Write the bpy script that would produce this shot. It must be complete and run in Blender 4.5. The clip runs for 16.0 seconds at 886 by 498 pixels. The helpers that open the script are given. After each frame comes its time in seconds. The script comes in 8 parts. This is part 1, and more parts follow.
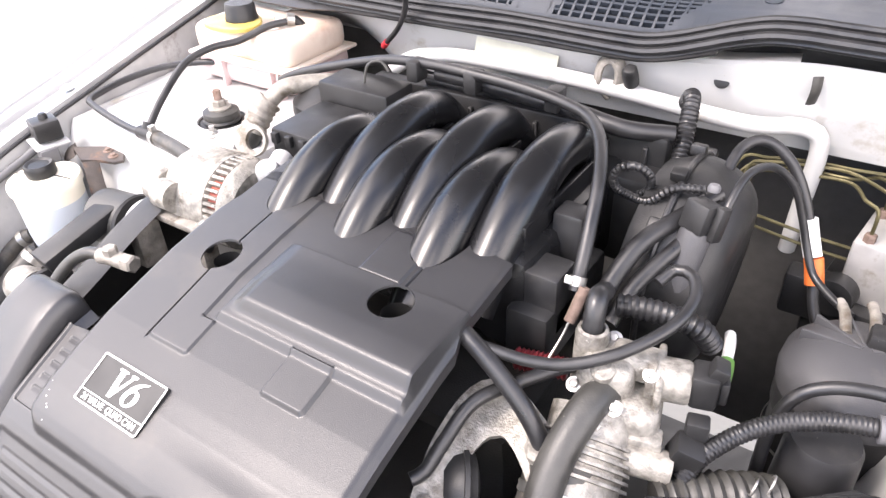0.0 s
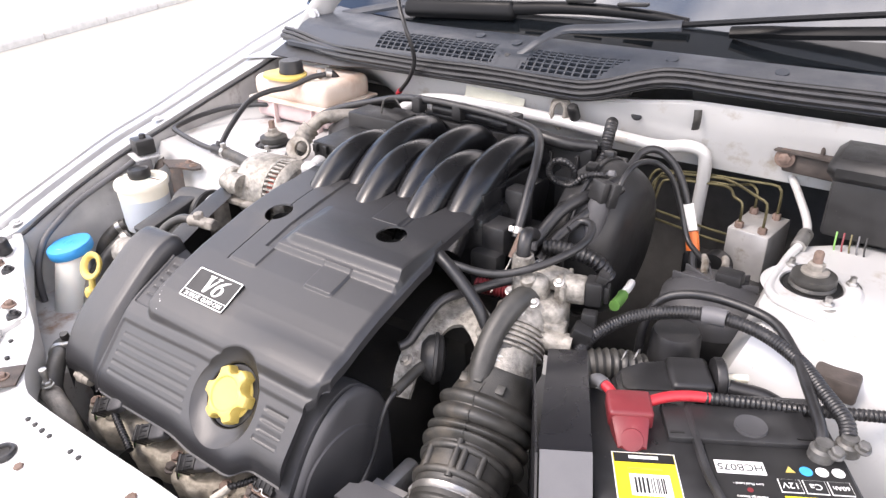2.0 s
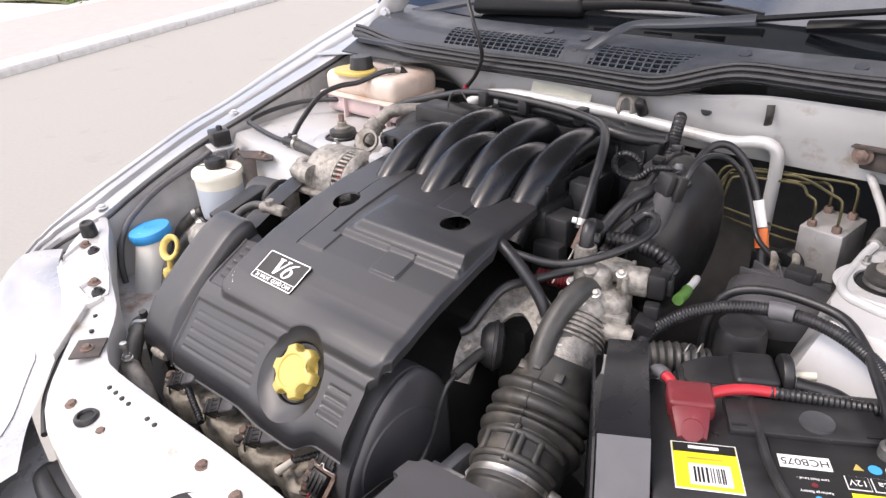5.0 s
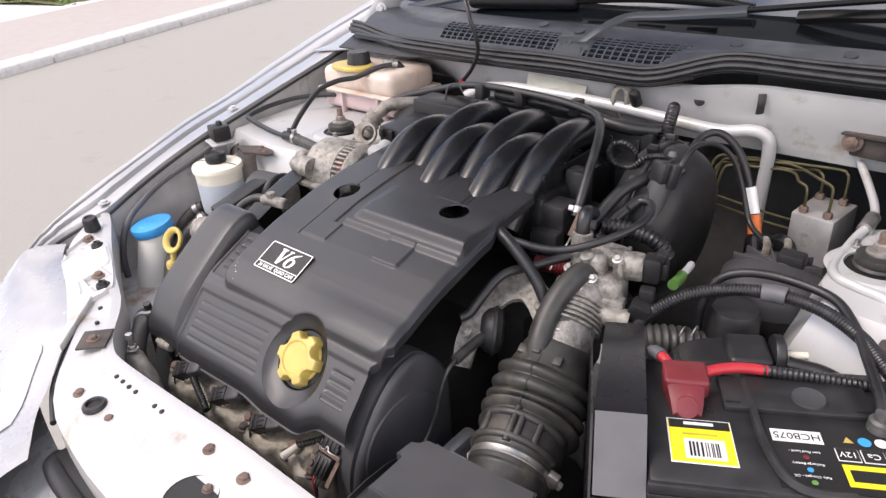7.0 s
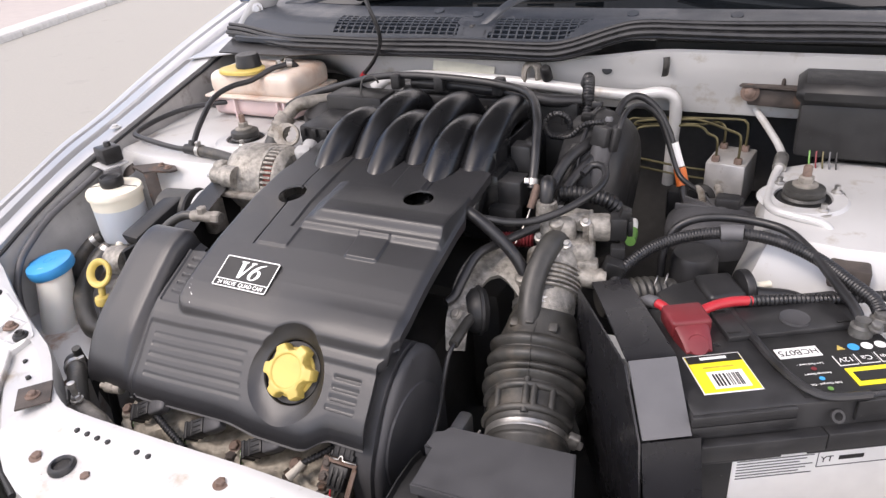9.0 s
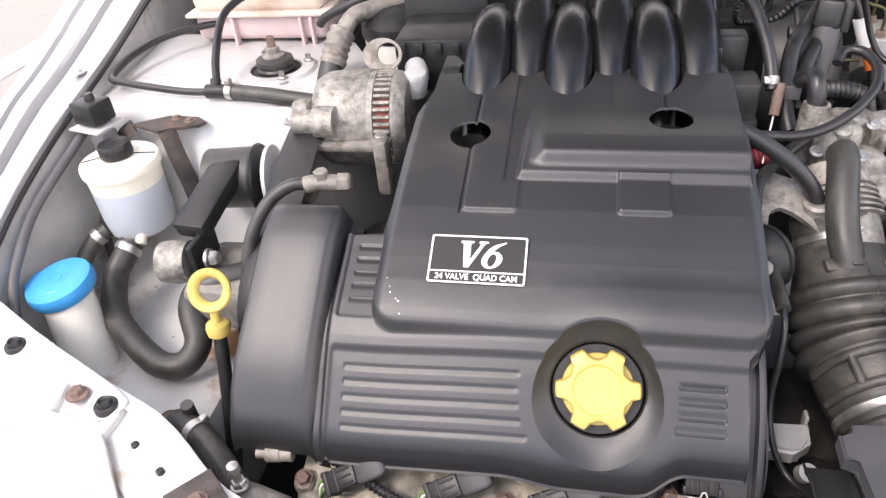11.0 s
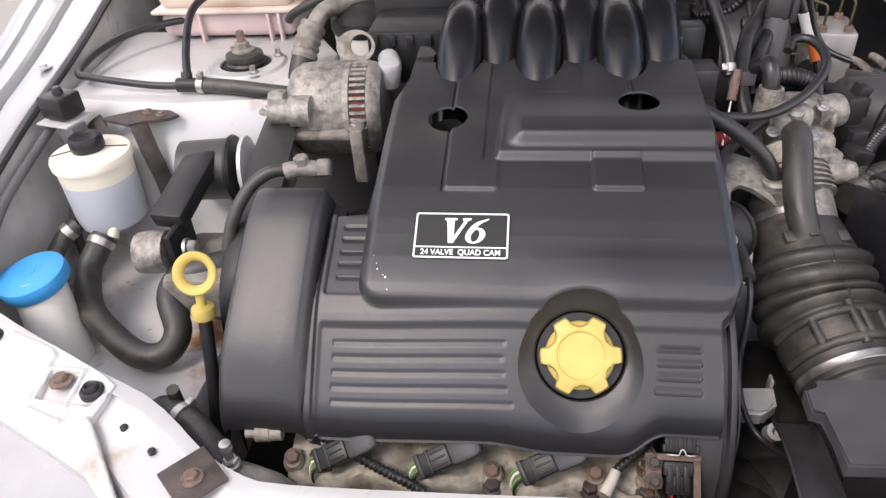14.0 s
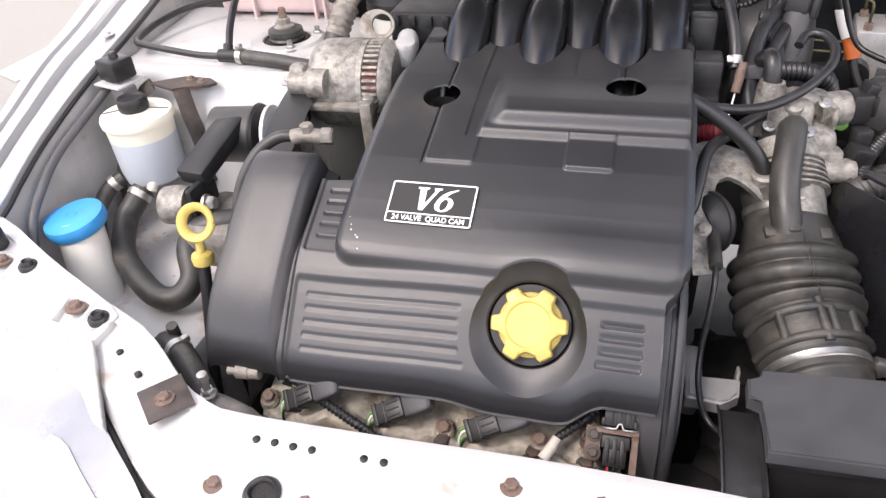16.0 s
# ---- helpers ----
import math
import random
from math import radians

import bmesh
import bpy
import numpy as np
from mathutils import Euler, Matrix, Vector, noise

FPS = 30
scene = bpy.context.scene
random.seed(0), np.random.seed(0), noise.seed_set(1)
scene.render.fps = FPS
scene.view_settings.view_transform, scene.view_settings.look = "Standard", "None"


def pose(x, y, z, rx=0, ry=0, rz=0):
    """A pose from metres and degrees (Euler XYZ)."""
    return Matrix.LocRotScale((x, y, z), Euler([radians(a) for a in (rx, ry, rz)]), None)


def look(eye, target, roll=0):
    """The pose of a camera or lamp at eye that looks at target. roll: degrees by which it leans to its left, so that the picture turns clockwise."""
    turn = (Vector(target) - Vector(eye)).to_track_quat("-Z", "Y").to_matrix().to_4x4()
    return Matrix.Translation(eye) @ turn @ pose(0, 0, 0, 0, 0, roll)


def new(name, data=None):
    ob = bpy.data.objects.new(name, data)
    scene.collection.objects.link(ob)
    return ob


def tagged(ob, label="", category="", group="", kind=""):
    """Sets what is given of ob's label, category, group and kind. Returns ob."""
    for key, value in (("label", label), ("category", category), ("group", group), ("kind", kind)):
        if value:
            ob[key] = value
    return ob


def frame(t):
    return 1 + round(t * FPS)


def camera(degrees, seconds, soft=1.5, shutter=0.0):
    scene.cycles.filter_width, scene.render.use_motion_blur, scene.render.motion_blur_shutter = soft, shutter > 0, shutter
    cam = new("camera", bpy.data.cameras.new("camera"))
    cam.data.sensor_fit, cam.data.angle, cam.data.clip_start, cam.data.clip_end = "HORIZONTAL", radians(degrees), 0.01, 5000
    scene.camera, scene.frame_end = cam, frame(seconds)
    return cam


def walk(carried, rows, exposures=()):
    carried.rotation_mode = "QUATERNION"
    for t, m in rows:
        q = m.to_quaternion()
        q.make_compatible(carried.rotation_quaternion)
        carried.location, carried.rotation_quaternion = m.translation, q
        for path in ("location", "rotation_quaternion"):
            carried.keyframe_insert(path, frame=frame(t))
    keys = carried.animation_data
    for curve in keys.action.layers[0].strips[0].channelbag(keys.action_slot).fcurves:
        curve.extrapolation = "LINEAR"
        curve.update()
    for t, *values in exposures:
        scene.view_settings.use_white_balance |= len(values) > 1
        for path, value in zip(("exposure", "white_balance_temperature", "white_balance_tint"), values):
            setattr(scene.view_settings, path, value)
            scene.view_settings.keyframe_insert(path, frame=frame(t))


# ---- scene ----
cam = camera(64.3, 16.0, soft=1.4)
PATH = [
    (0, (0.455, -0.181, 1.372), (-0.495, 1.155, 0.227), -2.7),
    (0.5, (0.505, -0.338, 1.383), (-0.436, 1.084, 0.338), -1.9),
    (1, (0.552, -0.416, 1.4), (-0.386, 1.049, 0.412), -1.2),
    (1.5, (0.603, -0.43, 1.405), (-0.371, 1.027, 0.442), -1.1),
    (2, (0.657, -0.409, 1.402), (-0.395, 1.006, 0.459), -1.6),
    (2.5, (0.667, -0.403, 1.4), (-0.439, 0.979, 0.468), -2.4),
    (3, (0.665, -0.402, 1.398), (-0.473, 0.955, 0.469), -2.8),
    (3.5, (0.665, -0.405, 1.4), (-0.492, 0.937, 0.473), -2.9),
    (4, (0.662, -0.412, 1.397), (-0.512, 0.918, 0.473), -2.8),
    (6.5, (0.678, -0.436, 1.39), (-0.521, 0.864, 0.454), -2.8),
    (7, (0.678, -0.442, 1.389), (-0.506, 0.873, 0.457), -3.2),
    (7.5, (0.666, -0.474, 1.388), (-0.474, 0.891, 0.473), -3.5),
    (8, (0.63, -0.555, 1.401), (-0.414, 0.896, 0.504), -3.4),
    (8.2, (0.621, -0.582, 1.403), (-0.378, 0.899, 0.504), -3.3),
    (10.3, (0.289, -0.397, 1.326), (-0.248, 1.182, 0.223), -7.3),
    (10.5, (0.229, -0.415, 1.331), (-0.261, 1.163, 0.204), -7.0),
    (11, (0.114, -0.439, 1.318), (-0.268, 1.131, 0.14), -5.5),
    (11.5, (0.039, -0.434, 1.3), (-0.31, 1.122, 0.093), -4.4),
    (12, (0.02, -0.447, 1.293), (-0.328, 1.093, 0.065), -3.8),
    (12.5, (0.036, -0.451, 1.295), (-0.287, 1.092, 0.064), -3.9),
    (13, (0.074, -0.453, 1.297), (-0.193, 1.111, 0.079), -4.0),
    (13.5, (0.09, -0.458, 1.297), (-0.148, 1.128, 0.102), -4.0),
    (14, (0.094, -0.472, 1.308), (-0.16, 1.136, 0.146), -4.0),
    (14.5, (0.085, -0.507, 1.333), (-0.243, 1.109, 0.202), -4.4),
    (15, (0.147, -0.517, 1.353), (-0.283, 1.089, 0.241), -4.6),
    (15.5, (0.223, -0.521, 1.334), (-0.261, 1.059, 0.207), -4.6),
    (16, (0.198, -0.493, 1.307), (-0.3, 1.052, 0.138), -4.8),
]
walk(cam, [(t, look(eye, target, roll)) for t, eye, target, roll in PATH],
     exposures=[(t, e, 7000, 19) for t, e in ((0, 1.45), (1.5, 0.97), (2.5, 0.68), (3, 0.57), (4.2, 0.42), (6.5, 0.14), (8.2, 0.05), (10.3, 0.47), (11, 0.55), (11.5, 0.27), (12, -0.16), (13, -0.18), (13.7, 0.0), (14.7, 0.23), (16, 0.46))])

# ---- light: bright, thinly clouded sky, soft sun from the front left ----
world = bpy.data.worlds.new("world")
scene.world = world
world.use_nodes = True
wn, wl = world.node_tree.nodes, world.node_tree.links
sky = wn.new("ShaderNodeTexSky")
sky.sky_type, sky.sun_disc = "NISHITA", False
sky.sun_elevation, sky.sun_rotation = radians(52), radians(215)
sky.air_density, sky.dust_density, sky.ozone_density = 1.0, 0.8, 2.0
tc = wn.new("ShaderNodeTexCoord")
cn = wn.new("ShaderNodeTexNoise")
cn.inputs["Scale"].default_value, cn.inputs["Detail"].default_value = 1.7, 8
cr = wn.new("ShaderNodeValToRGB")
cr.color_ramp.elements[0].position, cr.color_ramp.elements[1].position = 0.43, 0.56
cm = wn.new("ShaderNodeMix")
cm.data_type = "RGBA"
cm.inputs[7].default_value = (11.5, 11.5, 11.7, 1)
cp = wn.new("ShaderNodeMapping")
cp.inputs["Location"].default_value = (0.3, 5.2, 2.6)
wl.new(tc.outputs["Generated"], cp.inputs["Vector"])
wl.new(cp.outputs["Vector"], cn.inputs["Vector"])
wl.new(cn.outputs["Fac"], cr.inputs["Fac"])
wl.new(cr.outputs["Color"], cm.inputs[0])
wl.new(sky.outputs["Color"], cm.inputs[6])
wl.new(cm.outputs[2], wn["Background"].inputs["Color"])
wn["Background"].inputs["Strength"].default_value = 0.24
sun = new("sun", bpy.data.lights.new("sun", "SUN"))
sun.data.energy, sun.data.angle, sun.data.color = 1.9, radians(16), (1, 0.97, 0.92)
sun.matrix_world = look((-3, -4.3, 6.7), (0, 0, 0))

# ---- materials ----


def material(name, color, rough=0.5, metal=0.0, vary=0.15, scale=60.0, bump=0.15, fine=600.0, stain=None, stain_at=0.6,
             stain_scale=14.0, coat=0.0, spec=0.5, rough_vary=0.12, sub=0.0, streak=(1, 1, 1), speck=None, speck_at=0.66, speck_scale=160.0):
    m = bpy.data.materials.new(name)
    m.use_nodes = True
    n, l = m.node_tree.nodes, m.node_tree.links
    b = n["Principled BSDF"]
    co = n.new("ShaderNodeTexCoord")
    mp = n.new("ShaderNodeMapping")
    mp.inputs["Scale"].default_value = streak
    l.new(co.outputs["Object"], mp.inputs["Vector"])
    big, small = n.new("ShaderNodeTexNoise"), n.new("ShaderNodeTexNoise")
    big.inputs["Scale"].default_value, big.inputs["Detail"].default_value = scale, 6
    small.inputs["Scale"].default_value, small.inputs["Detail"].default_value = fine, 3
    for q in (big, small):
        l.new(mp.outputs["Vector"], q.inputs["Vector"])
    ramp = n.new("ShaderNodeValToRGB")
    lo = [max(0, c * (1 - vary)) for c in color]
    hi = [min(1, c * (1 + vary)) for c in color]
    ramp.color_ramp.elements[0].position, ramp.color_ramp.elements[1].position = 0.3, 0.7
    ramp.color_ramp.elements[0].color, ramp.color_ramp.elements[1].color = (*lo, 1), (*hi, 1)
    l.new(big.outputs["Fac"], ramp.inputs["Fac"])
    out = ramp.outputs["Color"]
    if stain:
        sn = n.new("ShaderNodeTexNoise")
        sn.inputs["Scale"].default_value, sn.inputs["Detail"].default_value, sn.inputs["Roughness"].default_value = stain_scale, 9, 0.65
        l.new(co.outputs["Object"], sn.inputs["Vector"])
        sr = n.new("ShaderNodeValToRGB")
        sr.color_ramp.elements[0].position, sr.color_ramp.elements[1].position = stain_at, stain_at + 0.13
        l.new(sn.outputs["Fac"], sr.inputs["Fac"])
        mx = n.new("ShaderNodeMix")
        mx.data_type = "RGBA"
        mx.inputs[7].default_value = (*stain, 1)
        l.new(sr.outputs["Color"], mx.inputs[0])
        l.new(out, mx.inputs[6])
        out = mx.outputs[2]
    if speck:
        kn = n.new("ShaderNodeTexNoise")
        kn.inputs["Scale"].default_value, kn.inputs["Detail"].default_value, kn.inputs["Roughness"].default_value = speck_scale, 4, 0.7
        l.new(co.outputs["Object"], kn.inputs["Vector"])
        kr = n.new("ShaderNodeValToRGB")
        kr.color_ramp.elements[0].position, kr.color_ramp.elements[1].position = speck_at, speck_at + 0.05
        l.new(kn.outputs["Fac"], kr.inputs["Fac"])
        kx = n.new("ShaderNodeMix")
        kx.data_type = "RGBA"
        kx.inputs[7].default_value = (*speck, 1)
        l.new(kr.outputs["Color"], kx.inputs[0])
        l.new(out, kx.inputs[6])
        out = kx.outputs[2]
    l.new(out, b.inputs["Base Color"])
    mr = n.new("ShaderNodeMapRange")
    mr.inputs["To Min"].default_value, mr.inputs["To Max"].default_value = max(0.02, rough - rough_vary), min(1, rough + rough_vary)
    mr.inputs["From Min"].default_value, mr.inputs["From Max"].default_value = 0.25, 0.75
    l.new(big.outputs["Fac"], mr.inputs["Value"])
    l.new(mr.outputs["Result"], b.inputs["Roughness"])
    bp = n.new("ShaderNodeBump")
    bp.inputs["Strength"].default_value, bp.inputs["Distance"].default_value = bump, 0.0008
    l.new(small.outputs["Fac"], bp.inputs["Height"])
    l.new(bp.outputs["Normal"], b.inputs["Normal"])
    b.inputs["Metallic"].default_value = metal
    b.inputs["Coat Weight"].default_value = coat
    b.inputs["Coat Roughness"].default_value = 0.12
    b.inputs["Specular IOR Level"].default_value = spec
    b.inputs["Subsurface Weight"].default_value = sub
    b.inputs["Subsurface Radius"].default_value = (0.02, 0.015, 0.012)
    return m


M_COVER = material("cover_plastic", (0.0200, 0.0201, 0.0218), 0.36, vary=0.12, scale=9, bump=0.25, fine=1500, rough_vary=0.06, spec=0.62,
                   stain=(0.040, 0.036, 0.032), stain_at=0.57, stain_scale=9, speck=(0.07, 0.066, 0.06), speck_at=0.71, speck_scale=240)
M_RUNNER = material("manifold_plastic", (0.0065, 0.0067, 0.0075), 0.27, vary=0.1, scale=9, bump=0.03, fine=900, rough_vary=0.03)
M_BLACK = material("black_plastic", (0.018, 0.018, 0.0185), 0.42, spec=0.35, vary=0.25, scale=40, bump=0.25, fine=900, stain=(0.042, 0.039, 0.036), stain_at=0.62, speck=(0.09, 0.085, 0.075), speck_at=0.69, speck_scale=220)
M_RUBBER = material("black_rubber", (0.017, 0.017, 0.018), 0.38, vary=0.25, scale=50, bump=0.2, fine=700, stain=(0.055, 0.052, 0.048), stain_at=0.62, stain_scale=22)
M_DULL = material("dusty_rubber", (0.038, 0.037, 0.034), 0.46, vary=0.35, scale=45, bump=0.3, fine=500, stain=(0.088, 0.078, 0.064), stain_at=0.55, stain_scale=22, speck=(0.15, 0.14, 0.12), speck_at=0.70)
M_LOOM = material("loom_conduit", (0.016, 0.016, 0.017), 0.38, vary=0.3, scale=60, bump=0.2)
M_BAY = material("bay_paint", (0.50, 0.50, 0.492), 0.40, metal=0.15, vary=0.06, scale=12, bump=0.06, stain=(0.36, 0.32, 0.27), stain_at=0.58, stain_scale=20, coat=0.2, speck=(0.20, 0.17, 0.14), speck_at=0.70, speck_scale=130)
M_LEG = material("rust_stained_paint", (0.56, 0.555, 0.54), 0.5, metal=0.1, vary=0.10, scale=14, bump=0.15, stain=(0.27, 0.14, 0.07), stain_at=0.54, stain_scale=11, speck=(0.14, 0.09, 0.06), speck_at=0.66, speck_scale=90)
M_SILVER = material("silver_paint", (0.40, 0.402, 0.405), 0.36, metal=0.35, vary=0.05, scale=8, bump=0.03, fine=2500, coat=0.35, rough_vary=0.03)
M_INNER = material("underseal_grey_paint", (0.40, 0.40, 0.395), 0.6, vary=0.14, scale=25, bump=0.25, stain=(0.15, 0.13, 0.11), stain_at=0.58, speck=(0.10, 0.08, 0.06), speck_at=0.69, speck_scale=90)
M_ALU = material("cast_aluminium", (0.285, 0.27, 0.242), 0.55, metal=0.5, vary=0.40, scale=130, bump=1.0, fine=520, stain=(0.12, 0.108, 0.092), stain_at=0.53, stain_scale=50, speck=(0.42, 0.40, 0.37), speck_at=0.68, speck_scale=190)
M_ALUD = material("weathered_aluminium", (0.25, 0.232, 0.205), 0.62, metal=0.35, vary=0.35, scale=80, bump=0.9, fine=450, stain=(0.11, 0.09, 0.066), stain_at=0.54, stain_scale=28, speck=(0.40, 0.37, 0.33), speck_at=0.68, speck_scale=150)
M_HEAD = material("oily_cast_head", (0.31, 0.28, 0.23), 0.58, metal=0.2, vary=0.5, scale=60, bump=1.0, fine=260, stain=(0.10, 0.080, 0.056), stain_at=0.55, stain_scale=36, speck=(0.46, 0.43, 0.37), speck_at=0.66, speck_scale=170)
M_STEEL = material("zinc_steel", (0.44, 0.43, 0.41), 0.38, metal=0.9, vary=0.2, scale=90, bump=0.2, stain=(0.25, 0.2, 0.15), stain_at=0.62, stain_scale=60)
M_RUST = material("rusty_steel", (0.19, 0.135, 0.11), 0.75, metal=0.3, vary=0.35, scale=120, bump=0.7, fine=600, stain=(0.11, 0.065, 0.045), stain_at=0.55, stain_scale=60)
M_BROWN = material("corroded_bracket", (0.075, 0.062, 0.055), 0.65, metal=0.3, vary=0.35, scale=60, bump=0.5, stain=(0.15, 0.085, 0.055), stain_at=0.58, stain_scale=35)
M_YELLOW = material("yellow_plastic", (0.50, 0.38, 0.100), 0.45, vary=0.10, scale=40, bump=0.15, stain=(0.52, 0.37, 0.06), stain_at=0.62, stain_scale=25, sub=0.08)
M_BLUE = material("blue_plastic", (0.035, 0.33, 0.72), 0.42, vary=0.1, scale=40, bump=0.1, sub=0.05)
M_MILK = material("milky_plastic", (0.72, 0.71, 0.65), 0.45, vary=0.06, scale=20, bump=0.05, stain=(0.50, 0.45, 0.35), stain_at=0.66, stain_scale=12, sub=0.25)
M_CREAM = material("cream_plastic", (0.78, 0.74, 0.62), 0.45, vary=0.06, scale=30, bump=0.05, sub=0.2)
M_FLUID = material("fluid_behind_plastic", (0.50, 0.54, 0.58), 0.4, vary=0.05, scale=15, bump=0.05, sub=0.2)
M_TANK = material("yellowed_clear_plastic", (0.60, 0.51, 0.44), 0.35, vary=0.12, scale=14, bump=0.05, sub=0.3, stain=(0.47, 0.35, 0.28), stain_at=0.56, stain_scale=9)
M_PINK = material("pink_coolant_plastic", (0.55, 0.43, 0.42), 0.4, vary=0.10, scale=14, bump=0.05, sub=0.2)
M_RED = material("red_plastic", (0.16, 0.02, 0.025), 0.45, vary=0.15, scale=40, bump=0.15, stain=(0.22, 0.07, 0.065), stain_at=0.62, stain_scale=40)
M_REDC = material("red_cable", (0.45, 0.025, 0.035), 0.4, vary=0.1, scale=40, bump=0.05)
M_ORANGE = material("orange_sleeve", (0.62, 0.15, 0.035), 0.5, vary=0.1, scale=40)
M_WHITE = material("white_label", (0.80, 0.80, 0.78), 0.5, vary=0.04, scale=40, bump=0.03)
M_LABEL = material("yellow_label", (0.86, 0.74, 0.03), 0.4, vary=0.03, scale=40, bump=0.03)
# Print black; also colours sheets, strips and discs that stand in for shade.
M_INK_SHADE = material("ink_and_shade_black", (0.012, 0.012, 0.012), 0.5, vary=0.1, scale=40, bump=0.0)
M_BATT = material("battery_case", (0.021, 0.021, 0.022), 0.38, vary=0.3, scale=40, bump=0.2, fine=1200, stain=(0.05, 0.047, 0.043), stain_at=0.60, speck=(0.12, 0.115, 0.105), speck_at=0.68, speck_scale=260)
M_LID = material("matt_grey_plastic", (0.050, 0.050, 0.053), 0.55, vary=0.15, scale=25, bump=0.3, fine=1100, stain=(0.09, 0.086, 0.08), stain_at=0.62)
M_GLOSS = material("smooth_black_panel", (0.012, 0.012, 0.014), 0.28, vary=0.15, scale=30, bump=0.03, rough_vary=0.04)
M_GREY = material("grey_plastic", (0.10, 0.10, 0.105), 0.5, vary=0.12, scale=30, bump=0.1, stain=(0.14, 0.135, 0.13), stain_at=0.63)
M_COWL = material("cowl_plastic", (0.027, 0.033, 0.043), 0.46, vary=0.14, scale=20, bump=0.3, fine=900, stain=(0.085, 0.085, 0.09), stain_at=0.62, stain_scale=8, speck=(0.16, 0.15, 0.14), speck_at=0.71, speck_scale=200)
M_BRAKE = material("brake_pipe", (0.12, 0.105, 0.055), 0.42, metal=0.6, vary=0.3, scale=60)
M_GREEN = material("green_plastic", (0.13, 0.30, 0.07), 0.45, vary=0.1, scale=50)
M_ROAD = material("asphalt", (0.277, 0.268, 0.243), 0.9, vary=0.05, scale=40, bump=0.5, fine=350, stain=(0.24, 0.232, 0.212), stain_at=0.60, stain_scale=3.0)
M_PAVE = material("pavement_slabs", (0.352, 0.318, 0.298), 0.9, vary=0.06, scale=9, bump=0.4, fine=120)
M_KERB = material("kerb_concrete", (0.47, 0.46, 0.44), 0.85, vary=0.12, scale=20, bump=0.5, fine=150)
# Near-black in place of the deep shade low in the bay.
M_DEEP_SHADE = material("oily_deep_shade", (0.013, 0.0122, 0.0113), 0.55, vary=0.5, scale=40, bump=0.6, stain=(0.032, 0.027, 0.021), stain_at=0.6)
M_FELT = material("sound_padding", (0.062, 0.061, 0.060), 0.9, vary=0.2, scale=60, bump=0.6, fine=300)
M_GLASS = material("windscreen_glass", (0.02, 0.028, 0.035), 0.03, vary=0.05, scale=10, bump=0.0, rough_vary=0.005, spec=1.0, coat=1.0)
M_LENS = material("headlamp_lens", (0.33, 0.337, 0.35), 0.26, metal=0.3, vary=0.10, scale=16, bump=0.0, fine=240, coat=0.6, rough_vary=0.08, streak=(1.6, 1.6, 0.25))
M_FRIT = material("black_glazing_border", (0.0045, 0.005, 0.006), 0.45, vary=0.1, scale=20, bump=0.05, spec=0.18)
M_BORDER = material("printed_glass_border", (0.006, 0.0075, 0.009), 0.06, vary=0.05, scale=10, bump=0.0, rough_vary=0.01, spec=0.5)
M_BLOCK = material("machined_aluminium", (0.50, 0.49, 0.475), 0.42, metal=0.5, vary=0.10, scale=60, bump=0.2, stain=(0.32, 0.29, 0.25), stain_at=0.60, stain_scale=30, speck=(0.2, 0.18, 0.15), speck_at=0.70)
M_LEAD = material("dull_lead", (0.13, 0.128, 0.122), 0.5, metal=0.5, vary=0.3, scale=90, bump=0.5, stain=(0.25, 0.24, 0.22), stain_at=0.62, stain_scale=60)
M_TAPE = material("dusty_tape", (0.46, 0.43, 0.37), 0.6, vary=0.2, scale=60, bump=0.4, stain=(0.28, 0.25, 0.2), stain_at=0.58, stain_scale=40)
M_COPPER = material("copper_winding", (0.20, 0.05, 0.035), 0.4, metal=0.4, vary=0.3, scale=80)

# ---- mesh helpers ----
WORLD = {}


def thing(name, at, label, category, group="", kind=""):
    ob = new(name)
    ob.empty_display_size = 0.02
    ob.location = at
    WORLD[ob.name] = Matrix.Translation(at)
    return tagged(ob, label, category, group, kind)


def part(name, bm, mat, parent=None, label="", smooth=True):
    """Link bm, whose places are in the world, as one mesh under its parent."""
    bmesh.ops.recalc_face_normals(bm, faces=bm.faces[:])
    me = bpy.data.meshes.new(name)
    bm.to_mesh(me)
    bm.free()
    me.materials.append(mat)
    if smooth:
        me.polygons.foreach_set("use_smooth", [True] * len(me.polygons))
        me.set_sharp_from_angle(angle=radians(38))
    ob = new(name, me)
    WORLD[ob.name] = Matrix.Identity(4)
    if parent is not None:
        ob.parent = parent
        ob.matrix_parent_inverse = WORLD[parent.name].inverted()
    if label:
        tagged(ob, label)
    return ob


def aim(at, axis, spin=0.0):
    """A matrix whose z runs along axis."""
    q = Vector(axis).normalized().to_track_quat("Z", "Y")
    return Matrix.Translation(at) @ q.to_matrix().to_4x4() @ Matrix.Rotation(radians(spin), 4, "Z")


def box(bm, c, s, bev=0.002, rot=(0, 0, 0), seg=2, m=None):
    r = bmesh.ops.create_cube(bm, size=1)
    vs = r["verts"]
    mat = (m or pose(*c, *rot)) @ Matrix.Diagonal((*s, 1))
    bmesh.ops.transform(bm, matrix=mat, verts=vs)
    if bev > 0:
        es = list({e for v in vs for e in v.link_edges})
        bmesh.ops.bevel(bm, geom=es, offset=min(bev, min(s) * 0.45), segments=seg, affect="EDGES", profile=0.5)
    return bm


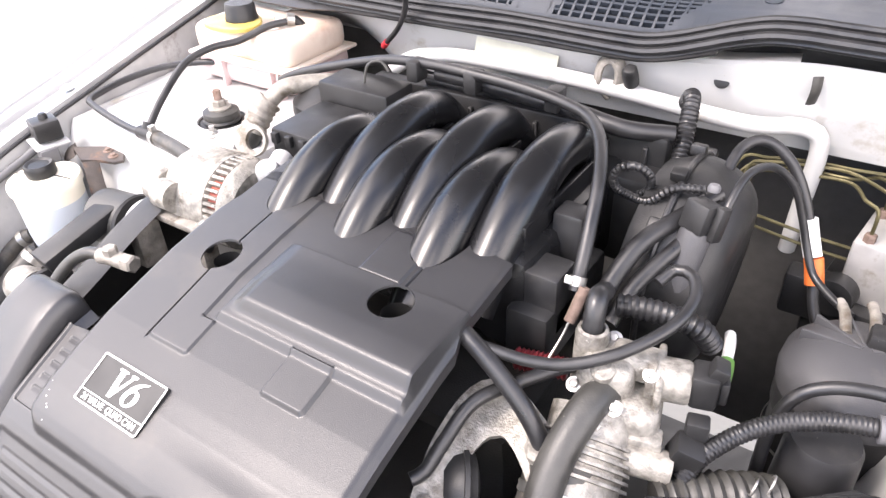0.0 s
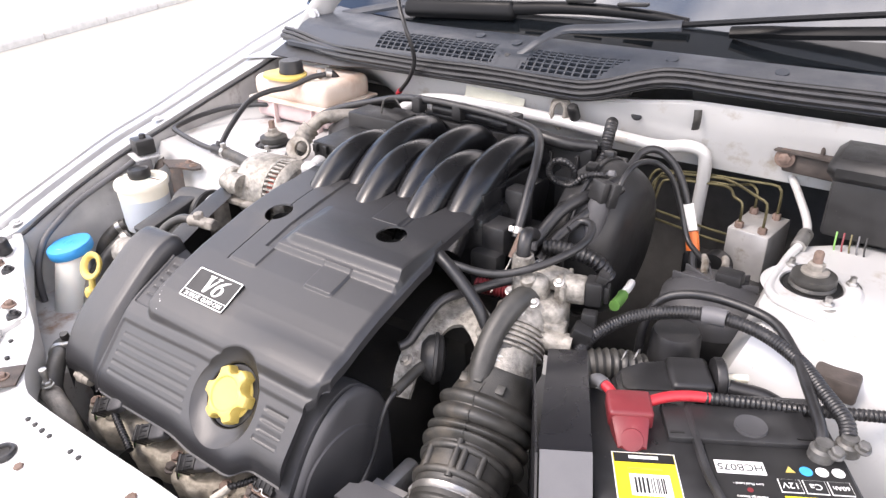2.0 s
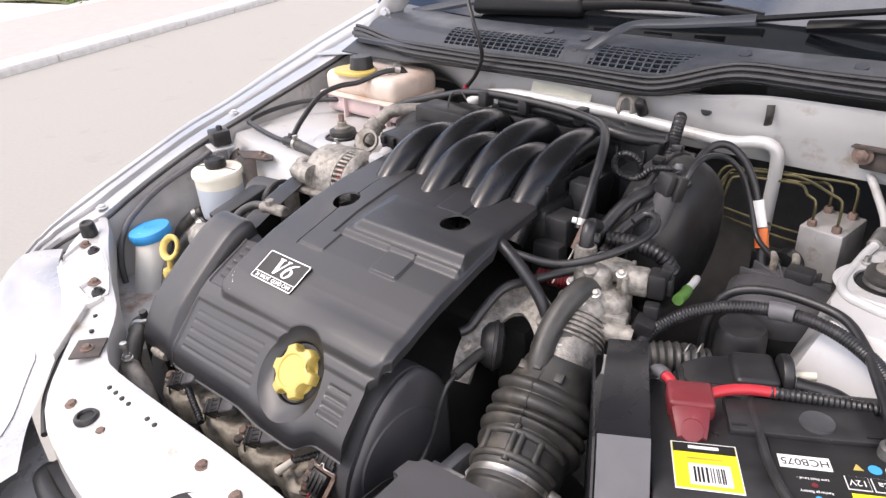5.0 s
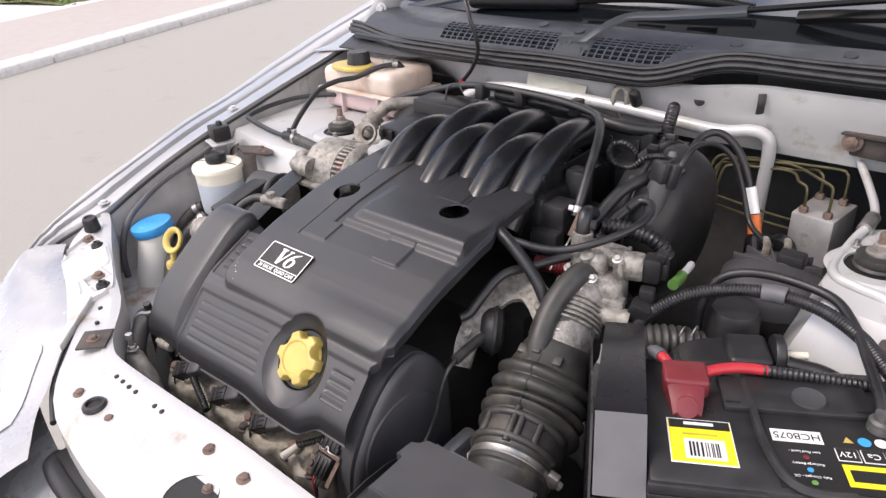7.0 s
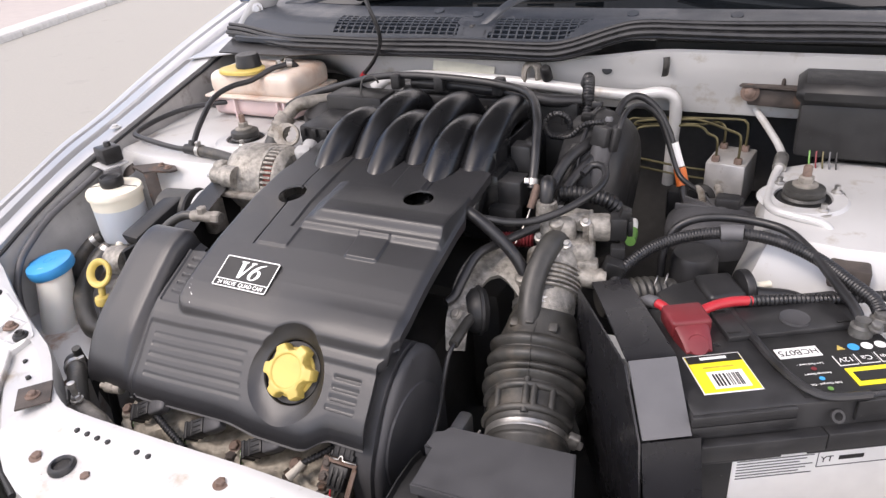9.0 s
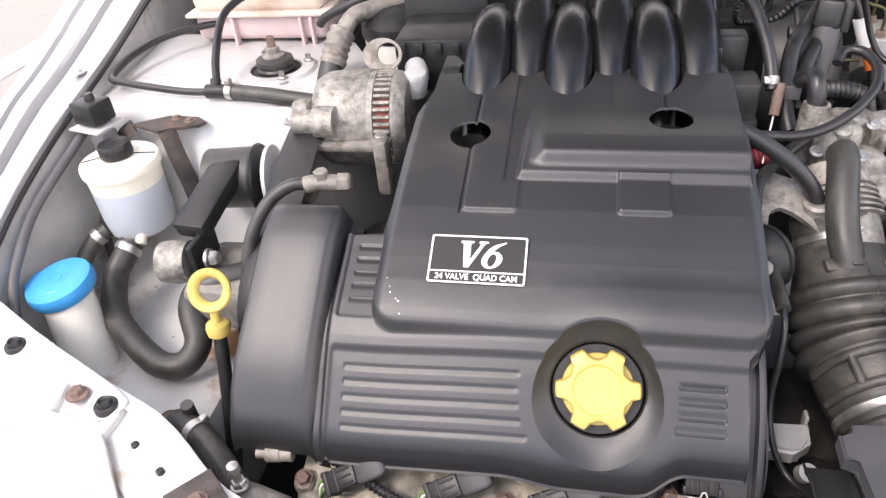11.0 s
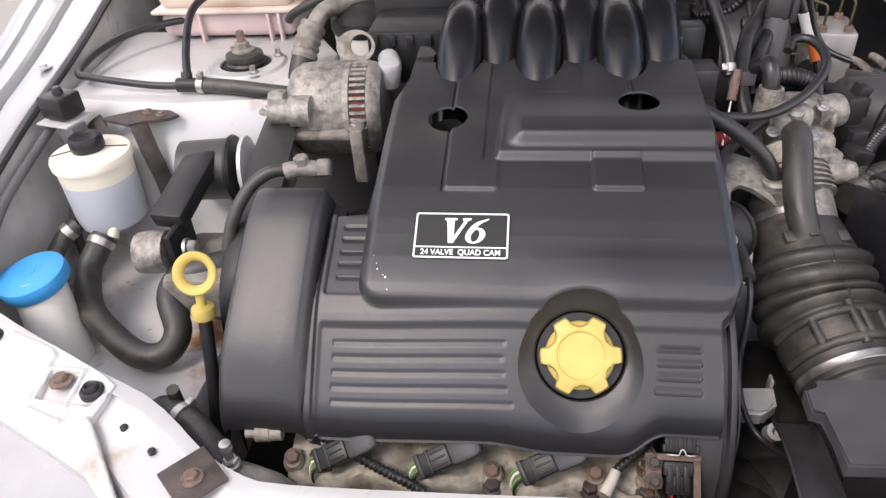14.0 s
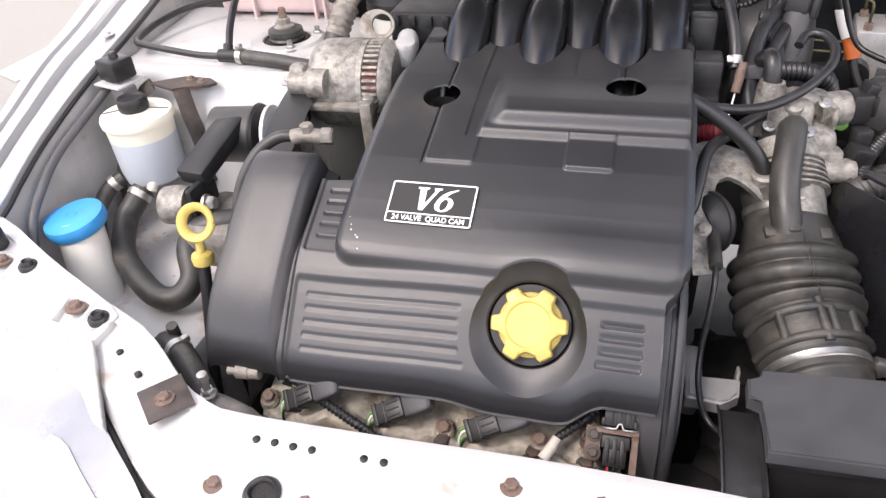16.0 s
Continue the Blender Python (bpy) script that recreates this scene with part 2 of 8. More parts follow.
def lathe(bm, profile, m, n=32):
    """Turn (radius, height) round the z of m; radius 0 closes an end."""
    rings = []
    for r, z in profile:
        if r <= 1e-6:
            rings.append([bm.verts.new(m @ Vector((0, 0, z)))])
        else:
            rings.append([bm.verts.new(m @ Vector((r * math.cos(a), r * math.sin(a), z))) for a in (2 * math.pi * k / n for k in range(n))])
    for a, b in zip(rings, rings[1:]):
        for k in range(n):
            j = (k + 1) % n
            if len(a) == 1 and len(b) > 1:
                bm.faces.new((a[0], b[k], b[j]))
            elif len(b) == 1 and len(a) > 1:
                bm.faces.new((a[k], a[j], b[0]))
            elif len(a) > 1:
                bm.faces.new((a[k], a[j], b[j], b[k]))
    return bm


def spline(pts, step=0.004):
    p = [Vector(q) for q in pts]
    p = [p[0] * 2 - p[1]] + p + [p[-1] * 2 - p[-2]]
    out = []
    for a, b, c, d in zip(p, p[1:], p[2:], p[3:]):
        n = max(2, int((c - b).length / step))
        for k in range(n):
            t = k / n
            out.append(0.5 * (2 * b + (c - a) * t + (2 * a - 5 * b + 4 * c - d) * t * t + (3 * b - a - 3 * c + d) * t ** 3))
    out.append(p[-2].copy())
    return out


def tube(bm, pts, r, n=12, step=0.005, rib=None, flat=1.0, cap=True, straight=False):
    """A pipe through pts. r: a radius or a function of 0..1. rib: (pitch, depth) of a corrugated conduit."""
    line = [Vector(q) for q in pts] if straight else spline(pts, min(step, rib[0] / 4) if rib else step)
    total = sum((b - a).length for a, b in zip(line, line[1:]))
    run, rings, side = 0.0, [], None
    for k, p in enumerate(line):
        d = (line[min(k + 1, len(line) - 1)] - line[max(k - 1, 0)]).normalized()
        if side is None:
            side = d.orthogonal().normalized()
        side = (side - d * side.dot(d)).normalized()
        up = d.cross(side)
        if k:
            run += (p - line[k - 1]).length
        rad = r(run / total) if callable(r) else r
        if rib:
            rad -= rib[1] * (0.5 + 0.5 * math.cos(2 * math.pi * run / rib[0]))
        rings.append([bm.verts.new(p + side * (rad * math.cos(a)) + up * (rad * flat * math.sin(a))) for a in (2 * math.pi * i / n for i in range(n))])
    for a, b in zip(rings, rings[1:]):
        for i in range(n):
            bm.faces.new((a[i], a[(i + 1) % n], b[(i + 1) % n], b[i]))
    if cap:
        bm.faces.new(rings[0][::-1])
        bm.faces.new(rings[-1])
    return bm


def prism(bm, poly, z0, z1, m=None, bev=0.0, seg=2):
    """A flat outline (x, y) between two heights of m."""
    m = m or Matrix.Identity(4)
    lo = [bm.verts.new(m @ Vector((x, y, z0))) for x, y in poly]
    hi = [bm.verts.new(m @ Vector((x, y, z1))) for x, y in poly]
    k = len(poly)
    fs = [bm.faces.new(lo[::-1]), bm.faces.new(hi)]
    for i in range(k):
        fs.append(bm.faces.new((lo[i], lo[(i + 1) % k], hi[(i + 1) % k], hi[i])))
    if bev:
        es = list({e for f in fs[:2] for e in f.edges})
        bmesh.ops.bevel(bm, geom=es, offset=bev, segments=seg, affect="EDGES")
    return bm


def loft(bm, sections, close=False):
    """Skin a row of equally long point lists."""
    rows = [[bm.verts.new(q) for q in s] for s in sections]
    for a, b in zip(rows, rows[1:]):
        k = len(a)
        for i in range(k if close else k - 1):
            bm.faces.new((a[i], a[(i + 1) % k], b[(i + 1) % k], b[i]))
    return rows


def thicken(bm, d):
    bmesh.ops.recalc_face_normals(bm, faces=bm.faces[:])
    bmesh.ops.solidify(bm, geom=bm.faces[:], thickness=d)
    return bm


def hexbolt(bm, at, axis=(0, 0, 1), r=0.006, h=0.006, washer=1.5):
    m = aim(at, axis, 17)
    if washer:
        lathe(bm, [(0, 0), (r * washer, 0), (r * washer, h * 0.25), (r * 0.9, h * 0.35), (0, h * 0.35)], m, 18)
    lathe(bm, [(0, 0), (r, 0), (r, h * 0.85), (r * 0.8, h), (0, h)], m, 6)
    return bm


def smooth(a, b, x):
    t = min(1.0, max(0.0, (x - a) / (b - a)))
    return t * t * (3 - 2 * t)


def interp(x, rows):
    if x <= rows[0][0]:
        return rows[0][1]
    for (a, p), (b, q) in zip(rows, rows[1:]):
        if x <= b:
            return p + (q - p) * (x - a) / (b - a)
    return rows[-1][1]

# ---- surroundings: road, kerb, pavement ----
bm = bmesh.new()
for x0, x1, y0, y1 in ((-400, 400, -400, 400),):
    bm.faces.new([bm.verts.new(p) for p in ((x0, y0, 0), (x1, y0, 0), (x1, y1, 0), (x0, y1, 0))])
tagged(part("ground", bm, M_ROAD), "pale grey asphalt road surface in daylight", "road", kind="structure")

KERB_A, KERB_D = Vector((-6.48, 1.85, 0)), Vector((-0.33, 0.944, 0))
KERB_N = Vector((-0.944, -0.33, 0))


def along(s, w, z):
    p = KERB_A + KERB_D * s + KERB_N * w
    return (p.x, p.y, z)


bm = bmesh.new()
loft(bm, [[along(s, 0.325, 0.07), along(s, 2.4, 0.08)] for s in (-60, -6, 0, 6, 60)])
thicken(bm, 0.06)
tagged(part("pavement", bm, M_PAVE), "pinkish paved footway behind the kerb", "pavement", kind="structure")
bm = bmesh.new()
loft(bm, [[along(s, 2.4, 0.08), along(s, 9, 0.1)] for s in (-60, 0, 60)])
tagged(part("verge", bm, material("verge_concrete", (0.62, 0.6, 0.57), 0.9, scale=3)), "pale concrete strip beyond the footway", "pavement", kind="structure")
kerb = thing("kerb", (-6.48, 1.85, 0), "pale concrete kerb stones along the road", "kerb", kind="structure")
stone = None
for k in range(-9, 12):
    if stone is None:
        bm = bmesh.new()
        box(bm, (0, 0, 0), (0.908, 0.32, 0.17), 0.035)
        me = bpy.data.meshes.new("kerb_stone")
        bm.to_mesh(me)
        bm.free()
        me.materials.append(M_KERB)
        stone = me
    o = new("kerb_stone", stone)
    o.parent = kerb
    p = KERB_A + KERB_D * (k * 0.915) + KERB_N * 0.16
    o.matrix_basis = Matrix.Translation(Vector((p.x, p.y, 0.0)) - kerb.location) @ Matrix.Rotation(math.atan2(KERB_D.y, KERB_D.x), 4, "Z")
bm = bmesh.new()
loft(bm, [[(-2.98, y, 0.004), (-3.195, y + 0.1, 0.004)] for y in (2.3, 4, 7, 12)])
tagged(part("road_line", bm, material("road_paint", (0.55, 0.54, 0.525), 0.8, scale=30)), "worn white painted line on the road", "road marking", kind="structure")

bm = bmesh.new()
loft(bm, [[along(3.0 + 0.25 * k, 2.62 + 0.12 * math.sin(k * 1.7), 0.09), along(3.0 + 0.25 * k, 3.3, 0.13), along(3.0 + 0.25 * k, 4.1 + 0.1 * math.sin(k), 0.1)] for k in range(37)])
tagged(part("planting_bed", bm, material("soil_and_grass", (0.11, 0.12, 0.045), 0.9, vary=0.5, scale=14, bump=0.6, stain=(0.2, 0.16, 0.09), stain_at=0.55, stain_scale=6)), "grassy soil under the low shrubs", "ground", kind="structure")
random.seed(11)
bm = bmesh.new()
for k in range(11000):
    s, w0 = random.uniform(3.1, 12), random.gauss(0, 0.42)
    hgt = random.uniform(0.02, 0.75) * math.exp(-(w0 / 0.5) ** 2)
    c = Vector(along(s, 3.25 + w0 + 0.25 * math.sin(s * 2.1), hgt))
    d = Vector((random.gauss(0, 1), random.gauss(0, 1), random.gauss(0, 1) + 0.6)).normalized()
    e = d.orthogonal().normalized()
    f = d.cross(e)
    r0 = random.uniform(0.035, 0.08)
    bm.faces.new([bm.verts.new(c + e * (r0 * p) + f * (r0 * q)) for p, q in ((-1, 0), (0, -0.5), (1, 0), (0, 0.5))])
tagged(part("shrub", bm, material("shrub_leaf", (0.12, 0.185, 0.035), 0.6, vary=0.5, scale=3, bump=0), smooth=False), "low green shrubs beyond the footway", "shrub", kind="stuff")

# ---- the car's body round the engine bay ----
car = thing("car", (0.157, 0.2, 0), "silver saloon car body with open bonnet and bare engine bay", "car")
GUTTER = [(-0.446, -0.164, 0.882), (-0.474, -0.105, 0.901), (-0.472, -0.055, 0.916), (-0.455, -0.012, 0.930), (-0.463, 0.04, 0.947), (-0.473, 0.10, 0.965), (-0.478, 0.19, 0.992), (-0.483, 0.31, 1.020), (-0.496, 0.40, 1.036), (-0.514, 0.493, 1.05), (-0.525, 0.657, 1.085), (-0.53, 0.85, 1.125)]
EDGE = [(-0.456, -0.170, 0.880), (-0.496, -0.11, 0.902), (-0.518, -0.053, 0.92), (-0.534, 0.0, 0.937), (-0.56, 0.125, 0.967), (-0.6, 0.235, 0.985), (-0.625, 0.34, 1.0), (-0.662, 0.49, 1.03), (-0.682, 0.66, 1.072), (-0.69, 0.85, 1.118)]


def wing_rows(f):
    g, e = spline(GUTTER, 0.03), spline(EDGE, 0.03)
    n = 40
    return [f(g[round(k / n * (len(g) - 1))], e[round(k / n * (len(e) - 1))]) for k in range(n + 1)]


def wing_section(g, e):
    out = []
    for t, dz in ((0, -0.012), (0.0, 0), (0.02, 0.001), (0.34, 0.001), (0.37, -0.005), (0.41, -0.006), (0.43, 0.003), (0.46, 0.0065), (0.64, 0.008), (0.66, 0.0045), (0.69, 0.0045), (0.71, 0.010), (0.75, 0.0115), (0.86, 0.0105), (0.94, 0.006), (1.0, 0.0)):
        p = g.lerp(e, t)
        out.append((p.x, p.y, p.z + dz))
    out += [(e.x - 0.008, e.y, e.z - 0.012), (e.x - 0.016, e.y, e.z - 0.05), (e.x - 0.02, e.y, e.z - 0.15), (e.x - 0.015, e.y, 0.45)]
    return out


def mirror(bm):
    bmesh.ops.transform(bm, matrix=Matrix(((-1, 0, 0, 0.314), (0, 1, 0, 0), (0, 0, 1, 0), (0, 0, 0, 1))), verts=bm.verts[:])
    return bm


for flip in (False, True):
    bm = bmesh.new()
    loft(bm, wing_rows(wing_section))
    wing = part("front_wing", mirror(bm) if flip else bm, M_SILVER, car, "silver painted front wing with bolted inner flange")
    bm = bmesh.new()
    loft(bm, wing_rows(lambda g, e: [(g.x + 0.001, g.y, g.z - 0.008), (g.x + 0.002, g.y, g.z - 0.03), (g.x + 0.006, g.y, g.z - 0.07), (g.x + 0.010, g.y, g.z - 0.12), (g.x + 0.03, g.y, 0.76), (g.x + 0.08, g.y, 0.5)]))
    part("inner_wing", mirror(bm) if flip else bm, M_INNER, car, "grey inner wing panel")
    bm = bmesh.new()
    tube(bm, [(x + 0.002, y, z - 0.009) for x, y, z in GUTTER], 0.0026, 8)
    part("gutter_seal", mirror(bm) if flip else bm, M_RUBBER, car, "black rubber sealing strip")
for p in ((-0.501, 0.289, 1.017), (-0.469, -0.006, 0.9365)):
    bm = bmesh.new()
    hexbolt(bm, p, (0, 0, 1), 0.006, 0.005, 1.6)
    part("wing_bolt", bm, M_BAY, car)

# the slam panel that closes the bay in front
INNER = [(-0.46, -0.008, 0.925), (-0.415, -0.027, 0.922), (-0.359, -0.056, 0.918), (-0.26, -0.101, 0.912), (-0.206, -0.122, 0.907), (-0.17, -0.145, 0.903), (-0.14, -0.168, 0.901), (-0.105, -0.185, 0.9), (-0.07, -0.19, 0.9), (0.05, -0.188, 0.9), (0.15, -0.185, 0.9), (0.27, -0.186, 0.9), (0.4, -0.188, 0.9), (0.52, -0.16, 0.9), (0.66, -0.06, 0.92), (0.72, -0.03, 0.925)]
OUTER = [(-0.468, -0.045, 0.912), (-0.440, -0.083, 0.907), (-0.400, -0.108, 0.903), (-0.31, -0.138, 0.898), (-0.24, -0.157, 0.894), (-0.210, -0.183, 0.892), (-0.165, -0.218, 0.89), (-0.12, -0.250, 0.888), (-0.06, -0.276, 0.886), (0.05, -0.293, 0.886), (0.15, -0.296, 0.886), (0.27, -0.296, 0.886), (0.4, -0.29, 0.886), (0.5, -0.25, 0.886), (0.66, -0.14, 0.9), (0.74, -0.11, 0.905)]
bm = bmesh.new()
a, b = spline(INNER, 0.03), spline(OUTER, 0.03)
rows = []
for k in range(91):
    p, q = a[round(k / 90 * (len(a) - 1))], b[round(k / 90 * (len(b) - 1))]
    rows.append([(p.x, p.y + 0.004, p.z - 0.045), (p.x, p.y + 0.004, p.z - 0.008), (p.x, p.y + 0.002, p.z - 0.001), (p.x, p.y - 0.004, p.z + 0.001), (p.x, p.y - 0.012, p.z)] + [tuple(p.lerp(q, t)) for t in (0.2, 0.4, 0.6, 0.8, 0.95)] + [(q.x, q.y - 0.003, q.z - 0.006), (q.x, q.y - 0.004, q.z - 0.05)])
loft(bm, rows)
thicken(bm, 0.0015)
slam = part("slam_panel", bm, M_BAY, car, "silver front slam panel with bolts and holes")

# strut tower shelves and chassis legs
for flip in (False, True):
    bm = bmesh.new()
    top = [(-0.472, 0.268), (-0.40, 0.252), (-0.32, 0.247), (-0.2, 0.26), (-0.165, 0.30), (-0.165, 0.40), (-0.2, 0.46), (-0.30, 0.50), (-0.50, 0.50)]
    if flip:
        top = [(max(x, -1) if x < -0.26 else -0.235 - (0.0 if 0.3 <= y <= 0.4 else 0.012), y) for x, y in top]
    lo = [(x - 0.005 if x < -0.3 else x + 0.035, y - (0.05 if y < 0.3 else 0)) for x, y in top]
    rows = [[(x, y, 0.6) for x, y in lo], [(x, y, 0.88) for x, y in lo]]
    for t, dz in ((0.55, 0.035), (0.25, 0.015), (0.08, 0.004), (0, 0.0)):
        rows.append([(p[0] + (q[0] - p[0]) * t, p[1] + (q[1] - p[1]) * t, 0.988 - dz * 1.6) for p, q in zip(top, lo)])
    rows.append([(p[0] * 0.94 - 0.018, 0.37 + (p[1] - 0.37) * 0.9, 0.99) for p in top])
    rs = loft(bm, rows, close=True)
    bm.faces.new(rs[-1])
    bmesh.ops.bevel(bm, geom=[e for e in bm.edges if e.calc_face_angle(0) > 0.3], offset=0.008, segments=2, affect="EDGES")
    part("strut_tower", mirror(bm) if flip else bm, M_BAY, car, "silver painted strut tower")
    bm = bmesh.new()
    box(bm, (-0.36, 0.06, 0.735), (0.28, 0.46, 0.16), 0.02)
    leg = part("chassis_leg", mirror(bm) if flip else bm, M_LEG, car, "silver chassis leg with rust stains")
    if not flip:
        for x, y in ((-0.262, -0.055), (-0.30, 0.09), (-0.245, -0.09)):
            bm = bmesh.new()
            lathe(bm, [(0, 0.0008), (0.006, 0.0008), (0.0075, 0.002), (0.009, 0.0008), (0.0095, 0)], Matrix.Translation((x, y, 0.815)), 20)
            part("drain_hole", bm, M_RUST, leg)

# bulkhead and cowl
# Added floor, its near-black colour standing in for shade.
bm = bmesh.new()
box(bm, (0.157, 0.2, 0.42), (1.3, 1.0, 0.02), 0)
part("undertray", bm, M_DEEP_SHADE, car, "undertray below the engine, near-black in place of shade")
bm = bmesh.new()
box(bm, (0.157, 0.69, 0.8), (1.36, 0.02, 0.6), 0)
part("bulkhead", bm, M_FELT, car, "dark lower bulkhead with sound padding")
bm = bmesh.new()
rows = []
for k in range(61):
    x = -0.44 + k * 0.0205
    d = 0.10 * smooth(-0.12, -0.30, x)
    top = 1.098 + 0.016 * smooth(0.24, 0.40, x) - 0.006 * smooth(-0.1, -0.4, x) - 0.022 * smooth(-0.27, -0.35, x)
    rows.append([(x, 0.70, 1.015), (x, 0.588 + d, 1.015), (x, 0.574 + d, 1.02), (x, 0.571 + d, 1.03), (x, 0.570 + d * 0.8, 1.034), (x, 0.566 + d * 0.5, 1.06), (x, 0.556 + d * 0.2, 1.085), (x, 0.553, top), (x, 0.557, top + 0.004), (x, 0.575, top - 0.01), (x, 0.70, top - 0.03)])
loft(bm, rows)
part("scuttle_panel", bm, M_BAY, car, "silver scuttle panel above the bulkhead")

COWL = lambda x: 1.112 + 0.036 * smooth(0.20, 0.36, x) - 0.004 * smooth(0, -0.4, x)


def cowl_at(x, t):
    """t: 0 at the seal, 1 at the windscreen."""
    z0 = COWL(x)
    y = 0.545 + 0.11 * t - 0.00 * x + 0.10 * smooth(-0.15, -0.6, x) * (0.35 + 0.65 * t)
    z = z0 + 0.004 + (1.152 - z0) * interp(t, [(0, 0.0), (0.12, 0.2), (0.3, 0.62), (0.42, 0.76), (0.6, 0.86), (1, 1)])
    return Vector((x, y, z))


def in_grille(x, t):
    if -0.205 < x < 0.045 - 0.02 * t:
        return 0.16 < t < 0.52
    return 0.098 + 0.03 * (t - 0.2) < x < 0.265 - 0.1 * (0.5 - t) and 0.14 < t < 0.5


cowl = thing("cowl", (0.157, 0.6, 1.1), "dark grey plastic scuttle cowl with two grilles", "cowl panel")
bm = bmesh.new()
NX, NT = 240, 36
grid = [[bm.verts.new(cowl_at(-0.445 + 1.325 * i / NX, j / NT)) for j in range(NT + 1)] for i in range(NX + 1)]
for i in range(NX):
    for j in range(NT):
        if not in_grille(-0.445 + 1.325 * (i + 0.5) / NX, (j + 0.5) / NT):
            bm.faces.new((grid[i][j], grid[i + 1][j], grid[i + 1][j + 1], grid[i][j + 1]))
bmesh.ops.delete(bm, geom=[v for v in bm.verts if not v.link_faces], context="VERTS")
r = bmesh.ops.extrude_edge_only(bm, edges=[e for e in bm.edges if e.is_boundary])
bmesh.ops.translate(bm, vec=(0, 0.001, -0.008), verts=[g for g in r["geom"] if isinstance(g, bmesh.types.BMVert)])
part("cowl_panel", bm, M_COWL, cowl)
for x0, x1, t0, t1, nx in ((-0.21, 0.05, 0.15, 0.53, 18), (0.09, 0.27, 0.13, 0.51, 13)):
    bm = bmesh.new()

    def strip(a, b, w):
        n = (b - a).cross(Vector((0, -0.5, 0.87))).normalized() * w
        q = [bm.verts.new(v) for v in (a - n, b - n, b + n, a + n)]
        d = [bm.verts.new(v.co + Vector((0, 0.003, -0.006))) for v in q]
        for f in ((q[0], q[1], q[2], q[3]), (q[0], d[0], d[1], q[1]), (q[2], d[2], d[3], q[3])):
            bm.faces.new(f)

    for k in range(nx + 1):
        x = x0 + (x1 - x0) * k / nx
        for j in range(6):
            strip(cowl_at(x, t0 + (t1 - t0) * j / 6), cowl_at(x, t0 + (t1 - t0) * (j + 1) / 6), 0.0014)
    for j in range(7):
        t = t0 + (t1 - t0) * j / 6
        for k in range(nx):
            strip(cowl_at(x0 + (x1 - x0) * k / nx, t) + Vector((0, 0, -0.0006)), cowl_at(x0 + (x1 - x0) * (k + 1) / nx, t) + Vector((0, 0, -0.0006)), 0.0015)
    bmesh.ops.recalc_face_normals(bm, faces=bm.faces[:])
    part("grille", bm, M_COWL, cowl, "black moulded air grille")
    # Black sheet below the bars paints the shade behind the grille.
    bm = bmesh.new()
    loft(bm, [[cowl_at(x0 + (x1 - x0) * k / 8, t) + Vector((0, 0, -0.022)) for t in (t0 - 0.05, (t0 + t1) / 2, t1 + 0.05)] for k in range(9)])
    part("duct", bm, M_INK_SHADE, cowl)
for dy, dz, rad in ((-0.004, -0.004, 0.0048), (0.001, 0.0035, 0.0042), (0.007, 0.0095, 0.0036), (-0.001, -0.011, 0.0032)):
    bm = bmesh.new()
    tube(bm, [(x, 0.542 + dy + 0.06 * smooth(-0.15, -0.6, x) + 0.0006 * math.sin(31 * x + 70 * dz), COWL(x) + dz + 0.012 * smooth(-0.30, -0.46, x) + 0.0009 * math.sin(23 * x + 90 * dy)) for x in [-0.475 + 0.03 * k for k in range(44)]], rad, 8)
    part("seal_lip", bm, M_RUBBER, cowl, "black rubber bonnet seal")
for x, t in ((-0.02, 0.75), (0.32, 0.6), (0.47, 0.55), (0.06, 0.62)):
    bm = bmesh.new()
    lathe(bm, [(0, 0.001), (0.009, 0.001), (0.009, 0.003), (0, 0.0035)], aim(cowl_at(x, t), (0, -0.3, 0.9)), 16)
    part("clip", bm, M_COWL, cowl)
bm = bmesh.new()
loft(bm, [[(x, 0.560 + 0.05 * smooth(-0.15, -0.6, x), COWL(x) - 0.010 + dz) for dz in (0.004, 0.010)] + [(x, 0.535 + 0.012 * smooth(-0.15, -0.6, x), COWL(x) - 0.014 - 0.006 * smooth(-0.2, -0.3, x))] for x in [-0.47 + 0.02 * k for k in range(39)]])
thicken(bm, 0.0025)
part("lower_lip", bm, M_RUBBER, cowl, "black flap under the seal")
# Near-black sheet puts the shade under the seal into colour.
bm = bmesh.new()
loft(bm, [[(x, 0.556, COWL(x) - 0.004), (x, 0.60, COWL(x) - 0.03), (x, 0.60, 1.05)] for x in (0.36, 0.39, 0.45, 0.6, 0.8)])
part("drain_trough", bm, M_DEEP_SHADE, cowl, "water trough under the seal, near-black for the shade in it")

bm = bmesh.new()
rows, frit = [], []
for k in range(25):
    x = -0.6 + 1.514 * k / 24
    bow = 0.12 * ((x - 0.157) / 0.757) ** 2
    rows.append([(x, 0.66 + bow, 1.143), (x, 0.9 + bow, 1.285), (x, 1.3 + bow, 1.52), (x * 0.85 + 0.02, 1.55 + bow, 1.62)])
    frit.append([(x, 0.664 + bow, 1.1505), (x, 0.69 + bow, 1.1660), (x, 0.712 + bow, 1.1790)])
loft(bm, rows)
thicken(bm, 0.005)
screen = tagged(part("windscreen", bm, M_GLASS), "dark sloping windscreen reflecting a cloudy sky", "windscreen")
bm = bmesh.new()
loft(bm, frit)
thicken(bm, 0.004)
part("black_border", bm, M_BORDER, screen, "black lower border")

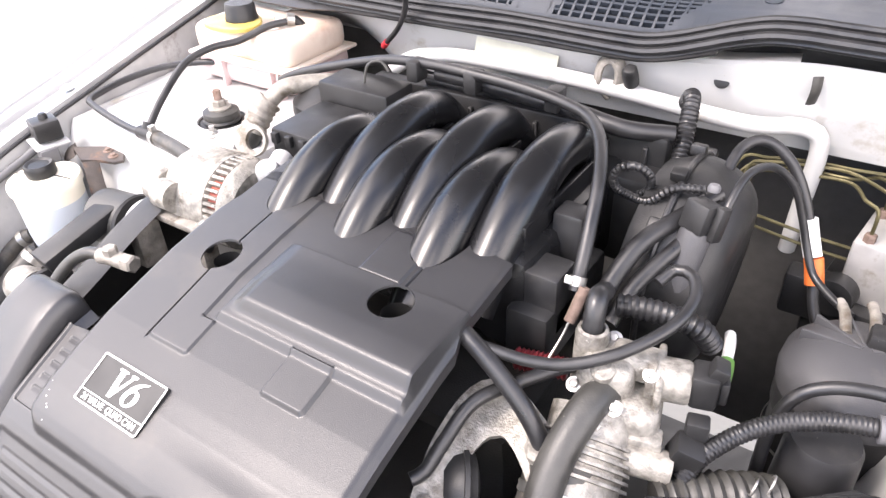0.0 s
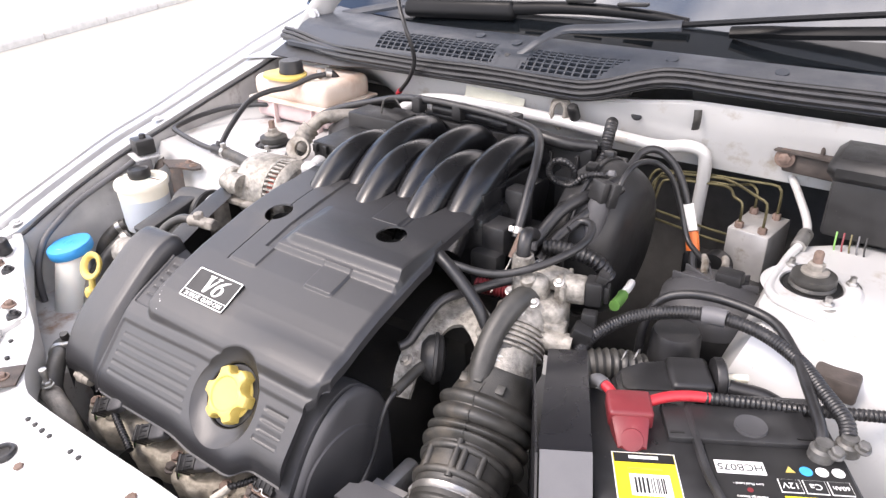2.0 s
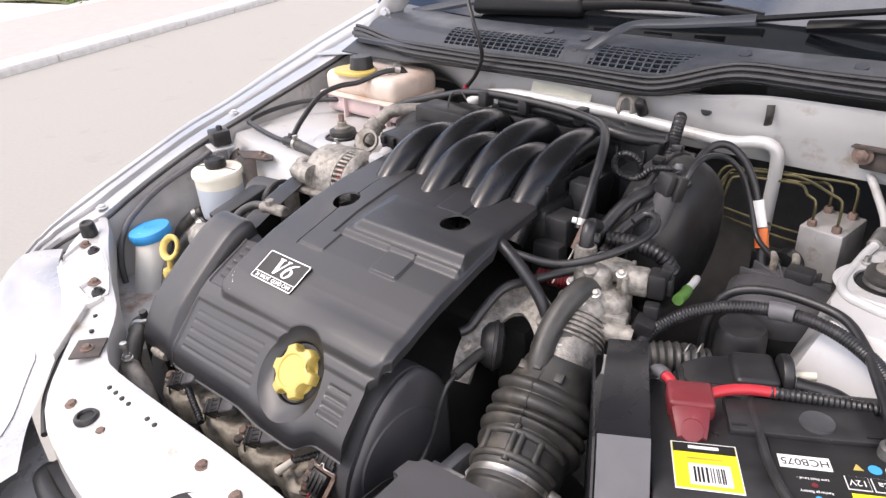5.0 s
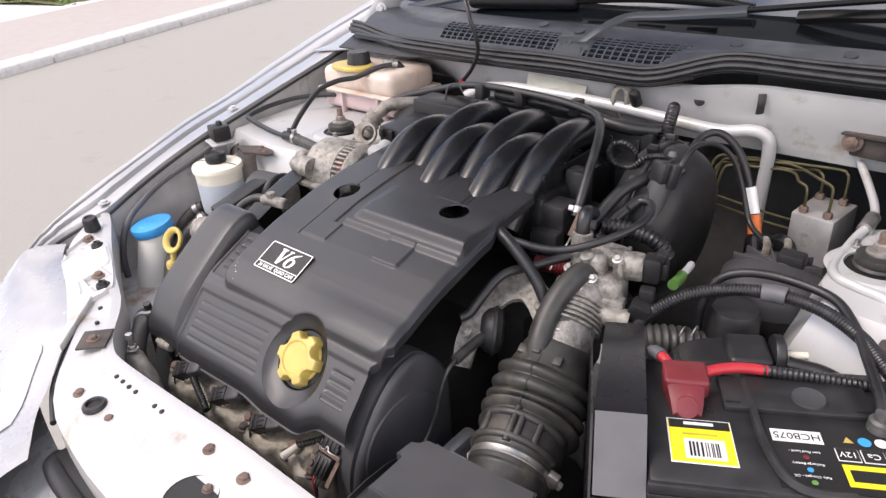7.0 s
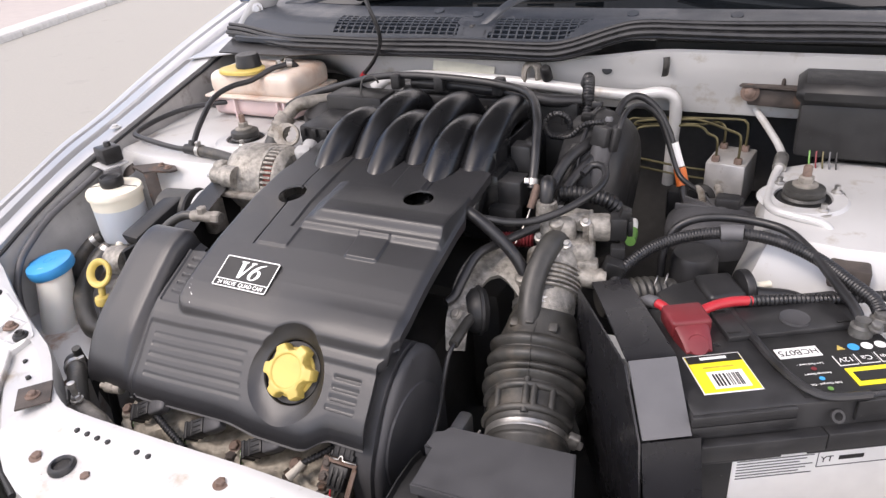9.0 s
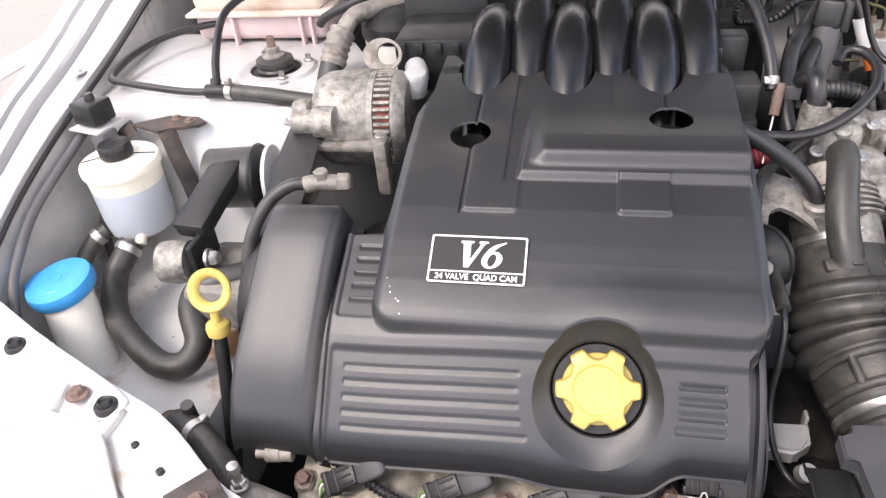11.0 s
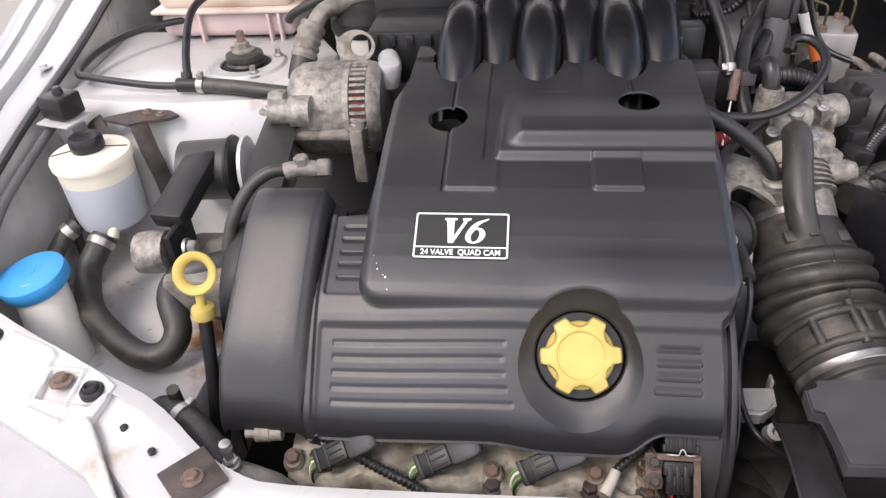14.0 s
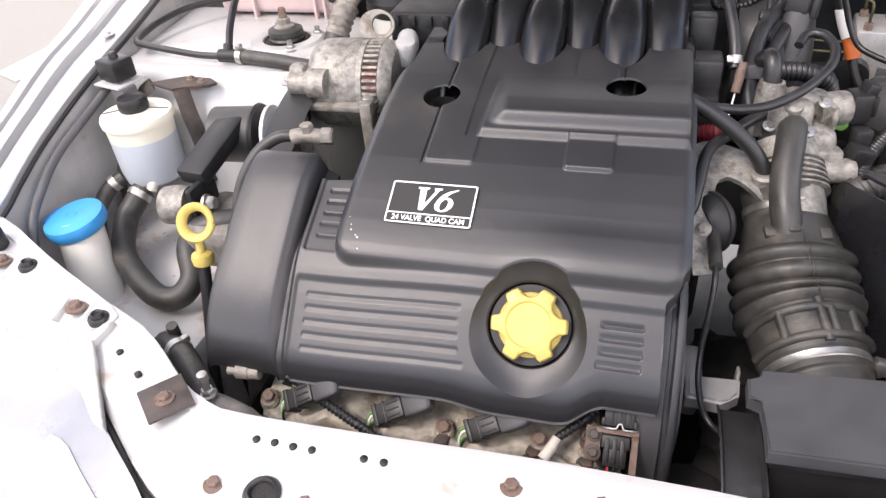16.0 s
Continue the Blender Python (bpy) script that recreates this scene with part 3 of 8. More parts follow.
for flip in (False, True):
    bm = bmesh.new()
    loft(bm, [[(-0.575 + 0.012 * k, 0.56 + 0.002 * k + 0.19 * t, 1.066 + 0.02 * t + 0.0030 * k * (0.4 + t) + 0.012 * math.sin(k * 0.55) * t) for t in (0, 0.15, 0.35, 0.6, 1.0)] for k in range(13)])
    thicken(bm, 0.002)
    part("scuttle_corner", mirror(bm) if flip else bm, M_SILVER, car, "silver bodywork at the scuttle's end")

# front wheels under the wings
for x in (-0.575, 0.889):
    bm = bmesh.new()
    lathe(bm, [(0.19, -0.09), (0.27, -0.095), (0.298, -0.075), (0.30, 0), (0.298, 0.075), (0.27, 0.095), (0.19, 0.09)], aim((x, 0.36, 0.30), (1, 0, 0)), 48)
    tyre = part("tyre", bm, M_RUBBER, car, "black road tyre")
    bm = bmesh.new()
    lathe(bm, [(0, -0.05), (0.06, -0.06), (0.18, -0.07), (0.192, -0.09), (0.192, 0.09), (0.18, 0.07), (0, 0.05)], aim((x, 0.36, 0.30), (1, 0, 0)), 36)
    part("rim", bm, M_ALU, tyre, "silver wheel rim")

# raised bonnet, out of the picture above
bonnet = thing("bonnet", (0.157, 0.66, 1.13), "raised silver bonnet with dark lining, propped open", "bonnet")
bm = bmesh.new()
rows = []
for k in range(17):
    x = -0.56 + 1.434 * k / 16
    rows.append([(x, 0.77 - d * 0.47 - 0.05 * d * d, 1.32 + d * 0.87) for d in (0, 0.1, 0.3, 0.5, 0.7, 0.9, 1.0)])
loft(bm, rows)
thicken(bm, 0.02)
part("outer_skin", bm, M_SILVER, bonnet)
bm = bmesh.new()
box(bm, (0, 0, 0), (1.2, 0.8, 0.012), 0.004, m=pose(0.157, 0.500, 1.755, -60, 0, 0))
part("liner", bm, M_FELT, bonnet, "dark bonnet insulation")
for flip in (False, True):
    bm = bmesh.new()
    tube(bm, [(-0.475, 0.645, 1.105), (-0.455, 0.655, 1.135), (-0.425, 0.668, 1.175), (-0.41, 0.68, 1.21), (-0.42, 0.72, 1.34)], 0.024, 10, flat=0.3)
    box(bm, (-0.465, 0.65, 1.098), (0.07, 0.05, 0.012), 0.003, (0, 0, 20))
    hexbolt(bm, (-0.44, 0.648, 1.15), (0.3, -0.9, 0.2), 0.008, 0.008)
    if flip:
        mirror(bm)
    part("hinge", bm, M_SILVER, bonnet, "silver painted bonnet hinge")

# ---- engine cover ----
UP = [(-0.066, 0.952), (-0.061, 0.9590), (-0.057, 0.9638), (-0.052, 0.9684), (-0.046, 0.9726), (-0.033, 0.9815), (-0.015, 0.9915), (0.0, 0.998), (0.03, 1.009), (0.06, 1.0175), (0.1, 1.029), (0.15, 1.0385), (0.2, 1.046), (0.26, 1.052)]
LOW = [(-0.135, 0.873), (-0.112, 0.898), (-0.079, 0.9345), (-0.064, 0.950), (-0.052, 0.9595), (-0.0385, 0.9668), (0.003, 0.9868), (0.0125, 0.992), (0.05, 1.0), (0.3, 1.02)]
CAP = Vector((0.131, -0.0705, 0.920))
SLOPE = Vector((0, -0.746, 0.666))


def rounded(x, y, x0, x1, y0, y1, r):
    """Signed distance to a rounded rectangle, negative inside."""
    dx, dy = max(x0 + r - x, x - x1 + r), max(y0 + r - y, y - y1 + r)
    return min(max(dx, dy), 0) + math.hypot(max(dx, 0), max(dy, 0)) - r


def rear_edge(x):
    y = 0.222 - 0.012 * smooth(0.19, 0.24, x) + 0.026 * smooth(0.0, -0.022, x)
    for c in (0.0155, 0.096, 0.1775):
        d = abs(x - c)
        if d < 0.0245:
            y = min(y, 0.174 + 0.05 * (1 - math.sqrt(max(0, 1 - (d / 0.0246) ** 2))))
    return y


def front_edge(x):
    return -0.1195 + 0.0085 * smooth(0.165, 0.195, x) - 0.0035 * smooth(0.06, 0.11, x) * smooth(0.185, 0.155, x)


def left_edge(y):
    return interp(y, [(-0.12, -0.083), (0.011, -0.0765), (0.015, -0.0455), (0.1, -0.044), (0.13, -0.042), (0.145, -0.044), (0.16, -0.034), (0.18, -0.030), (0.25, -0.029)])


def right_edge(y):
    return interp(y, [(-0.12, 0.2345), (-0.066, 0.2315), (-0.058, 0.24), (-0.045, 0.2475), (0.06, 0.2475), (0.12, 0.2475), (0.135, 0.243), (0.25, 0.243)])


def cover_height(x, y):
    up = smooth(0.0014, -0.0014, rounded(x, y, -0.0425, 0.2485, -0.0605, 0.5, 0.02))
    low = interp(y, LOW) + 0.006 * smooth(-0.06, 0.09, x)
    # sunk panels with slots on the sloping lower deck
    low -= 0.0035 * smooth(0.0012, -0.0012, rounded(x, y, -0.0715, 0.2335, -0.3, -0.0700, 0.003))
    for k in range(5):
        end = (0.0745, 0.0735, 0.0745, 0.077, 0.082)[k]
        low -= 0.0014 * smooth(0.0003, -0.0005, rounded(x, y, -0.0610, end, -0.0808 - 0.0077 * k, -0.0772 - 0.0077 * k, 0.0012)) * (0.22 + 0.78 * smooth(-0.0809 - 0.0077 * k, -0.0775 - 0.0077 * k, y))
    for k in range(4):
        c = -0.0788 - 0.0069 * k
        low -= 0.0023 * smooth(0.0003, -0.0005, rounded(x, y, 0.1863 - (0.002 if k == 3 else 0), 0.2185, c - 0.0018, c + 0.0018, 0.0012)) * (0.4 + 0.6 * smooth(c - 0.0018, c + 0.0014, y))
    low -= 0.0022 * smooth(0.0010, -0.0010, rounded(x, y, -0.0703, 0.5, -0.0520, 0.5, 0.002))
    for k in range(5):
        c = 0.003 - 0.0104 * k
        low -= 0.0012 * smooth(0.0003, -0.0005, rounded(x, y, -0.0630, 0.0, c - 0.0021, c + 0.0021, 0.0012)) * (0.3 + 0.7 * smooth(c - 0.0021, c + 0.0016, y))
    low -= 0.007 * smooth(-0.0735, -0.0785, x)
    # the front edge rolls over
    bend = max(0.0, 1 - max(0.0, y - front_edge(x)) / 0.010)
    low -= 0.009 * (1 - math.sqrt(max(0.0, 1 - bend * bend)))
    high = interp(y, UP) + 0.005 * smooth(0.085, 0.17, x) * smooth(-0.015, -0.05, y) + 0.0030 * smooth(-0.010, -0.051, y)
    # moulded block with two steps in front
    side = smooth(0.0585 + 0.06 * max(0, y - 0.062), 0.064 + 0.06 * max(0, y - 0.062), x)
    fade = smooth(0.14, 0.06, y) * 0.8 + 0.2
    side2 = smooth(0.066, 0.084 - 0.06 * max(0, y - 0.08), x)
    high += (smooth(0.0595, 0.0665, y) * 0.0055 * side * (smooth(0.155, 0.08, y) * 0.6 + 0.4) + smooth(0.069, 0.079, y) * 0.0105 * side2 * fade) * smooth(0.2445, 0.2405, x) * (1 if y < 0.1475 else smooth(0.1495, 0.1475, y))
    high += 0.0032 * smooth(0.0013, -0.0013, rounded(x, y, 0.1415, 0.1815, 0.0285, 0.08, 0.003)) * smooth(0.066, 0.0635, y)
    high += 0.0022 * smooth(0.0012, -0.0012, rounded(x, y, 0.0195, 0.0635, 0.0275, 0.5, 0.003)) * (smooth(0.208, 0.204, y) if x < 0.05 else smooth(0.0605, 0.058, y))
    high += 0.0022 * smooth(0.0012, -0.0012, rounded(x, y, 0.136, 0.176, 0.13, 0.2025, 0.003)) * smooth(0.149, 0.151, y)
    high -= 0.0018 * smooth(0.0012, 0.0004, abs(x - 0.0172)) * smooth(0.025, 0.028, y)
    high -= 0.0018 * smooth(0.0012, 0.0004, abs(x - 0.182)) * smooth(0.145, 0.15, y)
    # soft shoulders
    high -= 0.006 * smooth(-0.012, 0.0, rounded(x, y, -0.0425, 0.2485, -0.5, 0.5, 0.004)) ** 2
    return low + (high - low) * up


WELL = Vector((0.1305, -0.0900, 0.9300))
HOLES = ((0.0145, 0.1135, 0.0182), (0.1845, 0.1295, 0.0182))


def inside(x, y):
    """How far a place lies within the cover's outline, in metres."""
    f = min(x - left_edge(y), right_edge(y) - x, y - front_edge(x), rear_edge(x) - y)
    for hx, hy, hr in HOLES:
        f = min(f, math.hypot(x - hx, y - hy) - hr)
    return min(f, math.hypot(x - WELL.x, (y - WELL.y) * (1.24 if y > WELL.y else 1.52)) - 0.0462)


def stations(a, b, coarse, fine, marks, reach, mid):
    out = [a]
    while out[-1] < b:
        near = min(abs(out[-1] - m) for m in marks)
        out.append(out[-1] + (fine if near < reach else 0.001 if mid[0] < out[-1] < mid[1] else coarse))
    return out


cover = thing("engine_cover", (0.08, 0.05, 0.9), "dark grey moulded plastic engine cover with badge and ribs", "engine cover")
bm = bmesh.new()
xs = stations(-0.088, 0.2525, 0.0019, 0.0007, [-0.0765, -0.0710, -0.0620, -0.0425, 0.0165, 0.0195, 0.061, 0.077, 0.1415, 0.1825, 0.2185, 0.232, 0.2455], 0.0028, (0.082, 0.18))
ys = stations(-0.128, 0.252, 0.0017, 0.0006, [-0.0700, -0.079, -0.0867, -0.0944, -0.1021, -0.1098, -0.0605, -0.0385, -0.0281, -0.0177, -0.0073, 0.003, 0.028, 0.0625, 0.074, 0.148], 0.0028, (-0.13, -0.035))
verts = {}
for i in range(len(xs) - 1):
    for j in range(len(ys) - 1):
        if inside((xs[i] + xs[i + 1]) / 2, (ys[j] + ys[j + 1]) / 2) > 0:
            for k in ((i, j), (i + 1, j), (i + 1, j + 1), (i, j + 1)):
                if k not in verts:
                    verts[k] = bm.verts.new((xs[k[0]], ys[k[1]], 0))
            bm.faces.new((verts[i, j], verts[i + 1, j], verts[i + 1, j + 1], verts[i, j + 1]))
bm.normal_update()
edges = [e for e in bm.edges if e.is_boundary]
for v in {v for e in edges for v in e.verts}:
    for k in range(4):
        x, y, h = v.co.x, v.co.y, 1e-5
        f = inside(x, y)
        gx, gy = (inside(x + h, y) - f) / h, (inside(x, y + h) - f) / h
        n = max(gx * gx + gy * gy, 0.5)
        v.co.x, v.co.y = x - f * gx / n, y - f * gy / n
for v in bm.verts:
    v.co.z = cover_height(v.co.x, v.co.y)
for step in ((0, -0.0006, -0.002), (0, 0, -0.008), (0, -0.0020, -0.0008)):
    if step[2] < -0.005:
        edges = [e for e in edges if all(math.hypot(e.verts[0].co.x - hx, e.verts[0].co.y - hy) > hr * 1.3 for hx, hy, hr in HOLES)
                 and math.hypot(e.verts[0].co.x - WELL.x, (e.verts[0].co.y - WELL.y) * (1.24 if e.verts[0].co.y > WELL.y else 1.52)) > 0.0495]
    r = bmesh.ops.extrude_edge_only(bm, edges=edges)
    edges = [g for g in r["geom"] if isinstance(g, bmesh.types.BMEdge) and g.is_boundary]
    bmesh.ops.translate(bm, vec=step, verts=list({v for e in edges for v in e.verts}))
part("cover_shell", bm, M_COVER, cover)
bm = bmesh.new()
NECK = CAP + SLOPE * 0.0092
rows = []
for t in (0, 0.06, 0.2, 0.4, 0.6, 0.8, 0.94, 1.0):
    row = []
    for k in range(80):
        a = 2 * math.pi * k / 80
        ox, oy = WELL.x + 0.0464 * math.cos(a), WELL.y + 0.0464 * math.sin(a) / (1.24 if math.sin(a) > 0 else 1.52)
        rim = Vector((ox, oy, cover_height(ox, oy) - 0.0004))
        low_rim = NECK + Vector((0.0350 * math.cos(a), 0.0350 * 0.666 * math.sin(a), 0.0350 * 0.746 * math.sin(a)))
        row.append(rim.lerp(low_rim, t) - SLOPE * (0.0012 * math.sin(math.pi * t)))
    rows.append(row)
for r0, d in ((0.0345, 0.0008), (0.0340, 0.0012), (0.0338, 0.003), (0.0338, 0.018)):
    rows.append([NECK - SLOPE * d + Vector((r0 * math.cos(a), r0 * 0.666 * math.sin(a), r0 * 0.746 * math.sin(a))) for a in (2 * math.pi * k / 80 for k in range(80))])
loft(bm, rows, close=True)
part("filler_well", bm, M_COVER, cover, "smooth bowl round the oil filler")
# Black cups added below the holes to keep them dark, as shade would.
for hx, hy, hr in HOLES:
    bm = bmesh.new()
    lathe(bm, [(0.012, 0), (0.012, -0.05), (0.0, -0.05)], Matrix.Translation((hx, hy + 0.004, cover_height(hx, hy + 0.02) - 0.012)), 20)
    part("fixing_hole_shade", bm, M_INK_SHADE, cover, "black cup standing in for the shade inside a fixing hole")

bm = bmesh.new()
for x, y, r in ((-0.027, -0.043, 0.0009), (-0.022, -0.047, 0.0007), (-0.020, -0.0485, 0.0011), (-0.018, -0.056, 0.0007), (-0.028, -0.039, 0.0006), (-0.031, -0.033, 0.0005)):
    z, e = cover_height(x, y), 0.002
    n = Vector((-(cover_height(x + e, y) - z) / e, -(cover_height(x, y + e) - z) / e, 1)).normalized()
    lathe(bm, [(0, 0.0002), (r * 0.7, 0.0002), (r * 0.7, 0)], aim(Vector((x, y, z)), n), 7)
tagged(part("paint_specks", bm, M_WHITE, cover, "small white paint specks", smooth=False), kind="stuff")

# raised section over the timing belts
bm = bmesh.new()
LOBE = [(-0.1168, 0.866), (-0.1168, 0.880), (-0.1145, 0.8885), (-0.1066, 0.9035), (-0.0857, 0.9325), (-0.0509, 0.964), (-0.0116, 0.9955), (0.006, 1.0055), (0.017, 1.0090), (0.026, 1.0085), (0.033, 1.0), (0.036, 0.965)]
rows = []
for y, z in [(v.x, v.y) for v in spline([(y, z, 0) for y, z in LOBE], 0.003)]:
    l, rr = interp(y, [(-0.1, -0.1535), (0.03, -0.141)]), interp(y, [(-0.1, -0.0850), (0.03, -0.0795)])
    sec = []
    for t, dz in ((0, -0.05), (0, -0.012), (0.015, -0.005), (0.05, -0.0012), (0.1, 0), (0.3, 0), (0.5, 0), (0.7, 0), (0.9, 0), (0.95, -0.0015), (0.99, -0.006)):
        sec.append((l + (rr - l) * t, y, z + dz))
    drop = interp(y, LOW)
    sec += [(rr + 0.0015, y, z - 0.010), (rr + 0.003, y, min(z - 0.012, drop - 0.008)), (rr + 0.012, y, min(z - 0.014, drop - 0.014))]
    rows.append(sec)
loft(bm, rows)
part("belt_section", bm, M_COVER, cover)

# badge
badge_n = Vector((0, -0.45, 0.89)).normalized()
BADGE = Matrix.Translation((0.0375, -0.0165, 0.9915)) @ Matrix(((1, 0, 0, 0), (0, badge_n.z, badge_n.y, 0), (0, -badge_n.y, badge_n.z, 0), (0, 0, 0, 1)))


def rrect(w, h, r, n=5):
    out = []
    for cx, cy, a0 in ((w / 2 - r, h / 2 - r, 0), (-w / 2 + r, h / 2 - r, 90), (-w / 2 + r, -h / 2 + r, 180), (w / 2 - r, -h / 2 + r, 270)):
        for k in range(n + 1):
            a = radians(a0 + 90 * k / n)
            out.append((cx + r * math.cos(a), cy + r * math.sin(a)))
    return out


def lettering(name, body, size, m, mat, parent, shear=0.0, extrude=0.0003, align="CENTER", width=1.0, bold=0.0):
    cu = bpy.data.curves.new(name, "FONT")
    cu.body, cu.size, cu.extrude, cu.shear, cu.align_x, cu.align_y, cu.offset = body, size, extrude, shear, align, "CENTER", bold
    tmp = new(name, cu)
    bpy.context.view_layer.update()
    me = bpy.data.meshes.new_from_object(tmp)
    bpy.data.objects.remove(tmp)
    me.transform(m @ Matrix.Diagonal((width, 1, 1, 1)))
    me.materials.clear()
    me.materials.append(mat)
    ob = new(name, me)
    WORLD[ob.name] = Matrix.Identity(4)
    if parent is not None:
        ob.parent, ob.matrix_parent_inverse = parent, WORLD[parent.name].inverted()
    return ob


bm = bmesh.new()
prism(bm, rrect(0.0745, 0.0405, 0.002), -0.004, 0.0012, BADGE, 0.0004)
badge = part("badge", bm, M_INK_SHADE, cover, "black and silver engine badge", smooth=False)
bm = bmesh.new()
for w, h in ((0.0745, 0.0405),):
    o, i = rrect(w, h, 0.002), rrect(w - 0.0028, h - 0.0028, 0.0012)
    a = [bm.verts.new(BADGE @ Vector((x, y, 0.0018))) for x, y in o]
    b = [bm.verts.new(BADGE @ Vector((x, y, 0.0018))) for x, y in i]
    for k in range(len(a)):
        j = (k + 1) % len(a)
        bm.faces.new((a[k], a[j], b[j], b[k]))
box(bm, None, (0.073, 0.0010, 0.0006), 0, m=BADGE @ Matrix.Translation((0, -0.0105, 0.0016)))
part("border", bm, M_WHITE, badge, "silver border line", smooth=False)
bm = bmesh.new()
SLANT = BADGE @ Matrix.Translation((-0.0185, -0.0068, 0.0015)) @ Matrix(((0.0215, 0.0048, 0, 0), (0, 0.0225, 0, 0), (0, 0, 1, 0), (0, 0, 0, 1)))
for poly in ([(0, 1), (0.46, 1), (0.46, 0.93), (0.37, 0.9), (0.38, 0.0), (0.1, 0.9), (0, 0.93)], [(0.37, 0.9), (0.52, 0.28), (0.56, 0), (0.38, 0)], [(0.52, 0.28), (0.74, 0.88), (0.88, 0.9), (0.56, 0)], [(0.66, 0.93), (0.66, 1), (0.98, 1), (0.98, 0.93), (0.88, 0.9), (0.74, 0.88)]):
    bm.faces.new([bm.verts.new(SLANT @ Vector((x, y, 0))) for x, y in poly])
ring = lambda rx, ry, cy: [SLANT @ Vector((1.30 + rx * math.cos(a), cy + ry * math.sin(a), 0)) for a in (2 * math.pi * k / 36 for k in range(36))]
loft(bm, [ring(0.36, 0.32, 0.31), ring(0.15, 0.24, 0.30)], close=True)
bm.faces.new([bm.verts.new(SLANT @ Vector((0.92 + x, y, 0.0001))) for x, y in ((0.02, 0.31), (0.05, 0.5), (0.16, 0.72), (0.35, 0.88), (0.72, 1.0), (0.70, 0.94), (0.5, 0.82), (0.36, 0.66), (0.28, 0.5), (0.22, 0.31))])
part("title", bm, M_WHITE, badge, smooth=False)
lettering("subtitle", "24 VALVE  QUAD CAM", 0.0068, BADGE @ Matrix.Translation((0, -0.0150, 0.0014)), M_WHITE, badge, width=0.92, bold=0.0001)

# filler cap
cap = thing("oil_filler_cap", CAP, "yellow six-lobed plastic oil filler cap, slightly grimy", "filler cap")
MCAP = aim(CAP + SLOPE * 0.0015, SLOPE, 3)
bm = bmesh.new()
rows = []
NC = 144
for rr, z in ((1.0, -0.004), (1.0, 0.014), (0.985, 0.0165), (0.95, 0.018), (0.80, 0.0195), (0.66, 0.0205), (0.62, 0.020), (0.59, 0.0185), (0.4, 0.0182), (0.15, 0.018)):
    row = []
    for k in range(NC):
        a = 2 * math.pi * k / NC
        off = abs((a + math.pi / 6 + math.pi / 6) % (math.pi / 3) - math.pi / 6)
        base = 0.0304 - 0.0082 * max(0.0, 1 - (off / radians(18.0)) ** 2) ** 0.5
        r0 = base * rr if rr > 0.9 else min(base * 0.95, 0.0290 * rr)
        row.append(MCAP @ Vector((r0 * math.cos(a), r0 * math.sin(a), z)))
    rows.append(row)
rs = loft(bm, rows, close=True)
bm.faces.new(rs[-1])
bm.faces.new(rs[0][::-1])
part("grip", bm, M_YELLOW, cap)
bm = bmesh.new()
lathe(bm, [(0.0, -0.008), (0.0330, -0.008), (0.0330, 0.004), (0.0322, 0.005), (0.0, 0.005)], MCAP, 48)
part("flange", bm, M_BLACK, cap, "black sealing flange")
bm = bmesh.new()
lathe(bm, [(0.0, 0.0), (0.0262, 0.0), (0.0262, 0.0055), (0.0254, 0.0065), (0.0, 0.0065)], MCAP, 48)
part("skirt", bm, M_YELLOW, cap)

# ---- inlet manifold ----
manifold = thing("inlet_manifold", (0.11, 0.3, 0.9), "glossy black plastic inlet manifold with six curved runners", "inlet manifold")
ODD = [(0.160, 0.998), (0.180, 1.018), (0.205, 1.039), (0.235, 1.056), (0.27, 1.066), (0.305, 1.064), (0.335, 1.05), (0.36, 1.02), (0.37, 0.98)]
EVEN = [(0.19, 1.0), (0.215, 1.026), (0.245, 1.049), (0.28, 1.066), (0.32, 1.077), (0.36, 1.076), (0.39, 1.062), (0.415, 1.03), (0.425, 0.98)]
for k in range(6):
    x = 0.0155 + 0.0398 * k
    bm = bmesh.new()
    tube(bm, [(x, y, z) for y, z in (EVEN if k % 2 else ODD)], lambda t: 0.0206 + 0.0025 * smooth(0.0, 0.35, t) * smooth(0.6, 0.3, t), 28, 0.006)
    part("runner", bm, M_RUNNER, manifold)
for c, sz, bv, nm, mm in [((0.115, 0.33, 0.99), (0.27, 0.22, 0.1), 0.015, "plenum", M_RUNNER), ((0.115, 0.425, 0.985), (0.36, 0.05, 0.1), 0.008, "rear_flange", M_BLACK),
                       ((0.254, 0.295, 1.025), (0.028, 0.026, 0.06), 0.004, "end_box", M_BATT), ((0.256, 0.243, 1.0), (0.038, 0.036, 0.06), 0.004, "end_box", M_BATT), ((0.255, 0.27, 0.97), (0.04, 0.12, 0.06), 0.006, "end_box", M_BLACK)] + [((-0.004 + 0.0398 * k, 0.31, 1.035), (0.006, 0.14, 0.05), 0.002, "web", M_RUNNER) for k in range(7)]:
    bm = bmesh.new()
    box(bm, c, sz, bv)
    part(nm, bm, mm, manifold)

# ---- things on the slam panel and headlamp ----


def bolts(parent, places, mat, r=0.0050, h=0.0055, name="bolt", washer=1.6, axis=(0, 0, 1)):
    for p in places:
        bm = bmesh.new()
        hexbolt(bm, p, axis, r, h, washer)
        part(name, bm, mat, parent)


bolts(slam, [(-0.067, -0.245, 0.8895), (0.004, -0.246, 0.889), (0.14, -0.207, 0.896), (0.181, -0.237, 0.892), (0.2, -0.209, 0.896)], M_RUST)
# Black discs on the uncut panel, painted as the shade in small holes.
bm = bmesh.new()
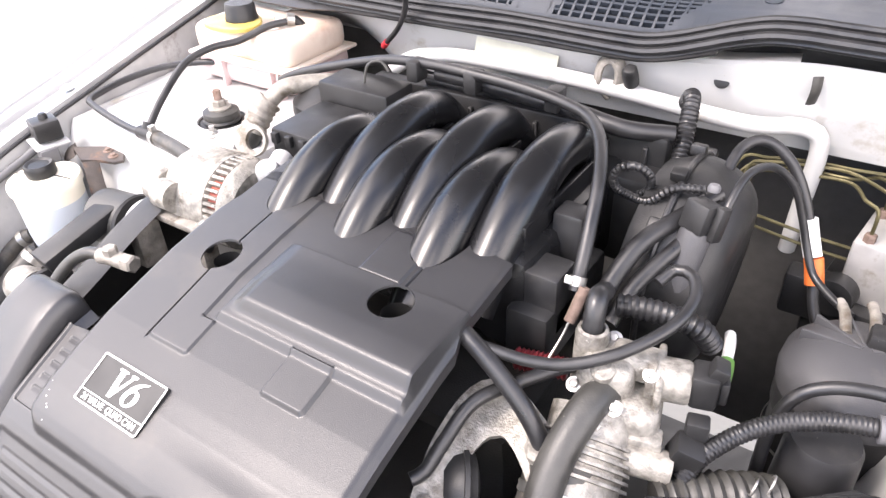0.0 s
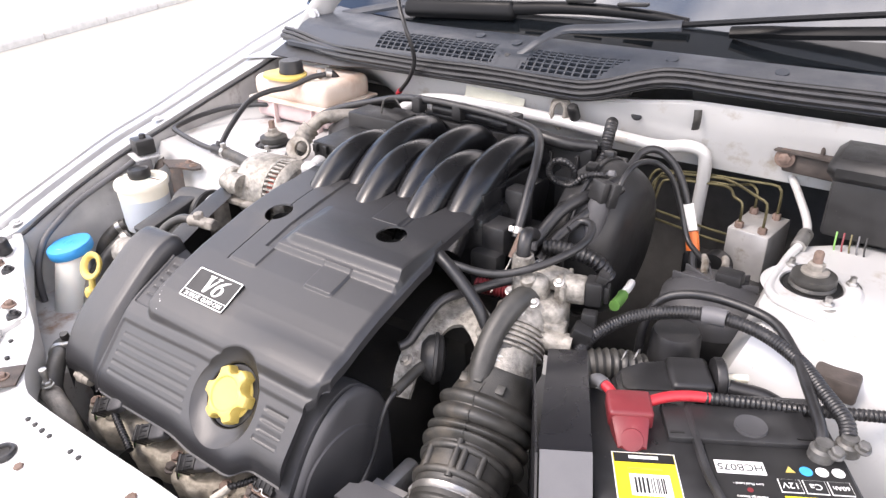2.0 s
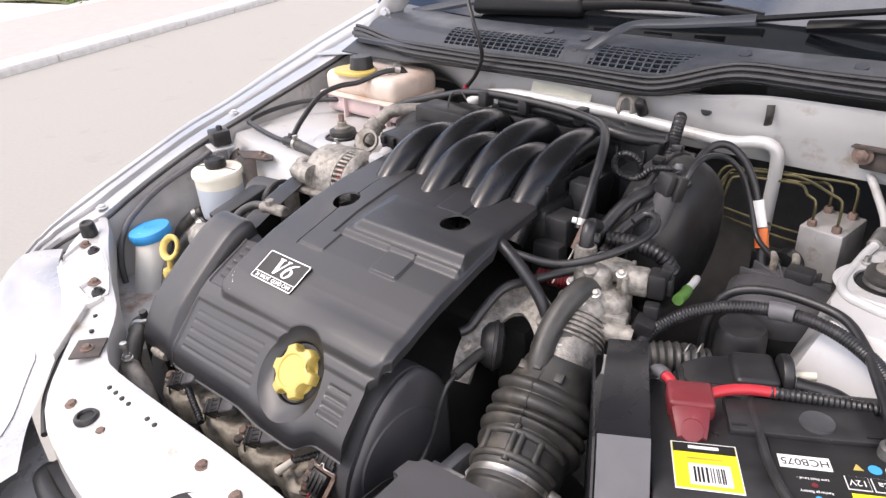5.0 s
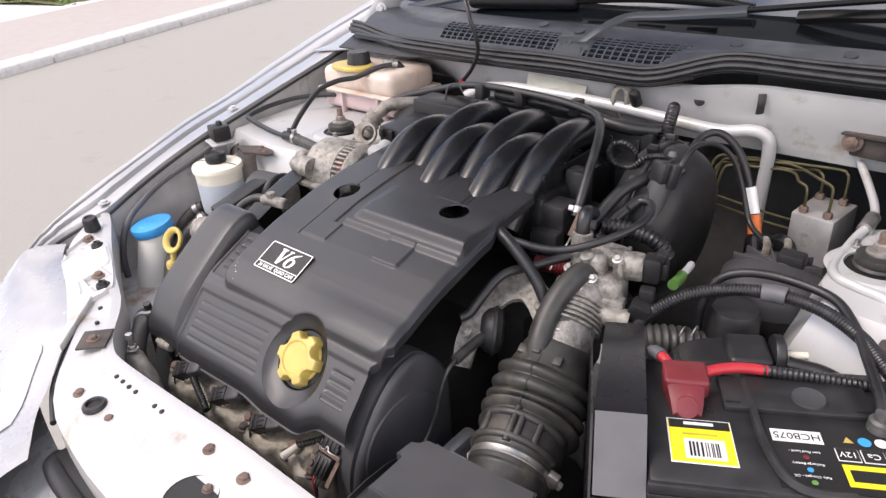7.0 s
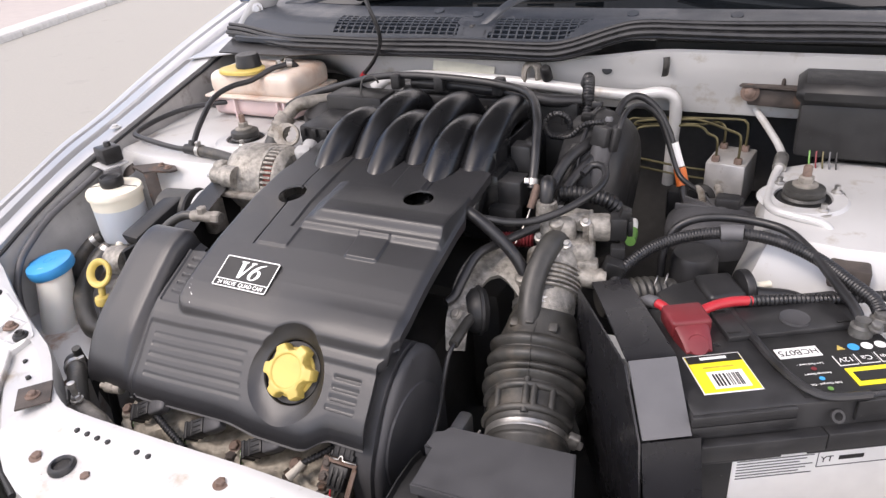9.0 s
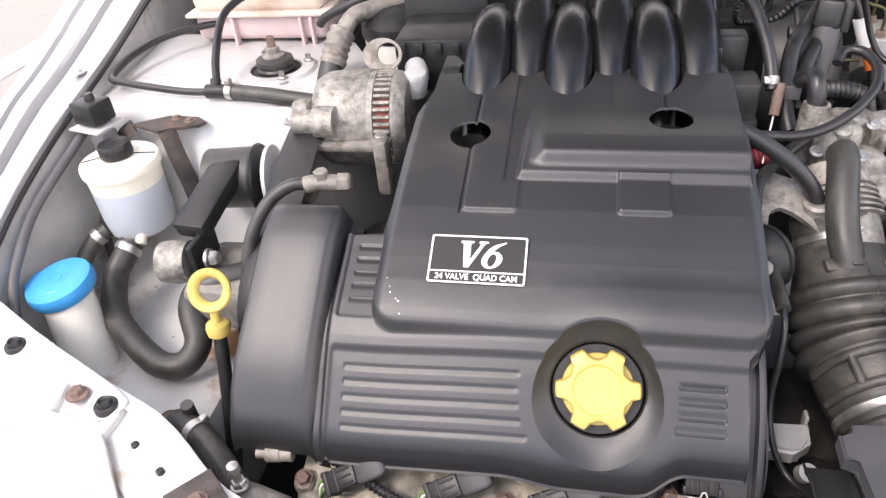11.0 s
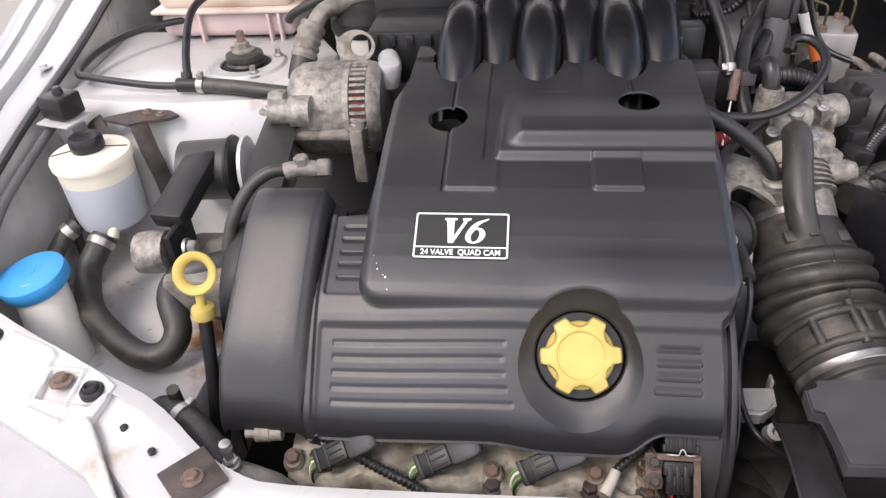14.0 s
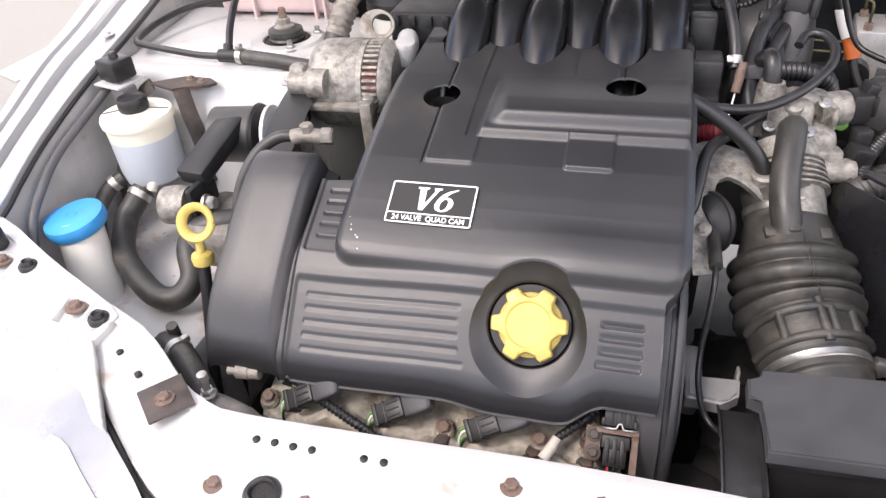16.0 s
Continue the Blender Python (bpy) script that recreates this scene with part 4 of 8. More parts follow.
for x, y in ((-0.051, -0.2075), (-0.036, -0.2075), (-0.021, -0.208), (-0.006, -0.208), (0.034, -0.2075), (0.049, -0.2075), (-0.212, -0.148), (-0.18, -0.168)):
    z = 0.9 - 0.13 * max(0, -0.19 - y) + (0.0 if x < -0.15 else 0)
    lathe(bm, [(0.0, 0.0012), (0.0026, 0.0012), (0.0030, 0.0009), (0.0030, -0.002)], Matrix.Translation((x, y, z)), 14)
tagged(part("hole_shade_disc", bm, M_INK_SHADE, slam), kind="stuff")
# The opening and the grommet's centre are dark discs in place of shaded holes.
for x, y, r0, nm in ((-0.028, -0.246, 0.0135, "rubber_grommet"), (0.176, -0.252, 0.026, "opening")):
    bm = bmesh.new()
    lathe(bm, [(r0 * 0.56, -0.001), (r0 * 0.58, 0.003), (r0 * 0.68, 0.0045), (r0 * 0.86, 0.004), (r0, 0.0015), (r0, -0.002)] if nm == "rubber_grommet" else [(0, 0.0012), (r0 * 0.97, 0.0012), (r0, 0.002), (r0 * 1.02, 0.0005)], Matrix.Translation((x, y, 0.8925)), 28)
    ring = part(nm, bm, M_RUBBER if nm == "rubber_grommet" else M_INK_SHADE, slam)
    if nm == "rubber_grommet":
        bm = bmesh.new()
        lathe(bm, [(0, 0.0012), (r0 * 0.58, 0.0012), (r0 * 0.6, 0.0006)], Matrix.Translation((x, y, 0.8925)), 20)
        part("bore_shade", bm, M_DEEP_SHADE, ring)
bm = bmesh.new()
box(bm, (-0.138, -0.19, 0.9035), (0.039, 0.036, 0.003), 0.001, (0, 0, -42))
pl = part("stiffener_plate", bm, M_BROWN, slam, "small brown corroded plate")
bolts(pl, [(-0.137, -0.192, 0.905)], M_RUST)

# Black strip laid in the gap to stand for its shade.
bm = bmesh.new()
tube(bm, [(x - 0.003, y - 0.006, z - 0.012) for x, y, z in OUTER[1:9]], 0.0035, 8)
part("gap_shade", bm, M_INK_SHADE, slam, "black strip for the shaded gap between slam panel and headlamp")
headlamp = thing("headlamp", (-0.33, -0.2, 0.75), "clear headlamp with white housing top beside the wing", "headlamp")
bm = bmesh.new()
BACK = [(x - 0.004, y - 0.007, z - 0.004) for x, y, z in OUTER[1:8]] + [(-0.09, -0.287, 0.879), (-0.062, -0.306, 0.873), (-0.038, -0.322, 0.866)]
FRONT = [(-0.452, -0.165, 0.872), (-0.452, -0.22, 0.835), (-0.40, -0.285, 0.79), (-0.32, -0.33, 0.775), (-0.25, -0.355, 0.77), (-0.19, -0.375, 0.77), (-0.13, -0.39, 0.77), (-0.085, -0.395, 0.77), (-0.055, -0.40, 0.77), (-0.03, -0.405, 0.77)]
a, b = spline(BACK, 0.02), spline(FRONT, 0.02)
rows = []
for k in range(31):
    fa, fb = min(k / 30, 0.9999) * (len(a) - 1), min(k / 30, 0.9999) * (len(b) - 1)
    p, q = a[int(fa)].lerp(a[int(fa) + 1], fa % 1), b[int(fb)].lerp(b[int(fb) + 1], fb % 1)
    rows.append([tuple(p.lerp(q, t) + Vector((-0.01, -0.02, 0.022)) * math.sin(math.pi * t)) for t in (0, 0.03, 0.15, 0.3, 0.45, 0.6, 0.75, 0.9, 1.0)] + [(q.x + 0.01, q.y + 0.03, q.z - 0.05)])
loft(bm, rows)
lens = part("lens", bm, M_LENS, headlamp, "pale lens below the housing top")


def lens_patch(name, k0, k1, t0, t1, mat, label, lift):
    """A curved panel lying on the lens, between two stations and two heights."""
    bm = bmesh.new()
    rows = []
    n = 12
    for i in range(n + 1):
        s = i / n
        f = (k0 + (k1 - k0) * s) / 30
        fa, fb = f * (len(a) - 1), f * (len(b) - 1)
        p, q = a[int(fa)].lerp(a[int(fa) + 1], fa % 1), b[int(fb)].lerp(b[int(fb) + 1], fb % 1)
        pinch = 0.5 + 0.5 * min(1, 6 * s * (1 - s) + 0.3)
        tm, th = (t0 + t1) / 2, (t1 - t0) / 2 * pinch
        row = []
        for j in range(5):
            t = tm + th * (j / 2 - 1)
            row.append(tuple(p.lerp(q, t) + Vector((-0.01, -0.02, 0.022)) * math.sin(math.pi * t) + Vector((-0.3, -0.6, 0.75)) * lift))
        rows.append(row)
    loft(bm, rows)
    thicken(bm, 0.001)
    return part(name, bm, mat, lens, label)


lens_patch("reflector", 15.5, 24, 0.13, 0.33, M_SILVER, "bright ribbed reflector behind the lens", 0.0015)
lens_patch("dark_inset", 17.5, 21.5, 0.44, 0.84, M_GREY, "dark grey inset", 0.002)


def slam_z(x, y):
    return 0.912 + 0.25 * (y + 0.101) + 0.055 * (x + 0.26)


TOP = [(-0.432, -0.082), (-0.421, -0.058), (-0.382, -0.057), (-0.358, -0.062), (-0.346, -0.0655), (-0.302, -0.082), (-0.2617, -0.1005), (-0.2433, -0.110), (-0.231, -0.118), (-0.2335, -0.130), (-0.239, -0.146), (-0.2288, -0.1575), (-0.2046, -0.1875), (-0.179, -0.219), (-0.195, -0.213), (-0.222, -0.190), (-0.26, -0.172), (-0.31, -0.150), (-0.385, -0.124)]
POCKETS = ([(-0.4184, -0.063), (-0.384, -0.063), (-0.3843, -0.0936), (-0.385, -0.116), (-0.406, -0.110)],
           [(-0.2935, -0.1040), (-0.2630, -0.1062), (-0.2650, -0.1365), (-0.2810, -0.1340), (-0.2950, -0.1320)])
BEADS = ([(-0.384, -0.126), (-0.389, -0.095), (-0.3596, -0.0883), (-0.353, -0.081), (-0.346, -0.071), (-0.3025, -0.087), (-0.2962, -0.093), (-0.2965, -0.1), (-0.3008, -0.130), (-0.297, -0.139), (-0.2648, -0.150)],
         [(-0.2648, -0.150), (-0.2587, -0.137), (-0.2433, -0.139), (-0.235, -0.127)],
         [(-0.2415, -0.147), (-0.231, -0.1588), (-0.2066, -0.1885), (-0.182, -0.2188)])


def edge_distance(x, y, line, closed):
    best = 1.0
    for (ax, ay), (bx, by) in zip(line, line[1:] + (line[:1] if closed else [])):
        if closed is False and (bx, by) == (ax, ay):
            continue
        dx, dy = bx - ax, by - ay
        t = min(1.0, max(0.0, ((x - ax) * dx + (y - ay) * dy) / (dx * dx + dy * dy)))
        best = min(best, math.hypot(x - ax - t * dx, y - ay - t * dy))
    return best


def within(x, y, poly):
    odd = False
    for (ax, ay), (bx, by) in zip(poly, poly[1:] + poly[:1]):
        if (ay > y) != (by > y) and x < (bx - ax) * (y - ay) / (by - ay) + ax:
            odd = not odd
    return odd


def top_height(x, y):
    z = slam_z(x, y) + 0.0032
    for q in BEADS:
        z += 0.0022 * smooth(0.0034, 0.0008, edge_distance(x, y, q, False))
    for q in POCKETS:
        d = edge_distance(x, y, q, True)
        z += 0.0020 * smooth(0.0036, 0.0010, d)
        if within(x, y, q):
            z -= 0.0042 * smooth(0.0008, 0.0040, d)
    return z


bm = bmesh.new()
grid = {}
GS = 0.0016
for i in range(160):
    for j in range(106):
        x, y = -0.435 + GS * i, -0.224 + GS * j
        if within(x + GS / 2, y + GS / 2, TOP):
            for k in ((i, j), (i + 1, j), (i + 1, j + 1), (i, j + 1)):
                if k not in grid:
                    px, py = -0.435 + GS * k[0], -0.224 + GS * k[1]
                    grid[k] = bm.verts.new((px, py, top_height(px, py)))
            bm.faces.new((grid[i, j], grid[i + 1, j], grid[i + 1, j + 1], grid[i, j + 1]))
for e in [e for e in bm.edges if e.is_boundary]:
    for v in e.verts:
        best, near = 1.0, None
        for (ax, ay), (bx, by) in zip(TOP, TOP[1:] + TOP[:1]):
            dx, dy = bx - ax, by - ay
            t = min(1.0, max(0.0, ((v.co.x - ax) * dx + (v.co.y - ay) * dy) / (dx * dx + dy * dy)))
            q = (ax + t * dx, ay + t * dy)
            d = math.hypot(v.co.x - q[0], v.co.y - q[1])
            if d < best:
                best, near = d, q
        v.co.x, v.co.y = near
r = bmesh.ops.extrude_edge_only(bm, edges=[e for e in bm.edges if e.is_boundary])
bmesh.ops.translate(bm, vec=(0, 0, -0.009), verts=[g for g in r["geom"] if isinstance(g, bmesh.types.BMVert)])
part("housing_top", bm, M_BAY, headlamp, "silver-white housing top with pressed beads")
bolts(headlamp, [(x, y, slam_z(x, y) + 0.003) for x, y in ((-0.3995, -0.0705), (-0.2790, -0.1145))], M_RUST, 0.0058, 0.007)
for p in ((-0.3655, -0.0730, 0.9155), (-0.2475, -0.1235, 0.9105)):
    bm = bmesh.new()
    lathe(bm, [(0.0095, -0.004), (0.0095, 0.002), (0.008, 0.004), (0.006, 0.0035), (0.005, 0.0075), (0.004, 0.007), (0.003, 0.005), (0, 0.005)], Matrix.Translation(p), 22)
    part("rubber_grommet", bm, M_RUBBER, slam)
bm = bmesh.new()
lathe(bm, [(0.0125, -0.006), (0.0115, 0.012), (0.010, 0.016), (0.0075, 0.0165), (0.005, 0.014), (0, 0.014)], aim((-0.423, -0.052, 0.925), (0.12, -0.1, 1)), 22)
part("bump_stop", bm, M_RUBBER, car, "black rubber bonnet bump stop")
bm = bmesh.new()
rows = []
for k in range(41):
    x = -0.5 + 1.314 * k / 40
    bow = 0.16 * ((x - 0.157) / 0.657) ** 2
    rows.append([(x, -0.305 + bow, 0.84), (x, -0.40 + bow, 0.80), (x, -0.44 + bow, 0.7), (x, -0.45 + bow, 0.5), (x, -0.40 + bow, 0.3)])
loft(bm, rows)
part("bumper", bm, M_LENS, car)
# Added black block that fills the wing tip gap with painted shade.
bm = bmesh.new()
box(bm, (-0.475, -0.10, 0.80), (0.075, 0.13, 0.10), 0.01)
part("wing_gap_shade", bm, M_INK_SHADE, car, "black block for the shaded gap between wing tip and headlamp")
bm = bmesh.new()
box(bm, (-0.448, -0.128, 0.862), (0.03, 0.014, 0.004), 0.001, (0, 0, 30))
box(bm, (-0.462, -0.105, 0.858), (0.026, 0.012, 0.004), 0.001, (0, 0, 10))
part("wing_tip_bracket", bm, M_STEEL, car, "small bare steel bracket in the gap")
bm = bmesh.new()
tube(bm, [(-0.06, -0.29, 0.83), (-0.03, -0.305, 0.846), (0.02, -0.312, 0.85), (0.1, -0.315, 0.85), (0.35, -0.31, 0.85)], 0.010, 10)
box(bm, (0.15, -0.29, 0.82), (0.4, 0.04, 0.06), 0.008)
part("front_grille", bm, M_BLACK, car, "black plastic front grille frame")

# ---- near side: reservoirs, pipes, mount, alternator ----


def strut_mount(x0, flip):
    t = thing("strut_mount", (x0, 0.36, 0.985), "suspension strut top with rusty stud and rubber bush", "strut top", group="strut tops")
    m = Matrix.Translation((x0, 0.36, 0.99))
    # Black disc on the tower, painted as shade around the bush.
    bm = bmesh.new()
    lathe(bm, [(0, 0.0015), (0.029, 0.0015), (0.0305, 0.003), (0.032, 0.0)], m, 36)
    part("recess_shade", bm, M_INK_SHADE, t)
    bm = bmesh.new()
    lathe(bm, [(0.0315, 0.0), (0.033, 0.0035), (0.048, 0.0035), (0.052, 0.0)], m, 40)
    part("top_plate", bm, M_BAY, t)
    bm = bmesh.new()
    lathe(bm, [(0.023, 0.0), (0.0245, 0.004), (0.0225, 0.007), (0.0240, 0.010), (0.0230, 0.016), (0.017, 0.019), (0, 0.019)], m, 36)
    part("rubber_bush", bm, M_DULL, t)
    bm = bmesh.new()
    lathe(bm, [(0.0145, 0.018), (0.0145, 0.021), (0.010, 0.023), (0, 0.023)], m, 28)
    hexbolt(bm, (x0, 0.36, 1.012), (0, 0, 1), 0.009, 0.009, 0)
    part("nut", bm, M_ALUD, t)
    bm = bmesh.new()
    lathe(bm, [(0.0052, 0.02), (0.0052, 0.042), (0.004, 0.044), (0, 0.044)], m, 14)
    part("stud", bm, M_RUST, t)
    for dx, dy in ((-0.028, 0.032), (0.022, -0.036), (0.036, 0.022)):
        bm = bmesh.new()
        hexbolt(bm, (x0 + dx, 0.36 + dy, 0.99), (0, 0, 1), 0.0065, 0.007, 1.6)
        lathe(bm, [(0.0035, 0.006), (0.0035, 0.013), (0, 0.013)], Matrix.Translation((x0 + dx, 0.36 + dy, 0.99)), 10)
        part("flange_nut", bm, M_STEEL, t)


strut_mount(-0.274, False)
strut_mount(0.588, True)

tank = thing("coolant_tank", (-0.27, 0.47, 0.99), "translucent yellowed coolant expansion tank with pink coolant", "coolant tank")
bm = bmesh.new()
box(bm, (-0.325, 0.505, 1.052), (0.19, 0.125, 0.044), 0.015, seg=4)
part("upper_shell", bm, M_TANK, tank)
bm = bmesh.new()
box(bm, (-0.325, 0.505, 1.031), (0.206, 0.142, 0.006), 0.0028)
part("rim", bm, M_TANK, tank)
bm = bmesh.new()
box(bm, (-0.325, 0.505, 1.012), (0.19, 0.125, 0.036), 0.010, seg=3)
part("lower_shell", bm, M_PINK, tank, "pink-tinted lower shell full of coolant")
bm = bmesh.new()
rows = []
for z, k in ((1.073, 1.0), (1.078, 1.0), (1.080, 0.94)):
    rows.append([(-0.350 + (0.046 if math.cos(a) > 0 else 0.044) * k * math.cos(a) + 0.0, 0.467 + 0.036 * k * math.sin(a) - 0.008 * math.cos(a) ** 2, z) for a in (2 * math.pi * i / 40 for i in range(40))])
rs = loft(bm, rows, close=True)
bm.faces.new(rs[-1])
bm.faces.new(rs[0][::-1])
part("warning_collar", bm, M_YELLOW, tank, "yellow warning collar")
bm = bmesh.new()
lathe(bm, [(0.023, 1.075), (0.024, 1.083), (0.0225, 1.086), (0.0215, 1.1), (0.0195, 1.103), (0, 1.1035)], Matrix.Translation((-0.341, 0.473, 0)), 10)
part("screw_cap", bm, M_BLACK, tank, "black screw cap")
bm = bmesh.new()
tube(bm, [(-0.262, 0.51, 1.07), (-0.267, 0.504, 1.08), (-0.275, 0.495, 1.083)], 0.0065, 12)
part("nipple", bm, M_BLACK, tank)
bm = bmesh.new()
tube(bm, [(-0.268, 0.502, 1.081), (-0.274, 0.494, 1.083)], 0.0085, 14)
tube(bm, [(-0.279, 0.488, 1.083), (-0.283, 0.482, 1.082)], 0.0078, 14)
part("spring_clip", bm, M_STEEL, tank)
for x in (-0.36, -0.262, -0.247):
    bm = bmesh.new()
    box(bm, (x, 0.44, 1.003), (0.004, 0.012, 0.05), 0.001)
    part("fixing_tab", bm, M_PINK, tank)

tank.location += Vector((-0.006, 0.012, 0.0))
bm = bmesh.new()
tube(bm, [(-0.272, 0.498, 1.083), (-0.288, 0.475, 1.08), (-0.308, 0.44, 1.068), (-0.325, 0.405, 1.066), (-0.333, 0.365, 1.056), (-0.326, 0.315, 1.028), (-0.315, 0.280, 1.006)], 0.0048, 12)
tagged(part("coolant_hose", bm, M_RUBBER), "thin black rubber hose from the coolant tank", "hose")
bm = bmesh.new()
tube(bm, [(-0.30, 0.272, 1.0), (-0.35, 0.2735, 0.999), (-0.40, 0.279, 1.002), (-0.44, 0.286, 1.005), (-0.462, 0.294, 1.006), (-0.468, 0.32, 1.009), (-0.466, 0.36, 1.013), (-0.45, 0.405, 1.017), (-0.42, 0.44, 1.018), (-0.38, 0.465, 1.018), (-0.34, 0.49, 1.015)], 0.0046, 10)
tagged(part("vent_pipe", bm, M_RUBBER), "thin black pipe over the strut tower", "pipe")
heater = thing("heater_hose", (-0.25, 0.265, 0.99), "black rubber hose with tee piece and clips", "hose")
bm = bmesh.new()
tube(bm, [(-0.295, 0.272, 1.0), (-0.25, 0.266, 0.999), (-0.2, 0.258, 0.996), (-0.12, 0.25, 0.99)], 0.0088, 14)
part("hose", bm, M_DULL, heater)
bm = bmesh.new()
tube(bm, [(-0.325, 0.2725, 1.0), (-0.300, 0.272, 1.0)], 0.0085, 12)
tube(bm, [(-0.314, 0.2725, 1.0), (-0.3145, 0.28, 1.012)], 0.0065, 12)
part("tee_piece", bm, M_BLACK, heater)
bm = bmesh.new()
tube(bm, [(-0.298, 0.2722, 1.0), (-0.290, 0.2712, 1.0)], 0.0102, 16)
box(bm, (-0.294, 0.27, 1.0125), (0.007, 0.008, 0.008), 0.001)
part("hose_clip", bm, M_STEEL, heater)

relay = thing("relay_box", (-0.438, 0.215, 0.98), "black square control box on a metal bracket", "relay box")
bm = bmesh.new()
box(bm, (-0.438, 0.213, 1.003), (0.034, 0.032, 0.026), 0.003, (0, 0, -15))
lathe(bm, [(0.006, 0), (0.0055, 0.006), (0.004, 0.008), (0, 0.008)], Matrix.Translation((-0.438, 0.215, 1.015)), 14)
part("box", bm, M_BLACK, relay)
bm = bmesh.new()
box(bm, (-0.438, 0.211, 0.986), (0.046, 0.042, 0.003), 0.001, (0, 0, -15))
part("bracket", bm, M_INNER, relay)
bm = bmesh.new()
box(bm, (-0.425, 0.2, 0.968), (0.022, 0.022, 0.034), 0.002, (0, 0, -15))
part("connector", bm, M_GREY, relay, "pale grey connector")

bm = bmesh.new()
prism(bm, [(-0.405, 0.222), (-0.36, 0.250), (-0.335, 0.250), (-0.312, 0.232), (-0.318, 0.222), (-0.345, 0.216), (-0.36, 0.205)], 0.978, 0.9815, bev=0.0008)
for q in ([(-0.352, 0.212, 0.979), (-0.345, 0.206, 0.95), (-0.335, 0.2, 0.91), (-0.33, 0.195, 0.86)], [(-0.4, 0.222, 0.979), (-0.42, 0.215, 0.96), (-0.425, 0.212, 0.9)]):
    tube(bm, q, 0.010, 6, flat=0.25)
rb = tagged(part("reservoir_bracket", bm, M_BROWN), "brown corroded steel bracket behind the reservoir", "bracket")
bolts(rb, [(-0.352, 0.238, 0.9815), (-0.333, 0.232, 0.9815)], M_RUST, 0.004, 0.004)

pas = thing("power_steering_reservoir", (-0.395, 0.16, 0.885), "milky round fluid reservoir with black cap, half full", "reservoir")
m = Matrix.Translation((-0.395, 0.16, 0))
bm = bmesh.new()
lathe(bm, [(0.0398, 0.942), (0.0402, 0.95), (0.0405, 0.96)], m, 48)
part("upper_body", bm, M_CREAM, pas)
bm = bmesh.new()
lathe(bm, [(0, 0.878), (0.030, 0.880), (0.0375, 0.886), (0.039, 0.9), (0.0398, 0.9425)], m, 48)
part("lower_body", bm, M_FLUID, pas, "lower body, bluish with fluid behind it")
bm = bmesh.new()
lathe(bm, [(0.0400, 0.959), (0.0432, 0.960), (0.0435, 0.966), (0.042, 0.9695), (0.02, 0.973), (0, 0.974)], m, 48)
part("lid", bm, M_CREAM, pas)
for a in (20, 200):
    bm = bmesh.new()
    box(bm, None, (0.026, 0.0012, 0.0008), 0, m=m @ Matrix.Rotation(radians(a), 4, "Z") @ Matrix.Translation((0.027, 0, 0.9725)) @ Matrix.Rotation(radians(7), 4, "Y"))
    part("seam", bm, M_RUBBER, pas)
bm = bmesh.new()
lathe(bm, [(0.0165, 0.972), (0.018, 0.976), (0.018, 0.986), (0.016, 0.989), (0.0135, 0.988), (0.012, 0.9868), (0, 0.9868)], m, 30)
part("filler_cap", bm, M_BLACK, pas, "black screw cap")
bm = bmesh.new()
tube(bm, [(-0.380, 0.135, 0.893), (-0.379, 0.122, 0.88)], 0.0062, 12)
tube(bm, [(-0.41, 0.148, 0.893), (-0.42, 0.138, 0.889)], 0.0062, 12)
part("outlet", bm, M_CREAM, pas)


def hose(name, pts, r, mat, label, clips=(), cat="hose", n=14, clip_mat=None):
    h = thing(name, pts[0], label, cat)
    bm = bmesh.new()
    tube(bm, pts, r, n)
    part("hose", bm, mat, h)
    line = spline(pts, 0.004)
    for c in clips:
        i = min(len(line) - 2, max(1, round(c * (len(line) - 1))))
        d = (line[i + 1] - line[i - 1]).normalized()
        bm = bmesh.new()
        tube(bm, [line[i] - d * 0.004, line[i] + d * 0.004], r + 0.0014, 18)
        box(bm, None, (0.007, 0.006, 0.007), 0.001, m=aim(line[i] + d.orthogonal().normalized() * (r + 0.002), d))
        part("hose_clip", bm, clip_mat or M_STEEL, h, "steel hose clip")
    return h


pas.location += Vector((0.003, 0.009, -0.003))
hose("steering_hose", [(-0.378, 0.122, 0.886), (-0.383, 0.104, 0.875), (-0.385, 0.085, 0.864), (-0.363, 0.042, 0.85), (-0.324, 0.011, 0.84), (-0.288, -0.008, 0.835), (-0.262, -0.006, 0.838), (-0.254, 0.013, 0.85), (-0.266, 0.036, 0.872), (-0.258, 0.048, 0.888), (-0.234, 0.056, 0.895), (-0.2, 0.075, 0.895)], 0.0135, M_DULL, "thick black rubber hose bent in an S", (0.03,))
hose("steering_return_hose", [(-0.418, 0.14, 0.89), (-0.432, 0.125, 0.88), (-0.44, 0.10, 0.855), (-0.435, 0.08, 0.80), (-0.42, 0.07, 0.72)], 0.0095, M_DULL, "black rubber return hose under the reservoir", (0.06,))
hose("inner_wing_hose", [(-0.455, 0.22, 0.982), (-0.462, 0.17, 0.962), (-0.459, 0.10, 0.943), (-0.449, 0.05, 0.925), (-0.440, 0.01, 0.90), (-0.430, -0.015, 0.85), (-0.42, -0.02, 0.76)], 0.0052, M_GREY, "black conduit along the inner wing", ())
hose("drain_tube", [(-0.43, 0.175, 0.93), (-0.428, 0.165, 0.915), (-0.432, 0.15, 0.88), (-0.43, 0.14, 0.82)], 0.005, M_DULL, "short black drain tube beside the reservoir", ())

washer = thing("washer_filler", (-0.37, 0.0, 0.75), "white washer bottle neck with a bright blue cap", "washer bottle")
bm = bmesh.new()
